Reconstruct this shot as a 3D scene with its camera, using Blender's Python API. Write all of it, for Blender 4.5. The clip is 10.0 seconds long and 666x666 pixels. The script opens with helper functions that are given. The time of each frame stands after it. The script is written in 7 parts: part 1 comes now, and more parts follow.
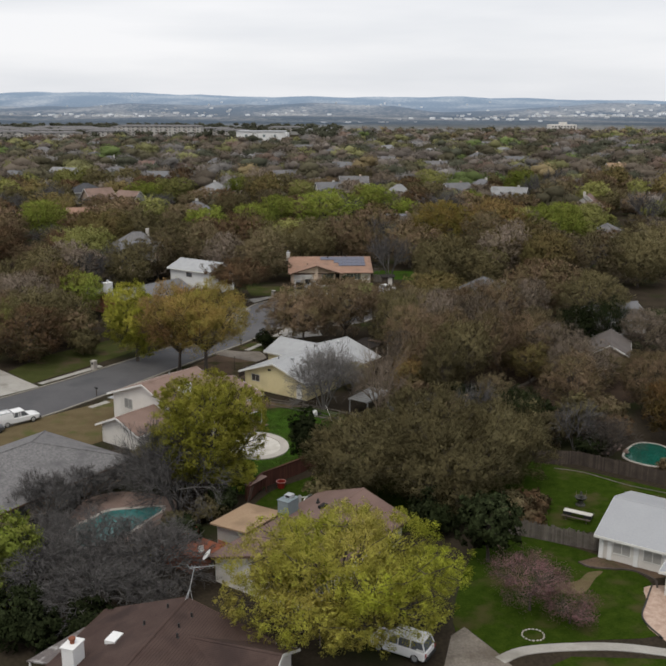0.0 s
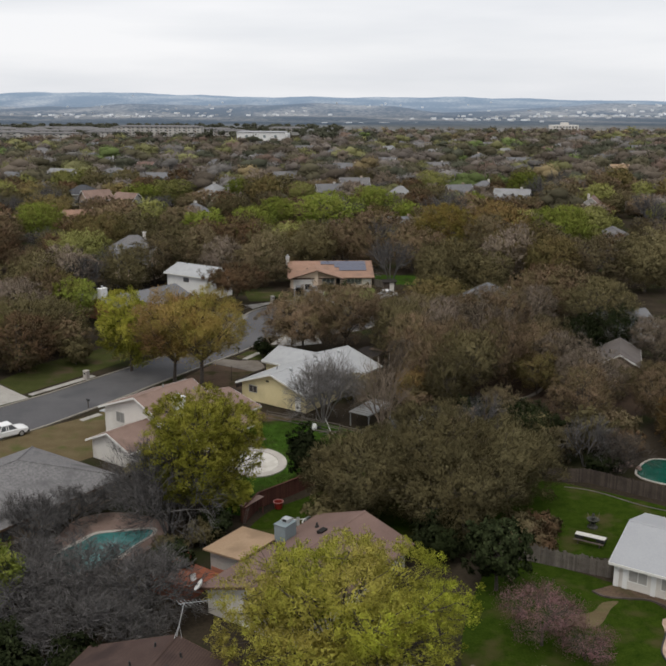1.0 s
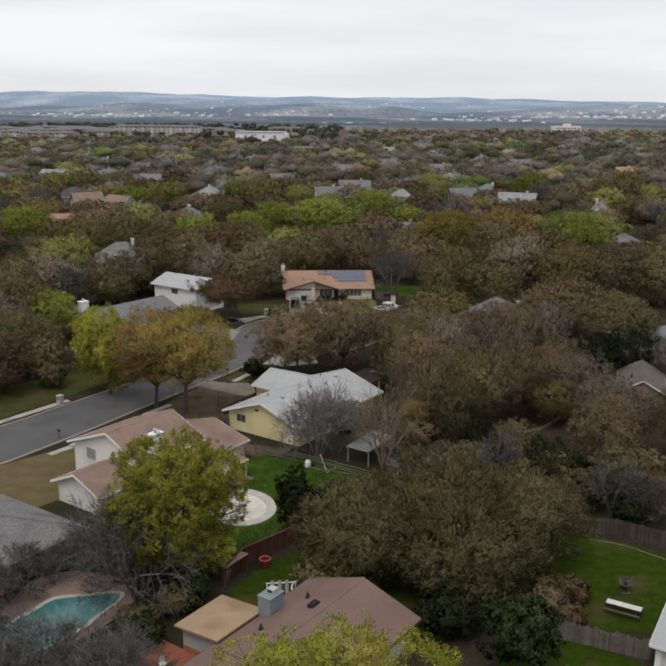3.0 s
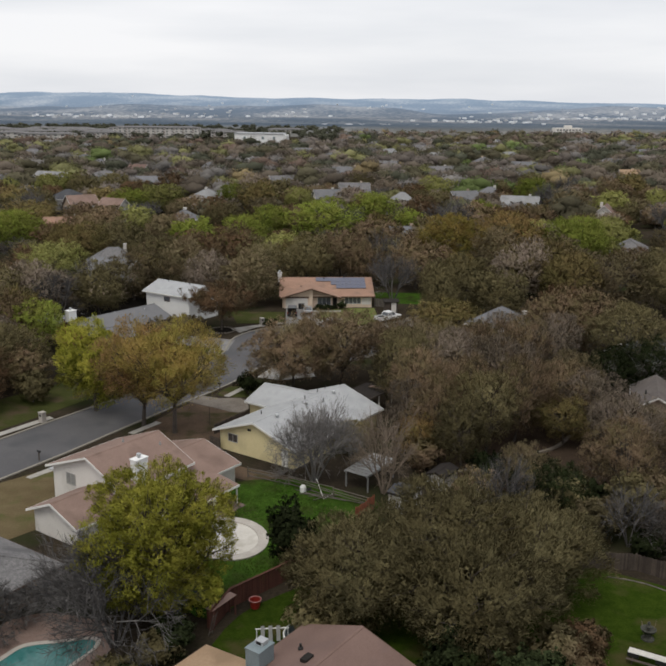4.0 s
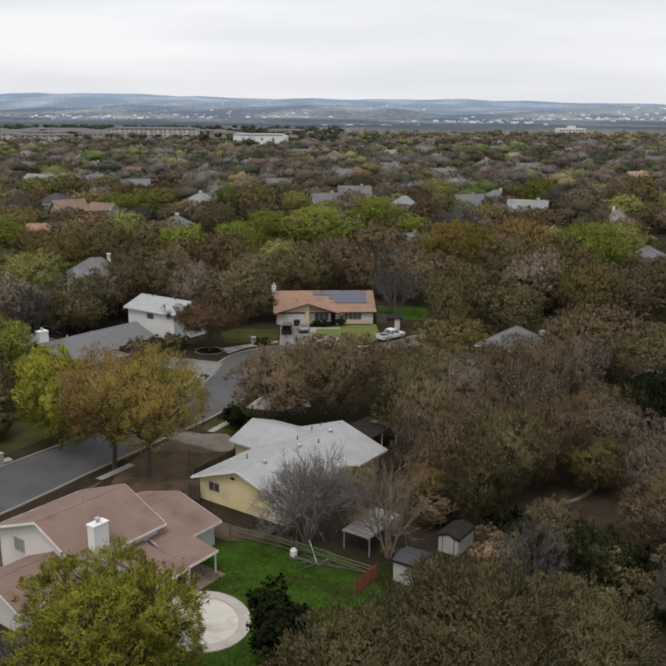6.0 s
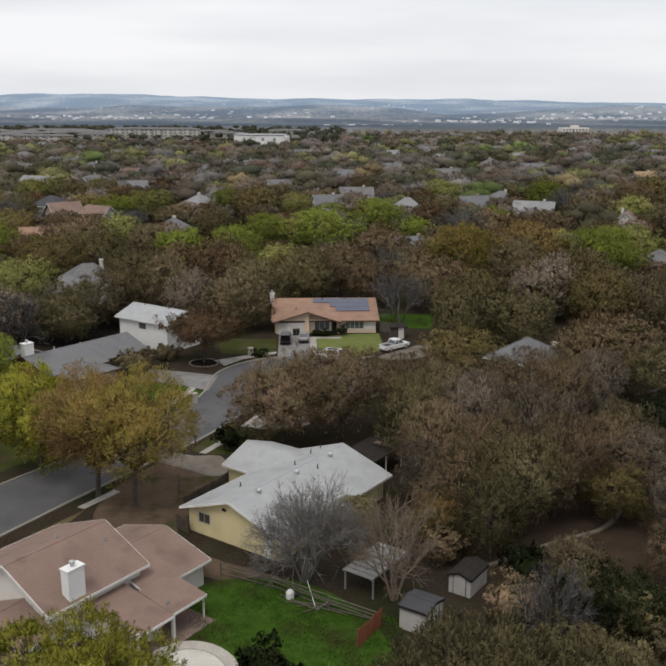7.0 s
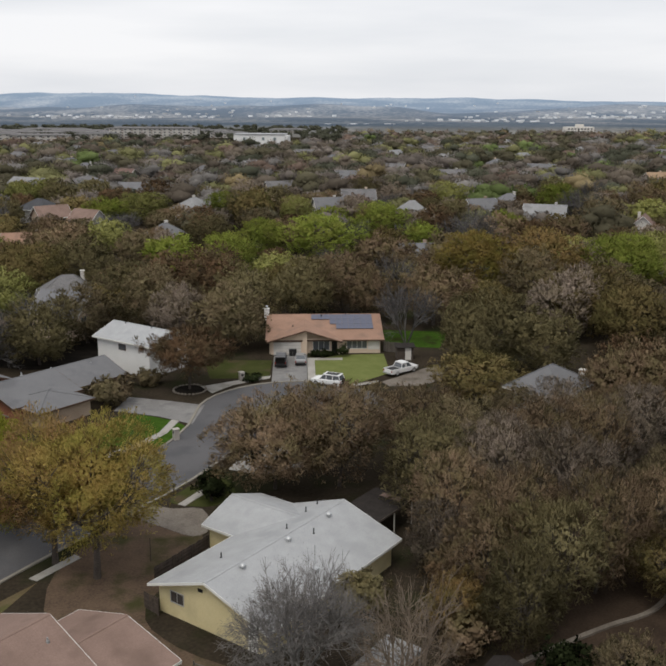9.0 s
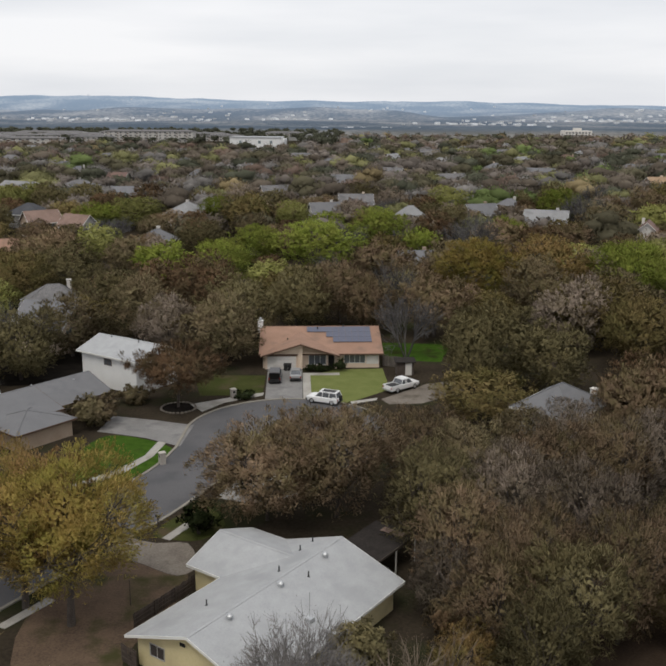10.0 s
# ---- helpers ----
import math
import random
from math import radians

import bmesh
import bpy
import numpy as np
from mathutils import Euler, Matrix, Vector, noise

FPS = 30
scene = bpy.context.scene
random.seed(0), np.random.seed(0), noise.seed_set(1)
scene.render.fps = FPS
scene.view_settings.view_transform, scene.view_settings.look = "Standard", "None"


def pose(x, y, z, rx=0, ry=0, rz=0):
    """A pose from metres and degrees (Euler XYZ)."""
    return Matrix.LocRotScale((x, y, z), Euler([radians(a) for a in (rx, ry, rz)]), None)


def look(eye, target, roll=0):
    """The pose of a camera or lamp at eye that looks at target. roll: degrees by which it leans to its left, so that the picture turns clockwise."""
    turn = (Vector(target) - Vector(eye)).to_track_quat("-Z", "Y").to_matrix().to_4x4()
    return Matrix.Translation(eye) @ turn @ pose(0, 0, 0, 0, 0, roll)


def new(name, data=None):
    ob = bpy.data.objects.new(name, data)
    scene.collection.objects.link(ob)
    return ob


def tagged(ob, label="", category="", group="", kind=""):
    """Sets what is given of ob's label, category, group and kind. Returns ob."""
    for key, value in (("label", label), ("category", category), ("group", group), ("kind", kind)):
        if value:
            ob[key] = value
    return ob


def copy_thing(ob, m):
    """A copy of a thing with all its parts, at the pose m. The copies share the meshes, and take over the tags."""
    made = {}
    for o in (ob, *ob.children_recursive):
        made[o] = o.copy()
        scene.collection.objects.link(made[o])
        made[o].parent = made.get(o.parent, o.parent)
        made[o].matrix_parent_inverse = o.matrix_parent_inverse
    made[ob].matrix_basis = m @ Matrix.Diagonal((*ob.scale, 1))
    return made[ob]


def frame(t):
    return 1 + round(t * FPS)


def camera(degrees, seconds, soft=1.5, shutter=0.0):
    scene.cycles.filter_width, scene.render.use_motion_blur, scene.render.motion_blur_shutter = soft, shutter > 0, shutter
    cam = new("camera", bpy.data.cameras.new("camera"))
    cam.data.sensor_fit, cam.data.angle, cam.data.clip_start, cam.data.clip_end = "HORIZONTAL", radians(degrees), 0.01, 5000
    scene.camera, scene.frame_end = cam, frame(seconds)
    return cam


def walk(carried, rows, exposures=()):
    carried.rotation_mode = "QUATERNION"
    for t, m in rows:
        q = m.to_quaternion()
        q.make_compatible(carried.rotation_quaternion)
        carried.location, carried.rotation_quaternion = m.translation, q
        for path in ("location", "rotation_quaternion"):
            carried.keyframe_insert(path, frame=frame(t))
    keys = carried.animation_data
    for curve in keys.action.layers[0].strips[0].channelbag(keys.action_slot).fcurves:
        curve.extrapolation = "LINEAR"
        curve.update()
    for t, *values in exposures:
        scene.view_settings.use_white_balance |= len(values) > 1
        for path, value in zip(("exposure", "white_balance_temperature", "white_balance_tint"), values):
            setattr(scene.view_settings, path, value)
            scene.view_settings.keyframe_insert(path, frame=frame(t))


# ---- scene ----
# ---------------------------------------------------------------- camera
cam = camera(40.0, 10.0, soft=2.15)


def aim(x, y, z, rx, roll, yaw):
    return pose(x, y, z, rx, 0, yaw) @ pose(0, 0, 0, 0, 0, roll)


PATH = [
    (0.0, aim(-0.911, 3.741, 40.057, 75.734, 0.124, -0.128)),
    (0.5, aim(-0.87, 5.905, 40.155, 75.732, 0.093, -0.127)),
    (1.0, aim(-0.807, 8.358, 40.23, 75.749, 0.131, -0.074)),
    (1.5, aim(-0.725, 11.052, 40.282, 75.732, 0.133, -0.059)),
    (2.0, aim(-0.627, 13.945, 40.313, 75.737, 0.194, -0.04)),
    (2.5, aim(-0.515, 17.007, 40.326, 75.729, 0.267, -0.067)),
    (4.0, aim(-0.132, 26.958, 40.273, 75.824, 0.435, -0.115)),
    (4.5, aim(0.002, 30.473, 40.231, 75.859, 0.42, -0.122)),
    (5.0, aim(0.134, 34.066, 40.18, 75.898, 0.44, -0.136)),
    (5.5, aim(0.262, 37.726, 40.123, 75.868, 0.399, -0.108)),
    (7.0, aim(0.588, 48.991, 39.927, 75.854, 0.196, 0.092)),
    (7.5, aim(0.668, 52.79, 39.861, 75.854, 0.12, 0.147)),
    (8.0, aim(0.728, 56.578, 39.798, 75.82, 0.143, 0.193)),
    (8.5, aim(0.766, 60.324, 39.74, 75.83, 0.143, 0.188)),
    (9.0, aim(0.778, 63.995, 39.688, 75.80, 0.18, 0.197)),
    (9.5, aim(0.762, 67.547, 39.644, 75.90, 0.33, 0.143)),
    (10.0, aim(0.715, 70.927, 39.612, 75.994, 0.299, -0.029)),
]
walk(cam, PATH)

# ---------------------------------------------------------------- daylight under a closed cloud cover
SUN_UP, SUN_TURN = radians(62), radians(200)
world = bpy.data.worlds.new("overcast")
scene.world = world
world.use_nodes = True
wn, wl = world.node_tree.nodes, world.node_tree.links
wn.clear()
w_out = wn.new("ShaderNodeOutputWorld")
w_bg = wn.new("ShaderNodeBackground")
w_sky = wn.new("ShaderNodeTexSky")
w_sky.sky_type = "NISHITA"
w_sky.sun_disc = False
w_sky.sun_elevation, w_sky.sun_rotation = SUN_UP, SUN_TURN
w_scale = wn.new("ShaderNodeVectorMath")
w_scale.operation = "SCALE"
w_scale.inputs["Scale"].default_value = 0.10
w_co = wn.new("ShaderNodeTexCoord")
w_map = wn.new("ShaderNodeMapping")
w_map.inputs["Scale"].default_value = (1.2, 1.2, 9.0)
w_noise = wn.new("ShaderNodeTexNoise")
w_noise.inputs["Scale"].default_value = 1.6
w_noise.inputs["Detail"].default_value = 5.0
w_noise.inputs["Roughness"].default_value = 0.5
w_ramp = wn.new("ShaderNodeValToRGB")
w_ramp.color_ramp.elements[0].position, w_ramp.color_ramp.elements[0].color = 0.32, (0.745, 0.768, 0.815, 1)
w_ramp.color_ramp.elements[1].position, w_ramp.color_ramp.elements[1].color = 0.66, (0.968, 0.966, 0.985, 1)
w_mix = wn.new("ShaderNodeMix")
w_mix.data_type = "RGBA"
w_mix.inputs["Factor"].default_value = 0.93
wl.new(w_co.outputs["Generated"], w_map.inputs["Vector"])
wl.new(w_map.outputs["Vector"], w_noise.inputs["Vector"])
wl.new(w_noise.outputs["Fac"], w_ramp.inputs["Fac"])
wl.new(w_sky.outputs["Color"], w_scale.inputs[0])
wl.new(w_scale.outputs["Vector"], w_mix.inputs["A"])
wl.new(w_ramp.outputs["Color"], w_mix.inputs["B"])
wl.new(w_mix.outputs["Result"], w_bg.inputs["Color"])
wl.new(w_bg.outputs["Background"], w_out.inputs["Surface"])

sun = new("sun", bpy.data.lights.new("sun", "SUN"))
sun.data.energy, sun.data.angle, sun.data.color = 1.5, radians(25), (1.0, 0.945, 0.84)
sun.matrix_world = look((0, 0, 0), (math.sin(SUN_TURN) * -math.cos(SUN_UP), math.cos(SUN_TURN) * -math.cos(SUN_UP), -math.sin(SUN_UP)))
# ---------------------------------------------------------------- materials
def surface(name, a, b, scale=1.5, fine=18.0, rough=0.85, bump=0.15, metal=0.0, vary=0.0, island=0.0, course=0.0, line=0.88, spec=0.3, stain=None, stain_scale=0.35):
    """Two colours mixed by coarse and fine noise in metres; course: height of shingle rows along z."""
    m = bpy.data.materials.new(name)
    m.use_nodes = True
    n, l = m.node_tree.nodes, m.node_tree.links
    bsdf = n["Principled BSDF"]
    bsdf.inputs["Roughness"].default_value = rough
    bsdf.inputs["Metallic"].default_value = metal
    bsdf.inputs["Specular IOR Level"].default_value = spec
    co = n.new("ShaderNodeTexCoord")
    big, small = n.new("ShaderNodeTexNoise"), n.new("ShaderNodeTexNoise")
    big.inputs["Scale"].default_value, big.inputs["Detail"].default_value = scale, 4
    small.inputs["Scale"].default_value, small.inputs["Detail"].default_value = fine, 3
    for t in (big, small):
        l.new(co.outputs["Object"], t.inputs["Vector"])
    add = n.new("ShaderNodeMath")
    add.operation = "ADD"
    l.new(big.outputs["Fac"], add.inputs[0])
    l.new(small.outputs["Fac"], add.inputs[1])
    rng = n.new("ShaderNodeMapRange")
    rng.inputs["From Min"].default_value, rng.inputs["From Max"].default_value = 0.7, 1.3
    l.new(add.outputs[0], rng.inputs["Value"])
    mix = n.new("ShaderNodeMix")
    mix.data_type = "RGBA"
    mix.inputs["A"].default_value, mix.inputs["B"].default_value = (*a, 1), (*b, 1)
    l.new(rng.outputs[0], mix.inputs["Factor"])
    colour, height = mix.outputs["Result"], small.outputs["Fac"]
    if stain:
        st = n.new("ShaderNodeTexNoise")
        st.inputs["Scale"].default_value, st.inputs["Detail"].default_value = stain_scale, 5
        l.new(co.outputs["Object"], st.inputs["Vector"])
        sr = n.new("ShaderNodeMapRange")
        sr.inputs["From Min"].default_value, sr.inputs["From Max"].default_value = 0.52, 0.68
        l.new(st.outputs["Fac"], sr.inputs["Value"])
        sm = n.new("ShaderNodeMix")
        sm.data_type = "RGBA"
        sm.inputs["B"].default_value = (*stain, 1)
        l.new(sr.outputs[0], sm.inputs["Factor"])
        l.new(colour, sm.inputs["A"])
        colour = sm.outputs["Result"]
    if course:
        sep = n.new("ShaderNodeSeparateXYZ")
        l.new(co.outputs["Object"], sep.inputs[0])
        div = n.new("ShaderNodeMath")
        div.operation = "DIVIDE"
        div.inputs[1].default_value = course
        l.new(sep.outputs["Z"], div.inputs[0])
        fr = n.new("ShaderNodeMath")
        fr.operation = "FRACT"
        l.new(div.outputs[0], fr.inputs[0])
        height = fr.outputs[0]
        cr = n.new("ShaderNodeMapRange")
        cr.inputs["From Min"].default_value, cr.inputs["From Max"].default_value = 0.0, 0.25
        cr.inputs["To Min"].default_value, cr.inputs["To Max"].default_value = line, 1.0
        l.new(fr.outputs[0], cr.inputs["Value"])
        cm = n.new("ShaderNodeMix")
        cm.data_type, cm.blend_type = "RGBA", "MULTIPLY"
        cm.inputs["Factor"].default_value = 1.0
        l.new(colour, cm.inputs["A"])
        l.new(cr.outputs[0], cm.inputs["B"])
        colour = cm.outputs["Result"]
    if vary or island:
        src = n.new("ShaderNodeObjectInfo").outputs["Random"] if vary else n.new("ShaderNodeNewGeometry").outputs["Random Per Island"]
        vr = n.new("ShaderNodeMapRange")
        amount = vary or island
        vr.inputs["To Min"].default_value, vr.inputs["To Max"].default_value = 1 - amount, 1 + amount
        l.new(src, vr.inputs["Value"])
        vm = n.new("ShaderNodeMix")
        vm.data_type, vm.blend_type = "RGBA", "MULTIPLY"
        vm.inputs["Factor"].default_value = 1.0
        l.new(colour, vm.inputs["A"])
        l.new(vr.outputs[0], vm.inputs["B"])
        colour = vm.outputs["Result"]
    l.new(colour, bsdf.inputs["Base Color"])
    if bump:
        bp = n.new("ShaderNodeBump")
        bp.inputs["Strength"].default_value, bp.inputs["Distance"].default_value = bump, 0.05
        l.new(height, bp.inputs["Height"])
        l.new(bp.outputs["Normal"], bsdf.inputs["Normal"])
    return m


def foliage(name, a, b, c=None, tinted=False, through_leaf=0.3, patch=0.35):
    """Leaves: colour a to b leaf by leaf, drifting to c in patches through the crown and from tree to tree."""
    m = bpy.data.materials.new(name)
    m.use_nodes = True
    n, l = m.node_tree.nodes, m.node_tree.links
    n.clear()
    out = n.new("ShaderNodeOutputMaterial")
    dif, tra, mixs = n.new("ShaderNodeBsdfDiffuse"), n.new("ShaderNodeBsdfTranslucent"), n.new("ShaderNodeMixShader")
    mixs.inputs["Fac"].default_value = through_leaf
    geo = n.new("ShaderNodeNewGeometry")
    mix = n.new("ShaderNodeMix")
    mix.data_type = "RGBA"
    l.new(geo.outputs["Random Per Island"], mix.inputs["Factor"])
    colour = mix.outputs["Result"]
    if tinted:
        at = n.new("ShaderNodeAttribute")
        at.attribute_name = "tint"
        dark = n.new("ShaderNodeMix")
        dark.data_type, dark.blend_type = "RGBA", "MULTIPLY"
        dark.inputs["Factor"].default_value = 1.0
        mix.inputs["A"].default_value, mix.inputs["B"].default_value = (0.82, 0.82, 0.82, 1), (1.16, 1.16, 1.16, 1)
        l.new(at.outputs["Color"], dark.inputs["A"])
        l.new(colour, dark.inputs["B"])
        colour = dark.outputs["Result"]
    else:
        mix.inputs["A"].default_value, mix.inputs["B"].default_value = (*a, 1), (*b, 1)
        co = n.new("ShaderNodeTexCoord")
        info = n.new("ShaderNodeObjectInfo")
        off = n.new("ShaderNodeVectorMath")
        off.operation = "ADD"
        nz = n.new("ShaderNodeTexNoise")
        nz.inputs["Scale"].default_value, nz.inputs["Detail"].default_value = patch, 3
        l.new(co.outputs["Object"], off.inputs[0])
        l.new(info.outputs["Location"], off.inputs[1])
        l.new(off.outputs[0], nz.inputs["Vector"])
        rg = n.new("ShaderNodeMapRange")
        rg.inputs["From Min"].default_value, rg.inputs["From Max"].default_value = 0.4, 0.65
        l.new(nz.outputs["Fac"], rg.inputs["Value"])
        m2 = n.new("ShaderNodeMix")
        m2.data_type = "RGBA"
        m2.inputs["B"].default_value = (*(c or b), 1)
        l.new(rg.outputs[0], m2.inputs["Factor"])
        l.new(colour, m2.inputs["A"])
        vr = n.new("ShaderNodeMapRange")
        vr.inputs["To Min"].default_value, vr.inputs["To Max"].default_value = 0.68, 1.32
        l.new(info.outputs["Random"], vr.inputs["Value"])
        cz = n.new("ShaderNodeTexNoise")
        cz.inputs["Scale"].default_value, cz.inputs["Detail"].default_value = 0.9, 2
        l.new(off.outputs[0], cz.inputs["Vector"])
        cr = n.new("ShaderNodeMapRange")
        cr.inputs["From Min"].default_value, cr.inputs["From Max"].default_value = 0.3, 0.7
        cr.inputs["To Min"].default_value, cr.inputs["To Max"].default_value = 0.72, 1.28
        l.new(cz.outputs["Fac"], cr.inputs["Value"])
        m4 = n.new("ShaderNodeMath")
        m4.operation = "MULTIPLY"
        l.new(vr.outputs[0], m4.inputs[0])
        l.new(cr.outputs[0], m4.inputs[1])
        vr = m4
        m3 = n.new("ShaderNodeMix")
        m3.data_type, m3.blend_type = "RGBA", "MULTIPLY"
        m3.inputs["Factor"].default_value = 1.0
        l.new(m2.outputs["Result"], m3.inputs["A"])
        l.new(vr.outputs[0], m3.inputs["B"])
        colour = m3.outputs["Result"]
    for s in (dif, tra):
        l.new(colour, s.inputs["Color"])
    l.new(dif.outputs[0], mixs.inputs[1])
    l.new(tra.outputs[0], mixs.inputs[2])
    l.new(mixs.outputs[0], out.inputs["Surface"])
    return m


def glassy(name, colour, rough=0.12):
    m = surface(name, colour, tuple(v * 1.4 for v in colour), 0.8, 5, rough, 0.0, spec=0.6)
    return m


M = {}
M["ground"] = surface("earth_and_dry_grass", (0.026, 0.021, 0.016), (0.052, 0.042, 0.030), 0.25, 3.0, 0.95, 0.3, stain=(0.026, 0.031, 0.013), stain_scale=0.12, spec=0.0)
M["dirt"] = surface("brown_leaf_litter", (0.077, 0.055, 0.041), (0.141, 0.1, 0.07), 0.5, 5.0, 0.95, 0.3, spec=0.0, stain=(0.054, 0.052, 0.024), stain_scale=0.3)
M["mulch"] = surface("dark_leaf_mulch", (0.035, 0.026, 0.020), (0.066, 0.047, 0.034), 0.5, 5.0, 0.95, 0.3, spec=0.0)
# near-black: the oak's mulch bed, and tree shade painted on the ground
M["mulch_and_shade"] = surface("black_mulch_and_painted_shade", (0.010, 0.009, 0.008), (0.022, 0.019, 0.016), 0.6, 5.0, 0.95, 0.3, spec=0.0)
M["tarred"] = surface("tarred_flat_roof", (0.022, 0.019, 0.018), (0.04, 0.035, 0.032), 0.8, 6.0, 0.95, 0.1, spec=0.1)
M["dry"] = surface("dry_lawn", (0.096, 0.072, 0.04), (0.14, 0.112, 0.064), 0.5, 6.0, 0.95, 0.3, stain=(0.08, 0.084, 0.032), spec=0.0)
M["lawn"] = surface("green_lawn", (0.016, 0.031, 0.004), (0.037, 0.058, 0.008), 1.1, 6.0, 0.95, 0.35, stain=(0.056, 0.052, 0.020), stain_scale=0.3, spec=0.0)
M["bright"] = surface("lush_lawn", (0.024, 0.054, 0.008), (0.054, 0.10, 0.016), 0.9, 7.0, 0.95, 0.35, stain=(0.034, 0.034, 0.014), stain_scale=0.22, spec=0.0)
M["olive"] = surface("olive_lawn", (0.110, 0.130, 0.040), (0.160, 0.175, 0.065), 0.5, 7.0, 0.95, 0.3, spec=0.0)
# dull grass of the verge; under the trees the shade is in this colour
M["shade"] = surface("dull_lawn_and_tree_shade", (0.036, 0.044, 0.014), (0.062, 0.066, 0.024), 0.4, 5.0, 0.95, 0.3, stain=(0.075, 0.058, 0.036), stain_scale=0.3, spec=0.0)
M["asphalt"] = surface("asphalt", (0.074, 0.072, 0.076), (0.108, 0.105, 0.109), 0.15, 9.0, 0.9, 0.1, stain=(0.073, 0.073, 0.077), stain_scale=0.2)
M["concrete"] = surface("concrete", (0.279, 0.262, 0.238), (0.377, 0.361, 0.328), 0.5, 9.0, 0.9, 0.12, stain=(0.221, 0.205, 0.18))
M["greycon"] = surface("stained_grey_concrete", (0.155, 0.150, 0.146), (0.238, 0.231, 0.223), 0.4, 6.0, 0.9, 0.1, stain=(0.146, 0.142, 0.14), stain_scale=0.5)
M["oldcon"] = surface("worn_concrete", (0.12, 0.10, 0.083), (0.215, 0.19, 0.16), 0.4, 5.0, 0.95, 0.15, stain=(0.095, 0.078, 0.06))
M["kerb"] = surface("kerb_concrete", (0.195, 0.18, 0.15), (0.27, 0.247, 0.21), 0.6, 9.0, 0.9, 0.12)
M["gravel"] = surface("pink_gravel", (0.30, 0.20, 0.15), (0.55, 0.42, 0.34), 2.0, 22.0, 0.95, 0.5)
M["yellow"] = surface("pale_yellow_siding", (0.63, 0.54, 0.30), (0.70, 0.60, 0.36), 0.4, 8.0, 0.8, 0.06, stain=(0.55, 0.47, 0.27))
M["white"] = surface("white_painted_brick", (0.577, 0.549, 0.512), (0.67, 0.642, 0.605), 0.4, 9.0, 0.8, 0.08, stain=(0.484, 0.456, 0.419))
M["shedwall"] = surface("off_white_sheet_metal", (0.40, 0.385, 0.37), (0.48, 0.465, 0.45), 0.6, 9.0, 0.7, 0.05, stain=(0.34, 0.31, 0.28))
M["purewhite"] = surface("white_paint", (0.684, 0.684, 0.675), (0.756, 0.756, 0.747), 0.6, 9.0, 0.7, 0.04)
M["cream"] = surface("cream_siding", (0.60, 0.47, 0.36), (0.68, 0.55, 0.43), 0.4, 9.0, 0.8, 0.06)
M["tanwall"] = surface("tan_brick", (0.30, 0.22, 0.16), (0.42, 0.33, 0.25), 0.5, 12.0, 0.9, 0.15)
M["redbrick"] = surface("red_brick", (0.28, 0.11, 0.07), (0.38, 0.17, 0.11), 0.8, 14.0, 0.9, 0.15)
M["taupe"] = surface("pale_taupe_stucco", (0.42, 0.40, 0.37), (0.52, 0.50, 0.47), 0.05, 0.6, 0.9, 0.0)
M["greywall"] = surface("grey_siding", (0.30, 0.29, 0.27), (0.38, 0.37, 0.35), 0.4, 9.0, 0.85, 0.08)
M["trim"] = surface("white_trim", (0.66, 0.65, 0.62), (0.74, 0.73, 0.70), 1.0, 9.0, 0.6, 0.02)
M["browntrim"] = surface("brown_trim", (0.085, 0.050, 0.035), (0.12, 0.075, 0.05), 1.0, 9.0, 0.7, 0.02)
R = {}
R["pale"] = surface("pale_grey_shingles", (0.315, 0.322, 0.33), (0.385, 0.392, 0.40), 0.9, 9.0, 0.9, 0.12, course=0.043, line=0.94, stain=(0.305, 0.312, 0.32))
R["salmon"] = surface("faded_salmon_shingles", (0.188, 0.127, 0.103), (0.252, 0.173, 0.144), 0.4, 9.0, 0.9, 0.15, course=0.045, stain=(0.165, 0.112, 0.09))
R["grey"] = surface("mottled_grey_shingles", (0.105, 0.102, 0.105), (0.225, 0.218, 0.218), 3.5, 9.0, 0.9, 0.2, course=0.045, stain=(0.11, 0.107, 0.11), spec=0.15)
R["silver"] = surface("silver_grey_shingles", (0.215, 0.215, 0.218), (0.275, 0.275, 0.278), 0.4, 9.0, 0.9, 0.1, course=0.045, stain=(0.19, 0.19, 0.192))
R["slate"] = surface("plain_grey_shingles", (0.138, 0.138, 0.144), (0.166, 0.166, 0.173), 0.4, 9.0, 0.9, 0.1, course=0.045, stain=(0.121, 0.121, 0.128))
R["brown"] = surface("brown_shingles", (0.06, 0.039, 0.034), (0.088, 0.06, 0.052), 0.6, 12.0, 0.9, 0.3, course=0.060, line=0.5, stain=(0.049, 0.034, 0.031), spec=0.1)
R["rose"] = surface("rose_brown_shingles", (0.15, 0.097, 0.082), (0.20, 0.132, 0.112), 0.4, 9.0, 0.9, 0.15, course=0.045, stain=(0.15, 0.10, 0.09))
R["tan"] = surface("tan_rolled_roofing", (0.285, 0.195, 0.122), (0.35, 0.245, 0.16), 0.4, 6.0, 0.9, 0.05, stain=(0.24, 0.165, 0.105))
R["orange"] = surface("terracotta_shingles", (0.255, 0.155, 0.11), (0.325, 0.2, 0.145), 0.5, 10.0, 0.9, 0.15, course=0.045, stain=(0.225, 0.145, 0.108))
R["snow"] = surface("white_metal_roof", (0.295, 0.302, 0.316), (0.335, 0.342, 0.356), 0.3, 6.0, 0.55, 0.03)
R["dusk"] = surface("weathered_dark_grey_shingles", (0.14, 0.14, 0.15), (0.19, 0.19, 0.20), 0.4, 9.0, 0.9, 0.1, course=0.045)
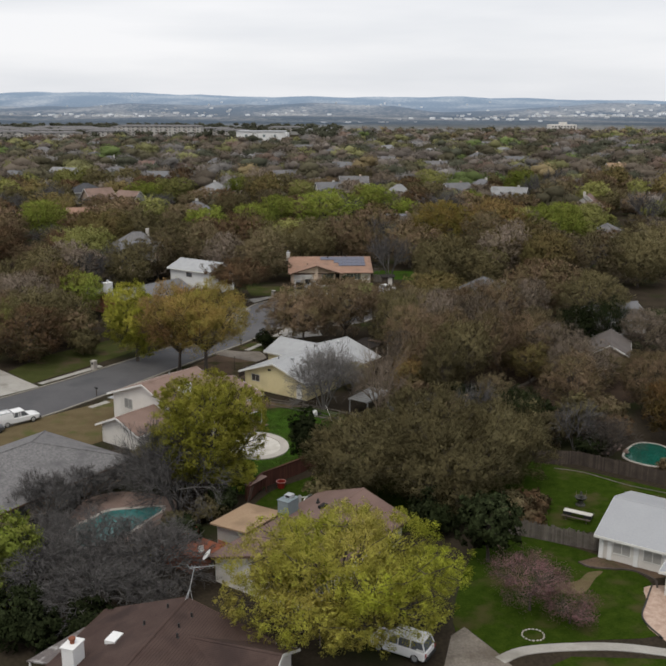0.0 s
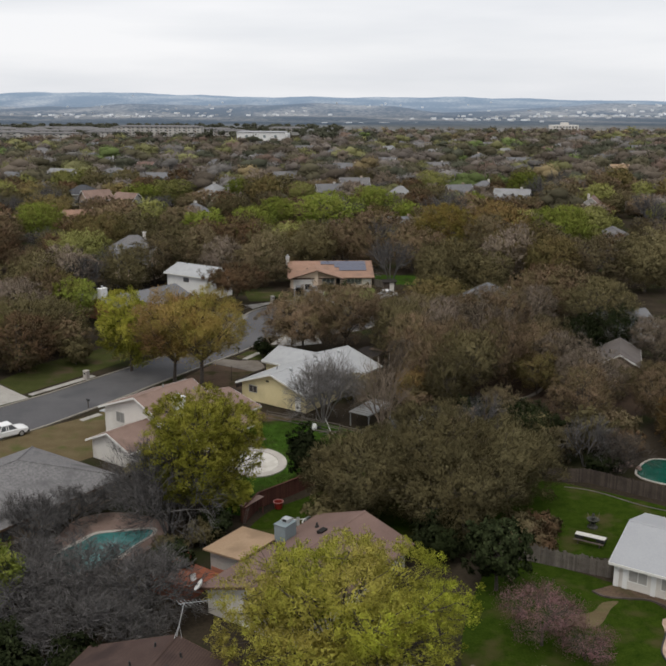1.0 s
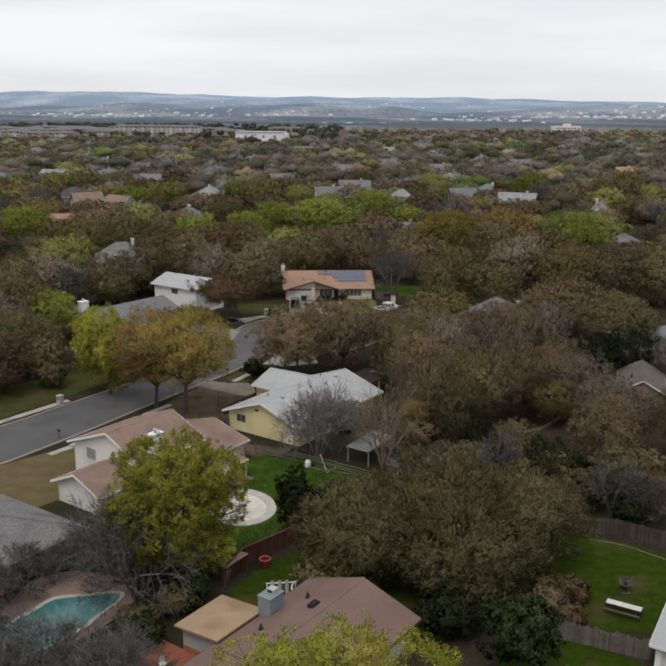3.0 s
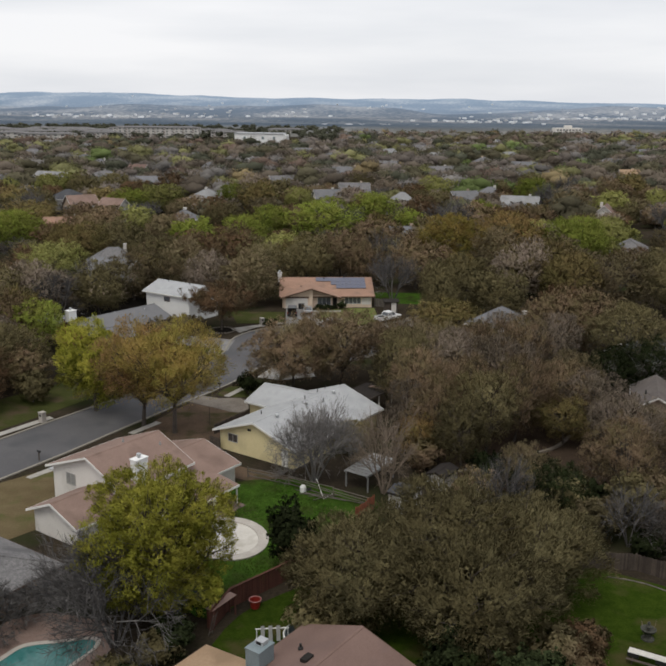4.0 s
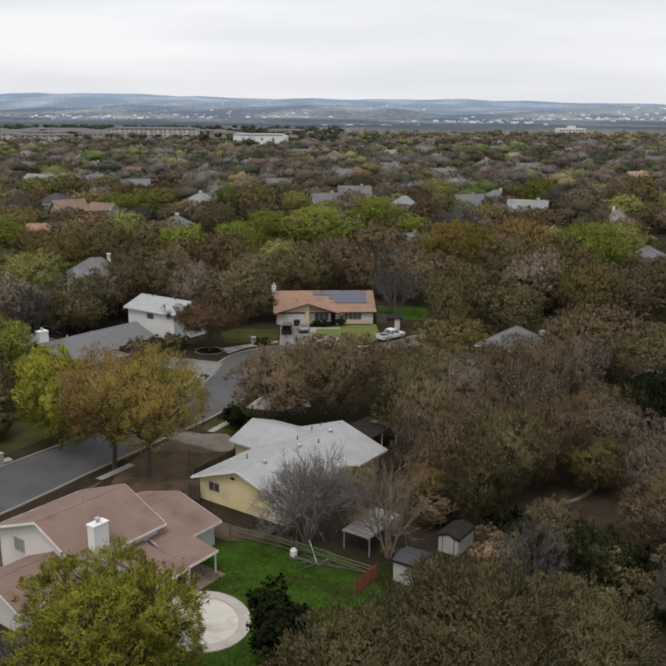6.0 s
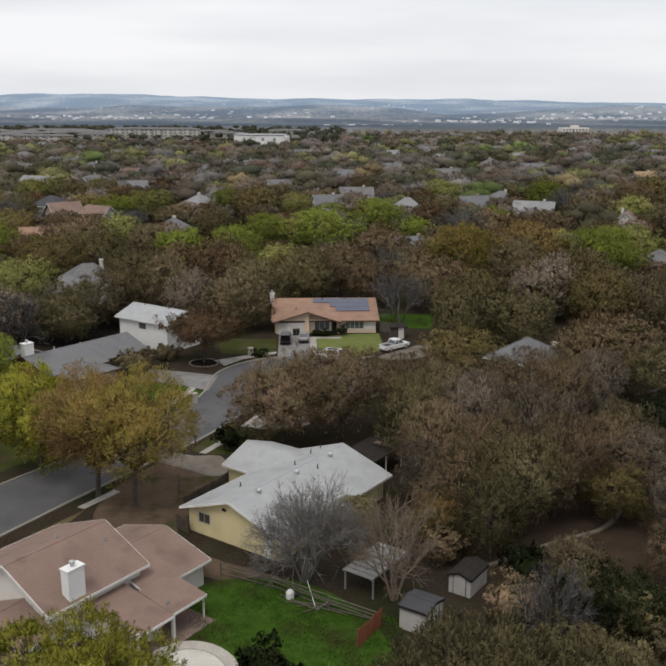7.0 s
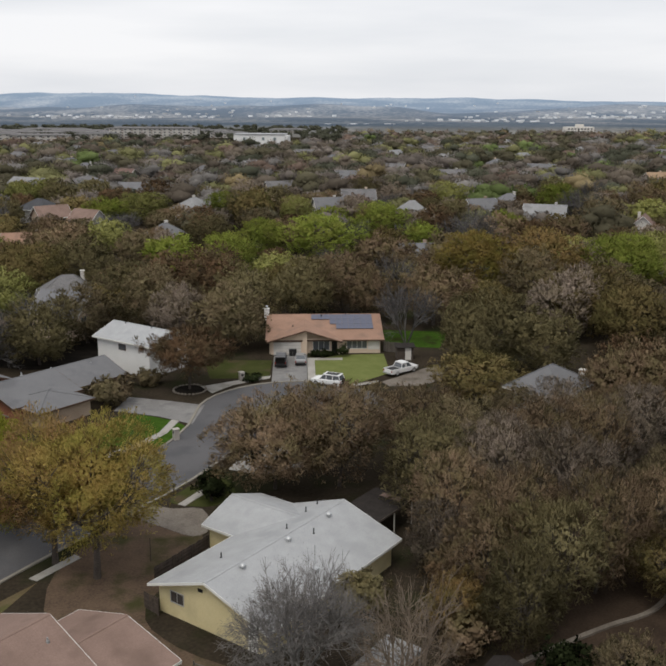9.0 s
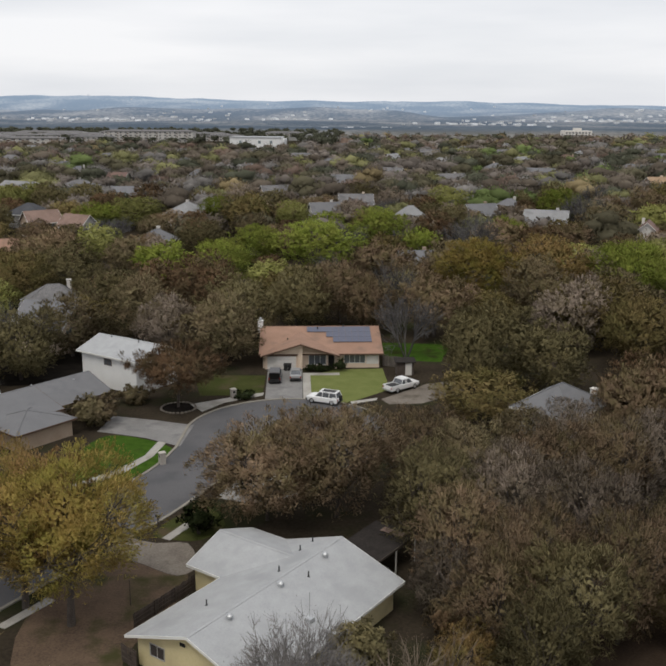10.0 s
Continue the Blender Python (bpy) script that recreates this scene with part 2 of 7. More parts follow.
R["shed"] = surface("dull_brown_sheet_roof", (0.085, 0.072, 0.066), (0.125, 0.108, 0.10), 0.8, 6.0, 0.8, 0.1, stain=(0.07, 0.058, 0.052))
R["dark"] = surface("charcoal_shingles", (0.048, 0.049, 0.055), (0.075, 0.077, 0.084), 0.5, 9.0, 0.9, 0.1, course=0.045)
# glass colour lifted to grey for the sky reflected in panes
M["window"] = glassy("window_glass", (0.085, 0.092, 0.10))
M["brownglass"] = glassy("dark_brownish_glass", (0.05, 0.045, 0.042), 0.2)
# pale grey paints the sky mirrored in the panes
M["paleglass"] = glassy("pale_glass_with_sky", (0.2, 0.2, 0.195), 0.2)
M["panelframe"] = surface("dark_panel_frame", (0.10, 0.105, 0.13), (0.14, 0.145, 0.17), 1.0, 6.0, 0.5, 0.0)
# white brought down to grey
M["oldwhite"] = surface("dull_white_sheet", (0.204, 0.204, 0.204), (0.288, 0.288, 0.282), 0.8, 6.0, 0.8, 0.05)
M["peeling"] = surface("peeling_roof_paint", (0.10, 0.088, 0.085), (0.15, 0.13, 0.125), 1.5, 6.0, 0.9, 0.2, stain=(0.48, 0.47, 0.46), stain_scale=0.9)
M["mossstone"] = surface("dark_mossy_stone", (0.035, 0.036, 0.03), (0.075, 0.075, 0.062), 2.0, 9.0, 0.95, 0.3)
M["pinkwood"] = surface("faded_pink_planks", (0.22, 0.145, 0.12), (0.30, 0.205, 0.175), 1.2, 12.0, 0.85, 0.2, island=0.15)
# near-black for doors and joints, and for shade painted into openings
M["dark"] = surface("dark_opening", (0.012, 0.011, 0.010), (0.02, 0.018, 0.016), 1.0, 6.0, 0.9, 0.0)
M["metal"] = surface("galvanised_metal", (0.42, 0.43, 0.44), (0.55, 0.56, 0.57), 1.0, 12.0, 0.45, 0.02, metal=0.6)
M["bluegrey"] = surface("blue_grey_sheet_metal", (0.16, 0.20, 0.215), (0.21, 0.25, 0.265), 0.7, 8.0, 0.6, 0.03)
M["solar"] = glassy("solar_cells", (0.055, 0.060, 0.095), 0.28)
M["wood"] = surface("weathered_grey_wood", (0.085, 0.073, 0.063), (0.146, 0.129, 0.112), 1.2, 14.0, 0.9, 0.25, island=0.25)
M["oldwood"] = surface("weathered_brown_wood", (0.047, 0.037, 0.03), (0.088, 0.069, 0.057), 1.2, 14.0, 0.9, 0.25, island=0.3)
M["redwood"] = surface("red_stained_wood", (0.078, 0.03, 0.021), (0.115, 0.045, 0.033), 0.8, 12.0, 0.85, 0.2, island=0.2)
M["orangewood"] = surface("orange_stained_deck", (0.195, 0.062, 0.034), (0.265, 0.092, 0.052), 0.8, 12.0, 0.85, 0.2, island=0.15)
M["darkwood"] = surface("dark_wood", (0.055, 0.042, 0.034), (0.09, 0.072, 0.06), 1.2, 14.0, 0.9, 0.2, island=0.2)
M["bark"] = surface("oak_bark", (0.050, 0.040, 0.034), (0.095, 0.080, 0.068), 1.5, 12.0, 0.95, 0.4)
M["greybark"] = surface("grey_bark", (0.119, 0.111, 0.106), (0.204, 0.191, 0.183), 1.5, 12.0, 0.95, 0.3)
M["darktwig"] = surface("dark_grey_twigs", (0.055, 0.052, 0.051), (0.13, 0.122, 0.118), 1.5, 12.0, 0.95, 0.3, island=0.6)
M["tanbark"] = surface("tan_twigs", (0.15, 0.116, 0.09), (0.225, 0.18, 0.139), 1.5, 12.0, 0.95, 0.3)
M["water"] = surface("pool_water_teal", (0.022, 0.112, 0.108), (0.054, 0.187, 0.18), 0.5, 2.0, 0.08, 0.02, spec=0.5)
M["greenwater"] = surface("pool_water_green", (0.005, 0.062, 0.046), (0.01, 0.094, 0.07), 0.5, 2.0, 0.08, 0.02, spec=0.5)
M["shell"] = surface("white_pool_shell", (0.46, 0.435, 0.39), (0.57, 0.545, 0.50), 0.5, 6.0, 0.8, 0.05, stain=(0.36, 0.33, 0.28))
M["coping"] = surface("pool_coping", (0.33, 0.30, 0.27), (0.45, 0.42, 0.38), 0.8, 9.0, 0.85, 0.1)
M["pinkdeck"] = surface("pink_stone_deck", (0.165, 0.112, 0.094), (0.245, 0.178, 0.152), 0.7, 6.0, 0.9, 0.15, stain=(0.13, 0.094, 0.082))
M["carwhite"] = surface("white_car_paint", (0.70, 0.70, 0.70), (0.78, 0.78, 0.78), 0.5, 3.0, 0.25, 0.0, spec=0.5)
M["cardark"] = surface("dark_car_paint", (0.055, 0.056, 0.06), (0.075, 0.076, 0.08), 0.5, 3.0, 0.3, 0.0, spec=0.5)
M["carsilver"] = surface("silver_car_paint", (0.30, 0.30, 0.30), (0.36, 0.36, 0.36), 0.5, 3.0, 0.3, 0.0, metal=0.3, spec=0.5)
M["rubber"] = surface("tyre_rubber", (0.015, 0.015, 0.015), (0.025, 0.025, 0.025), 2.0, 12.0, 0.8, 0.0)
M["rustclay"] = surface("rusty_clay_flue", (0.16, 0.055, 0.03), (0.26, 0.10, 0.06), 2.0, 9.0, 0.9, 0.1)
M["redpaint"] = surface("red_plastic", (0.21, 0.015, 0.01), (0.26, 0.03, 0.02), 1.0, 6.0, 0.5, 0.0)
M["pinkrim"] = surface("faded_pink_plastic", (0.36, 0.16, 0.15), (0.44, 0.22, 0.2), 1.0, 6.0, 0.5, 0.0)
M["black"] = surface("black_iron", (0.015, 0.015, 0.015), (0.03, 0.03, 0.03), 2.0, 9.0, 0.6, 0.0)
M["whitestone"] = surface("white_limestone", (0.50, 0.48, 0.44), (0.66, 0.64, 0.60), 2.0, 9.0, 0.9, 0.2)
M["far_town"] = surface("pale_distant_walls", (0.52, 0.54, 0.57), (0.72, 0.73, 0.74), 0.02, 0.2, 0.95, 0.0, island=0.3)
LEAF = {
    "darkbud": foliage("dark_buds", (0.06, 0.053, 0.05), (0.10, 0.09, 0.083), (0.07, 0.06, 0.05)),
    "oak": foliage("live_oak_leaves", (0.125, 0.106, 0.053), (0.19, 0.16, 0.082), (0.168, 0.147, 0.078), through_leaf=0.28),
    "brown": foliage("brown_oak_leaves", (0.203, 0.144, 0.093), (0.26, 0.185, 0.123), (0.173, 0.142, 0.075), through_leaf=0.28),
    "olive": foliage("olive_oak_leaves", (0.198, 0.153, 0.067), (0.257, 0.196, 0.093), (0.171, 0.15, 0.061), through_leaf=0.28),
    "moss": foliage("mossy_oak_leaves", (0.137, 0.117, 0.064), (0.188, 0.157, 0.088), (0.183, 0.141, 0.088), through_leaf=0.28),
    "greybrown": foliage("grey_brown_leaves", (0.222, 0.179, 0.143), (0.283, 0.231, 0.188), (0.191, 0.157, 0.112), through_leaf=0.28),
    "spring": foliage("soft_spring_leaves", (0.243, 0.244, 0.087), (0.325, 0.321, 0.121), (0.273, 0.277, 0.089), through_leaf=0.3),
    "rust": foliage("rust_oak_leaves", (0.136, 0.083, 0.049), (0.178, 0.114, 0.069), (0.121, 0.095, 0.055), through_leaf=0.25),
    "elm": foliage("yellow_green_leaves", (0.308, 0.299, 0.052), (0.51, 0.466, 0.092), (0.33, 0.341, 0.051), through_leaf=0.3),
    "lime": foliage("spring_elm_leaves", (0.255, 0.288, 0.03), (0.385, 0.405, 0.055), (0.36, 0.315, 0.08), through_leaf=0.35, patch=0.10),
    "gold": foliage("golden_leaves", (0.234, 0.142, 0.066), (0.333, 0.211, 0.097), (0.229, 0.176, 0.061), through_leaf=0.4),
    "goldolive": foliage("golden_olive_leaves", (0.255, 0.181, 0.057), (0.367, 0.27, 0.094), (0.245, 0.218, 0.057), through_leaf=0.4),
    "amber": foliage("amber_oak_leaves", (0.249, 0.164, 0.07), (0.321, 0.216, 0.095), (0.21, 0.175, 0.069), through_leaf=0.35),
    "green": foliage("bright_green_leaves", (0.188, 0.229, 0.046), (0.262, 0.314, 0.064), (0.239, 0.251, 0.062), through_leaf=0.4),
    "dark": foliage("evergreen_leaves", (0.013, 0.018, 0.008), (0.042, 0.051, 0.024), (0.026, 0.034, 0.014), through_leaf=0.1),
    "pink": foliage("redbud_blossom", (0.185, 0.098, 0.105), (0.30, 0.17, 0.18), (0.18, 0.12, 0.115)),
    "grey": foliage("grey_buds", (0.12, 0.105, 0.098), (0.22, 0.20, 0.185), (0.16, 0.14, 0.12)),
    "tanbud": foliage("tan_buds", (0.17, 0.125, 0.085), (0.29, 0.22, 0.155), (0.2, 0.15, 0.1)),
    "far": foliage("far_tree_leaves", (0, 0, 0), (0, 0, 0), tinted=True),
    "grass": foliage("grass_blades", (0.04, 0.095, 0.011), (0.095, 0.19, 0.027), (0.06, 0.085, 0.02), patch=0.3),
}
# ---------------------------------------------------------------- geometry helpers
class Geo:
    """Collects corners and faces of one mesh."""

    def __init__(self):
        self.v, self.f = [], []

    def add(self, verts, faces):
        n = len(self.v)
        self.v += [tuple(p) for p in verts]
        self.f += [tuple(i + n for i in f) for f in faces]
        return self

    def box(self, x0, y0, z0, x1, y1, z1, m=None):
        p = [(x, y, z) for z in (z0, z1) for x, y in ((x0, y0), (x1, y0), (x1, y1), (x0, y1))]
        if m is not None:
            p = [tuple(m @ Vector(q)) for q in p]
        return self.add(p, [(3, 2, 1, 0), (4, 5, 6, 7), (0, 1, 5, 4), (1, 2, 6, 5), (2, 3, 7, 6), (3, 0, 4, 7)])

    def slab(self, top, t):
        """A prism with the given upper face (anticlockwise from above) and thickness t straight down."""
        n = len(top)
        low = [(x, y, z - t) for x, y, z in top]
        faces = [tuple(range(n)), tuple(range(2 * n - 1, n - 1, -1))]
        faces += [(i, n + i, n + (i + 1) % n, (i + 1) % n) for i in range(n)]
        return self.add(list(top) + low, faces)

    def tube(self, p, q, r0, r1, n=6, cap=True):
        p, q = Vector(p), Vector(q)
        d = (q - p).normalized()
        a = d.orthogonal().normalized()
        b = d.cross(a)
        ring = [(math.cos(2 * math.pi * i / n), math.sin(2 * math.pi * i / n)) for i in range(n)]
        v = [p + r0 * (a * c + b * s) for c, s in ring] + [q + r1 * (a * c + b * s) for c, s in ring]
        f = [(i, (i + 1) % n, n + (i + 1) % n, n + i) for i in range(n)]
        if cap:
            f += [tuple(range(n - 1, -1, -1)), tuple(range(n, 2 * n))]
        return self.add(v, f)

    def lathe(self, profile, n=16, m=None):
        v, f = [], []
        for r, z in profile:
            v += [(r * math.cos(2 * math.pi * i / n), r * math.sin(2 * math.pi * i / n), z) for i in range(n)]
        if m is not None:
            v = [tuple(m @ Vector(p)) for p in v]
        for k in range(len(profile) - 1):
            f += [(k * n + i, k * n + (i + 1) % n, (k + 1) * n + (i + 1) % n, (k + 1) * n + i) for i in range(n)]
        f += [tuple(range(n - 1, -1, -1)), tuple((len(profile) - 1) * n + i for i in range(n))]
        return self.add(v, f)

    def mesh(self, name, material):
        me = bpy.data.meshes.new(name)
        me.from_pydata(self.v, [], self.f)
        me.materials.append(material)
        me.update()
        return me


def part(name, geo, material, parent, label=""):
    ob = new(name, geo.mesh(name, material) if isinstance(geo, Geo) else geo)
    ob.parent = parent
    if label:
        ob["label"] = label
    return ob


def thing(name, m, label, category, group="", kind=""):
    ob = new(name)
    ob.matrix_world = m
    ob.empty_display_size = 0.3
    return tagged(ob, label, category, group, kind)


def solid(name, geo, material, label, category="", group="", kind="", m=None):
    ob = new(name, geo.mesh(name, material))
    if m is not None:
        ob.matrix_world = m
    return tagged(ob, label, category, group, kind)


def raw_mesh(name, verts, faces, material, more=(), facing=None):
    """A mesh from numpy arrays: corners (n, 3) and faces (k, 3 or 4); more: further pairs, shaded smooth; facing: corner normals of the first pair."""
    me = bpy.data.meshes.new(name)
    groups = [(np.asarray(verts, np.float32), np.asarray(faces, np.int32))] + [(np.asarray(v, np.float32), np.asarray(f, np.int32)) for v, f in more]
    shift, allv, idx, tot, smooth = 0, [], [], [], []
    for i, (v, f) in enumerate(groups):
        allv.append(v)
        idx.append((f + shift).ravel())
        tot.append(np.full(len(f), f.shape[1], np.int32))
        smooth.append(np.full(len(f), i > 0))
        shift += len(v)
    allv, idx, tot, smooth = np.concatenate(allv), np.concatenate(idx), np.concatenate(tot), np.concatenate(smooth)
    me.vertices.add(len(allv))
    me.vertices.foreach_set("co", allv.ravel())
    me.loops.add(len(idx))
    me.loops.foreach_set("vertex_index", idx.astype(np.int32))
    me.polygons.add(len(tot))
    me.polygons.foreach_set("loop_start", np.concatenate([[0], np.cumsum(tot)[:-1]]).astype(np.int32))
    me.polygons.foreach_set("loop_total", tot)
    me.polygons.foreach_set("use_smooth", smooth)
    if material:
        me.materials.append(material)
    me.update(calc_edges=True)
    if facing is not None:
        me.polygons.foreach_set("use_smooth", np.ones(len(tot), bool))
        nor = np.zeros((len(allv), 3), np.float32)
        nor[: len(facing)] = facing
        me.normals_split_custom_set_from_vertices(nor)
    return me


def ribbon(pts, width, z, t=0.1):
    """A flat strip along a line of (x, y)."""
    g, p = Geo(), [Vector(q) for q in pts]
    left, right = [], []
    for i, q in enumerate(p):
        d = (p[min(i + 1, len(p) - 1)] - p[max(i - 1, 0)]).normalized()
        nrm = Vector((-d.y, d.x)) * width / 2
        left.append(q + nrm)
        right.append(q - nrm)
    for i in range(len(p) - 1):
        g.slab([(*right[i], z), (*right[i + 1], z), (*left[i + 1], z), (*left[i], z)], t)
    return g


def smooth_line(pts, steps=6, closed=False):
    """Catmull-Rom through the points."""
    p, out, n = [Vector(q) for q in pts], [], len(pts)
    rng = range(n) if closed else range(n - 1)
    for i in rng:
        a, b = p[(i - 1) % n] if closed or i else p[0], p[i]
        c, d = p[(i + 1) % n], p[(i + 2) % n] if closed or i + 2 < n else p[-1]
        for s in range(steps):
            t = s / steps
            out.append(0.5 * (2 * b + (c - a) * t + (2 * a - 5 * b + 4 * c - d) * t * t + (3 * b - a - 3 * c + d) * t**3))
    if not closed:
        out.append(p[-1])
    return out


def plate(name, pts, z, material, label, category="", kind="structure", t=0.05, edges=None):
    """A flat piece of ground with the given outline."""
    bm = bmesh.new()
    up = [bm.verts.new((q[0], q[1], z)) for q in pts]
    f = bm.faces.new(up)
    f.normal_update()
    if f.normal.z < 0:
        f.normal_flip()
    bmesh.ops.triangulate(bm, faces=[f])
    low = bmesh.ops.extrude_face_region(bm, geom=bm.faces[:])
    bmesh.ops.translate(bm, vec=(0, 0, -t), verts=[v for v in low["geom"] if isinstance(v, bmesh.types.BMVert)])
    bmesh.ops.recalc_face_normals(bm, faces=bm.faces[:])
    me = bpy.data.meshes.new(name)
    bm.to_mesh(me)
    bm.free()
    me.materials.append(material)
    return tagged(new(name, me), label, category, "", kind)
# ---------------------------------------------------------------- the land
g = Geo().add([(-3200, -400, 0), (3200, -400, 0), (3200, 1700, 0), (-3200, 1700, 0)], [(0, 1, 2, 3)])
solid("ground", g, M["ground"], "flat suburban ground of brown earth and dry winter grass", "ground", kind="structure")


# colour stops by distance; the growing haze is mixed into them
HAZED_WOODS = [(1120, (0.150, 0.146, 0.135)), (1400, (0.120, 0.124, 0.124)), (1620, (0.075, 0.098, 0.128)), (1950, (0.085, 0.110, 0.142)), (2500, (0.115, 0.142, 0.180)), (3300, (0.165, 0.215, 0.285)), (4700, (0.235, 0.310, 0.405))]
HAZED_FIELDS = [(1120, (0.34, 0.325, 0.30)), (1400, (0.27, 0.265, 0.255)), (1620, (0.125, 0.145, 0.168)), (1950, (0.270, 0.275, 0.285)), (2500, (0.340, 0.345, 0.355)), (3300, (0.350, 0.380, 0.420)), (4700, (0.420, 0.475, 0.545))]


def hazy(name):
    """Distant country: dark woods, pale fields and towns in long streaks, bluer towards the hills where haze is painted
    into the colour.
    """
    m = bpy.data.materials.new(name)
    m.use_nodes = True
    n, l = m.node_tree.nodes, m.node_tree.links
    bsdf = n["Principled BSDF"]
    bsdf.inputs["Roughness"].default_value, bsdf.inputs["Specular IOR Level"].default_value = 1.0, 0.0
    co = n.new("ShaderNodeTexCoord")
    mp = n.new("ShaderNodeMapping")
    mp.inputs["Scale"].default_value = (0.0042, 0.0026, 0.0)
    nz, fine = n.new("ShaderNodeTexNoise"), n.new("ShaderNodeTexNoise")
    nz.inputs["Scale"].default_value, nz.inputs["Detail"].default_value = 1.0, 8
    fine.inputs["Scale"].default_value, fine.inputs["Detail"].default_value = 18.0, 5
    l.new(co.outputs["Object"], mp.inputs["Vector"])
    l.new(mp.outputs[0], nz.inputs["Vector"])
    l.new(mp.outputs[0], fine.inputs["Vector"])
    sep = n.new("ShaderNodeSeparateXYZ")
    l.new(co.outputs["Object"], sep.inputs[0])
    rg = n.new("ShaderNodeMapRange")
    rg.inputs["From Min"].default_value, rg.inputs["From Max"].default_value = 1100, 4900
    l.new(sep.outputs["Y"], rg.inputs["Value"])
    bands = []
    for stops in (HAZED_WOODS, HAZED_FIELDS):
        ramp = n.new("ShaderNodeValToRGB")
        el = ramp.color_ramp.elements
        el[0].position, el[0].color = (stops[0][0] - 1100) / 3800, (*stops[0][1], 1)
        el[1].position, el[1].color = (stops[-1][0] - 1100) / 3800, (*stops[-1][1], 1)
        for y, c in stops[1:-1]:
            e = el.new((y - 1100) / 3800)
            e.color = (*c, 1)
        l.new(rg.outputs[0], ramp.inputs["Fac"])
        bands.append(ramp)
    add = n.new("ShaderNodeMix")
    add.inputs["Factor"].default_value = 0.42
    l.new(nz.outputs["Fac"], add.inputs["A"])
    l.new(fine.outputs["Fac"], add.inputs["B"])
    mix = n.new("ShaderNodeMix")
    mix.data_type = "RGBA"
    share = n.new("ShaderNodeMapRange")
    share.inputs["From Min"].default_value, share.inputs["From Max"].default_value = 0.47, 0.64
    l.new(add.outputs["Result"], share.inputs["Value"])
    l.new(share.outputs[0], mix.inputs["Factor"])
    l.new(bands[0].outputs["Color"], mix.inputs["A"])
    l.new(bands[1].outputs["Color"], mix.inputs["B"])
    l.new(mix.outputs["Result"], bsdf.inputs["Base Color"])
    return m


def hill(x, y):
    """Height of the distant country."""
    def step(a, b):
        k = min(max((y - a) / (b - a), 0), 1)
        return k * k * (3 - 2 * k)

    fore = 22 + 24 * noise.noise((x * 0.0021, 1.3, 2.4)) + 8 * noise.noise((x * 0.007, 4.1, 0.9))
    crest = 56 - 0.012 * x + 15 * noise.noise((x * 0.0014, 3.1, 0.4)) + 9 * noise.noise((x * 0.0045, 7.7, 0.2)) + 3 * noise.noise((x * 0.016, 2.7, 1.2))
    roll = 6 * noise.noise((x * 0.002, y * 0.003, 5.5)) * step(1650, 2250)
    z = fore * step(2500, 3100) * (1 - 0.6 * step(3150, 3500)) + roll * (1 - step(3600, 4700))
    return z + (crest - 0.4 * fore) * step(3600, 4700) - 1.3 * (1 - step(1120, 1320))


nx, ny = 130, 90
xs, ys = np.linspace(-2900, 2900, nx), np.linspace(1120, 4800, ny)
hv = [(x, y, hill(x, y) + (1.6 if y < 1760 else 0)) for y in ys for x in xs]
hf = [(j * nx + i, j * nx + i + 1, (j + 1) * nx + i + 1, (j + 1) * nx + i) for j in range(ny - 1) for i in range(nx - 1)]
bd = new("backdrop", raw_mesh("backdrop", hv, hf, hazy("haze_painted_country")))
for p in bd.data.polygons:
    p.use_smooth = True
tagged(bd, "wooded hills and pale fields at the horizon, haze painted into their blue-grey", "hills", kind="structure")

# street with its turning circle
CX, CY, CR = -4.5, 178.5, 13.2
near_edge = [(-95, 62), (-70, 88), (-43, 111.5), (-33.2, 124.5), (-25.9, 137), (-20.2, 146.6), (-16.0, 153.4), (-13.4, 158.8), (-11.2, 164.2)]
arc = [(CX + CR * math.cos(radians(a)), CY + CR * math.sin(radians(a))) for a in range(-100, 171, 10)]
far_edge = [(-17.8, 173), (-19.2, 167), (-22, 161), (-28, 151), (-36.6, 138), (-42, 130), (-52, 118.5), (-78, 96), (-104, 72)]
outline = [tuple(p) for p in smooth_line(near_edge, 4)] + arc + [tuple(p) for p in smooth_line(far_edge, 4)]
plate("road", outline, 0.03, M["asphalt"], "worn grey asphalt street ending in a round turning circle", "road")
kerb = Geo()
edge_a = [tuple(p) for p in smooth_line(near_edge, 4)] + arc[:10]
edge_b = arc[18:] + [tuple(p) for p in smooth_line(far_edge, 4)]
edge_c = arc[9:19]
for line in (edge_a, edge_b, edge_c):
    k = ribbon(line, 0.32, 0.13, 0.2)
    kerb.add(k.v, k.f)
solid("kerb", kerb, M["kerb"], "raised concrete kerb along both sides of the street", "kerb", kind="structure")

# lawns, beds and paved ground
plate("lawn_yard", smooth_line([(-13, 118), (-4, 120.5), (3, 115), (6, 104), (-2, 101.5), (-6, 97), (-10, 92.5), (-13, 97), (-13, 108)], 4, True), 0.02, M["bright"], "lush green back-yard grass beside the round concrete pool", "lawn")
plate("lawn_oaks", smooth_line([(-9.2, 87), (-7.4, 93), (-3.6, 96.8), (2, 101.4), (8, 103), (13, 99), (12, 86), (2, 83.5), (-6, 83.5)], 3, True), 0.018, M["lawn"], "thin shaded grass under the live oaks", "lawn")
plate("lawn_right", smooth_line([(21.5, 102), (34.5, 94), (40, 89), (32, 84), (23, 84), (17, 86), (14, 92), (15, 99)], 4, True), 0.02, M["lawn"], "green lawn between board fences with worn yellowish patches", "lawn")
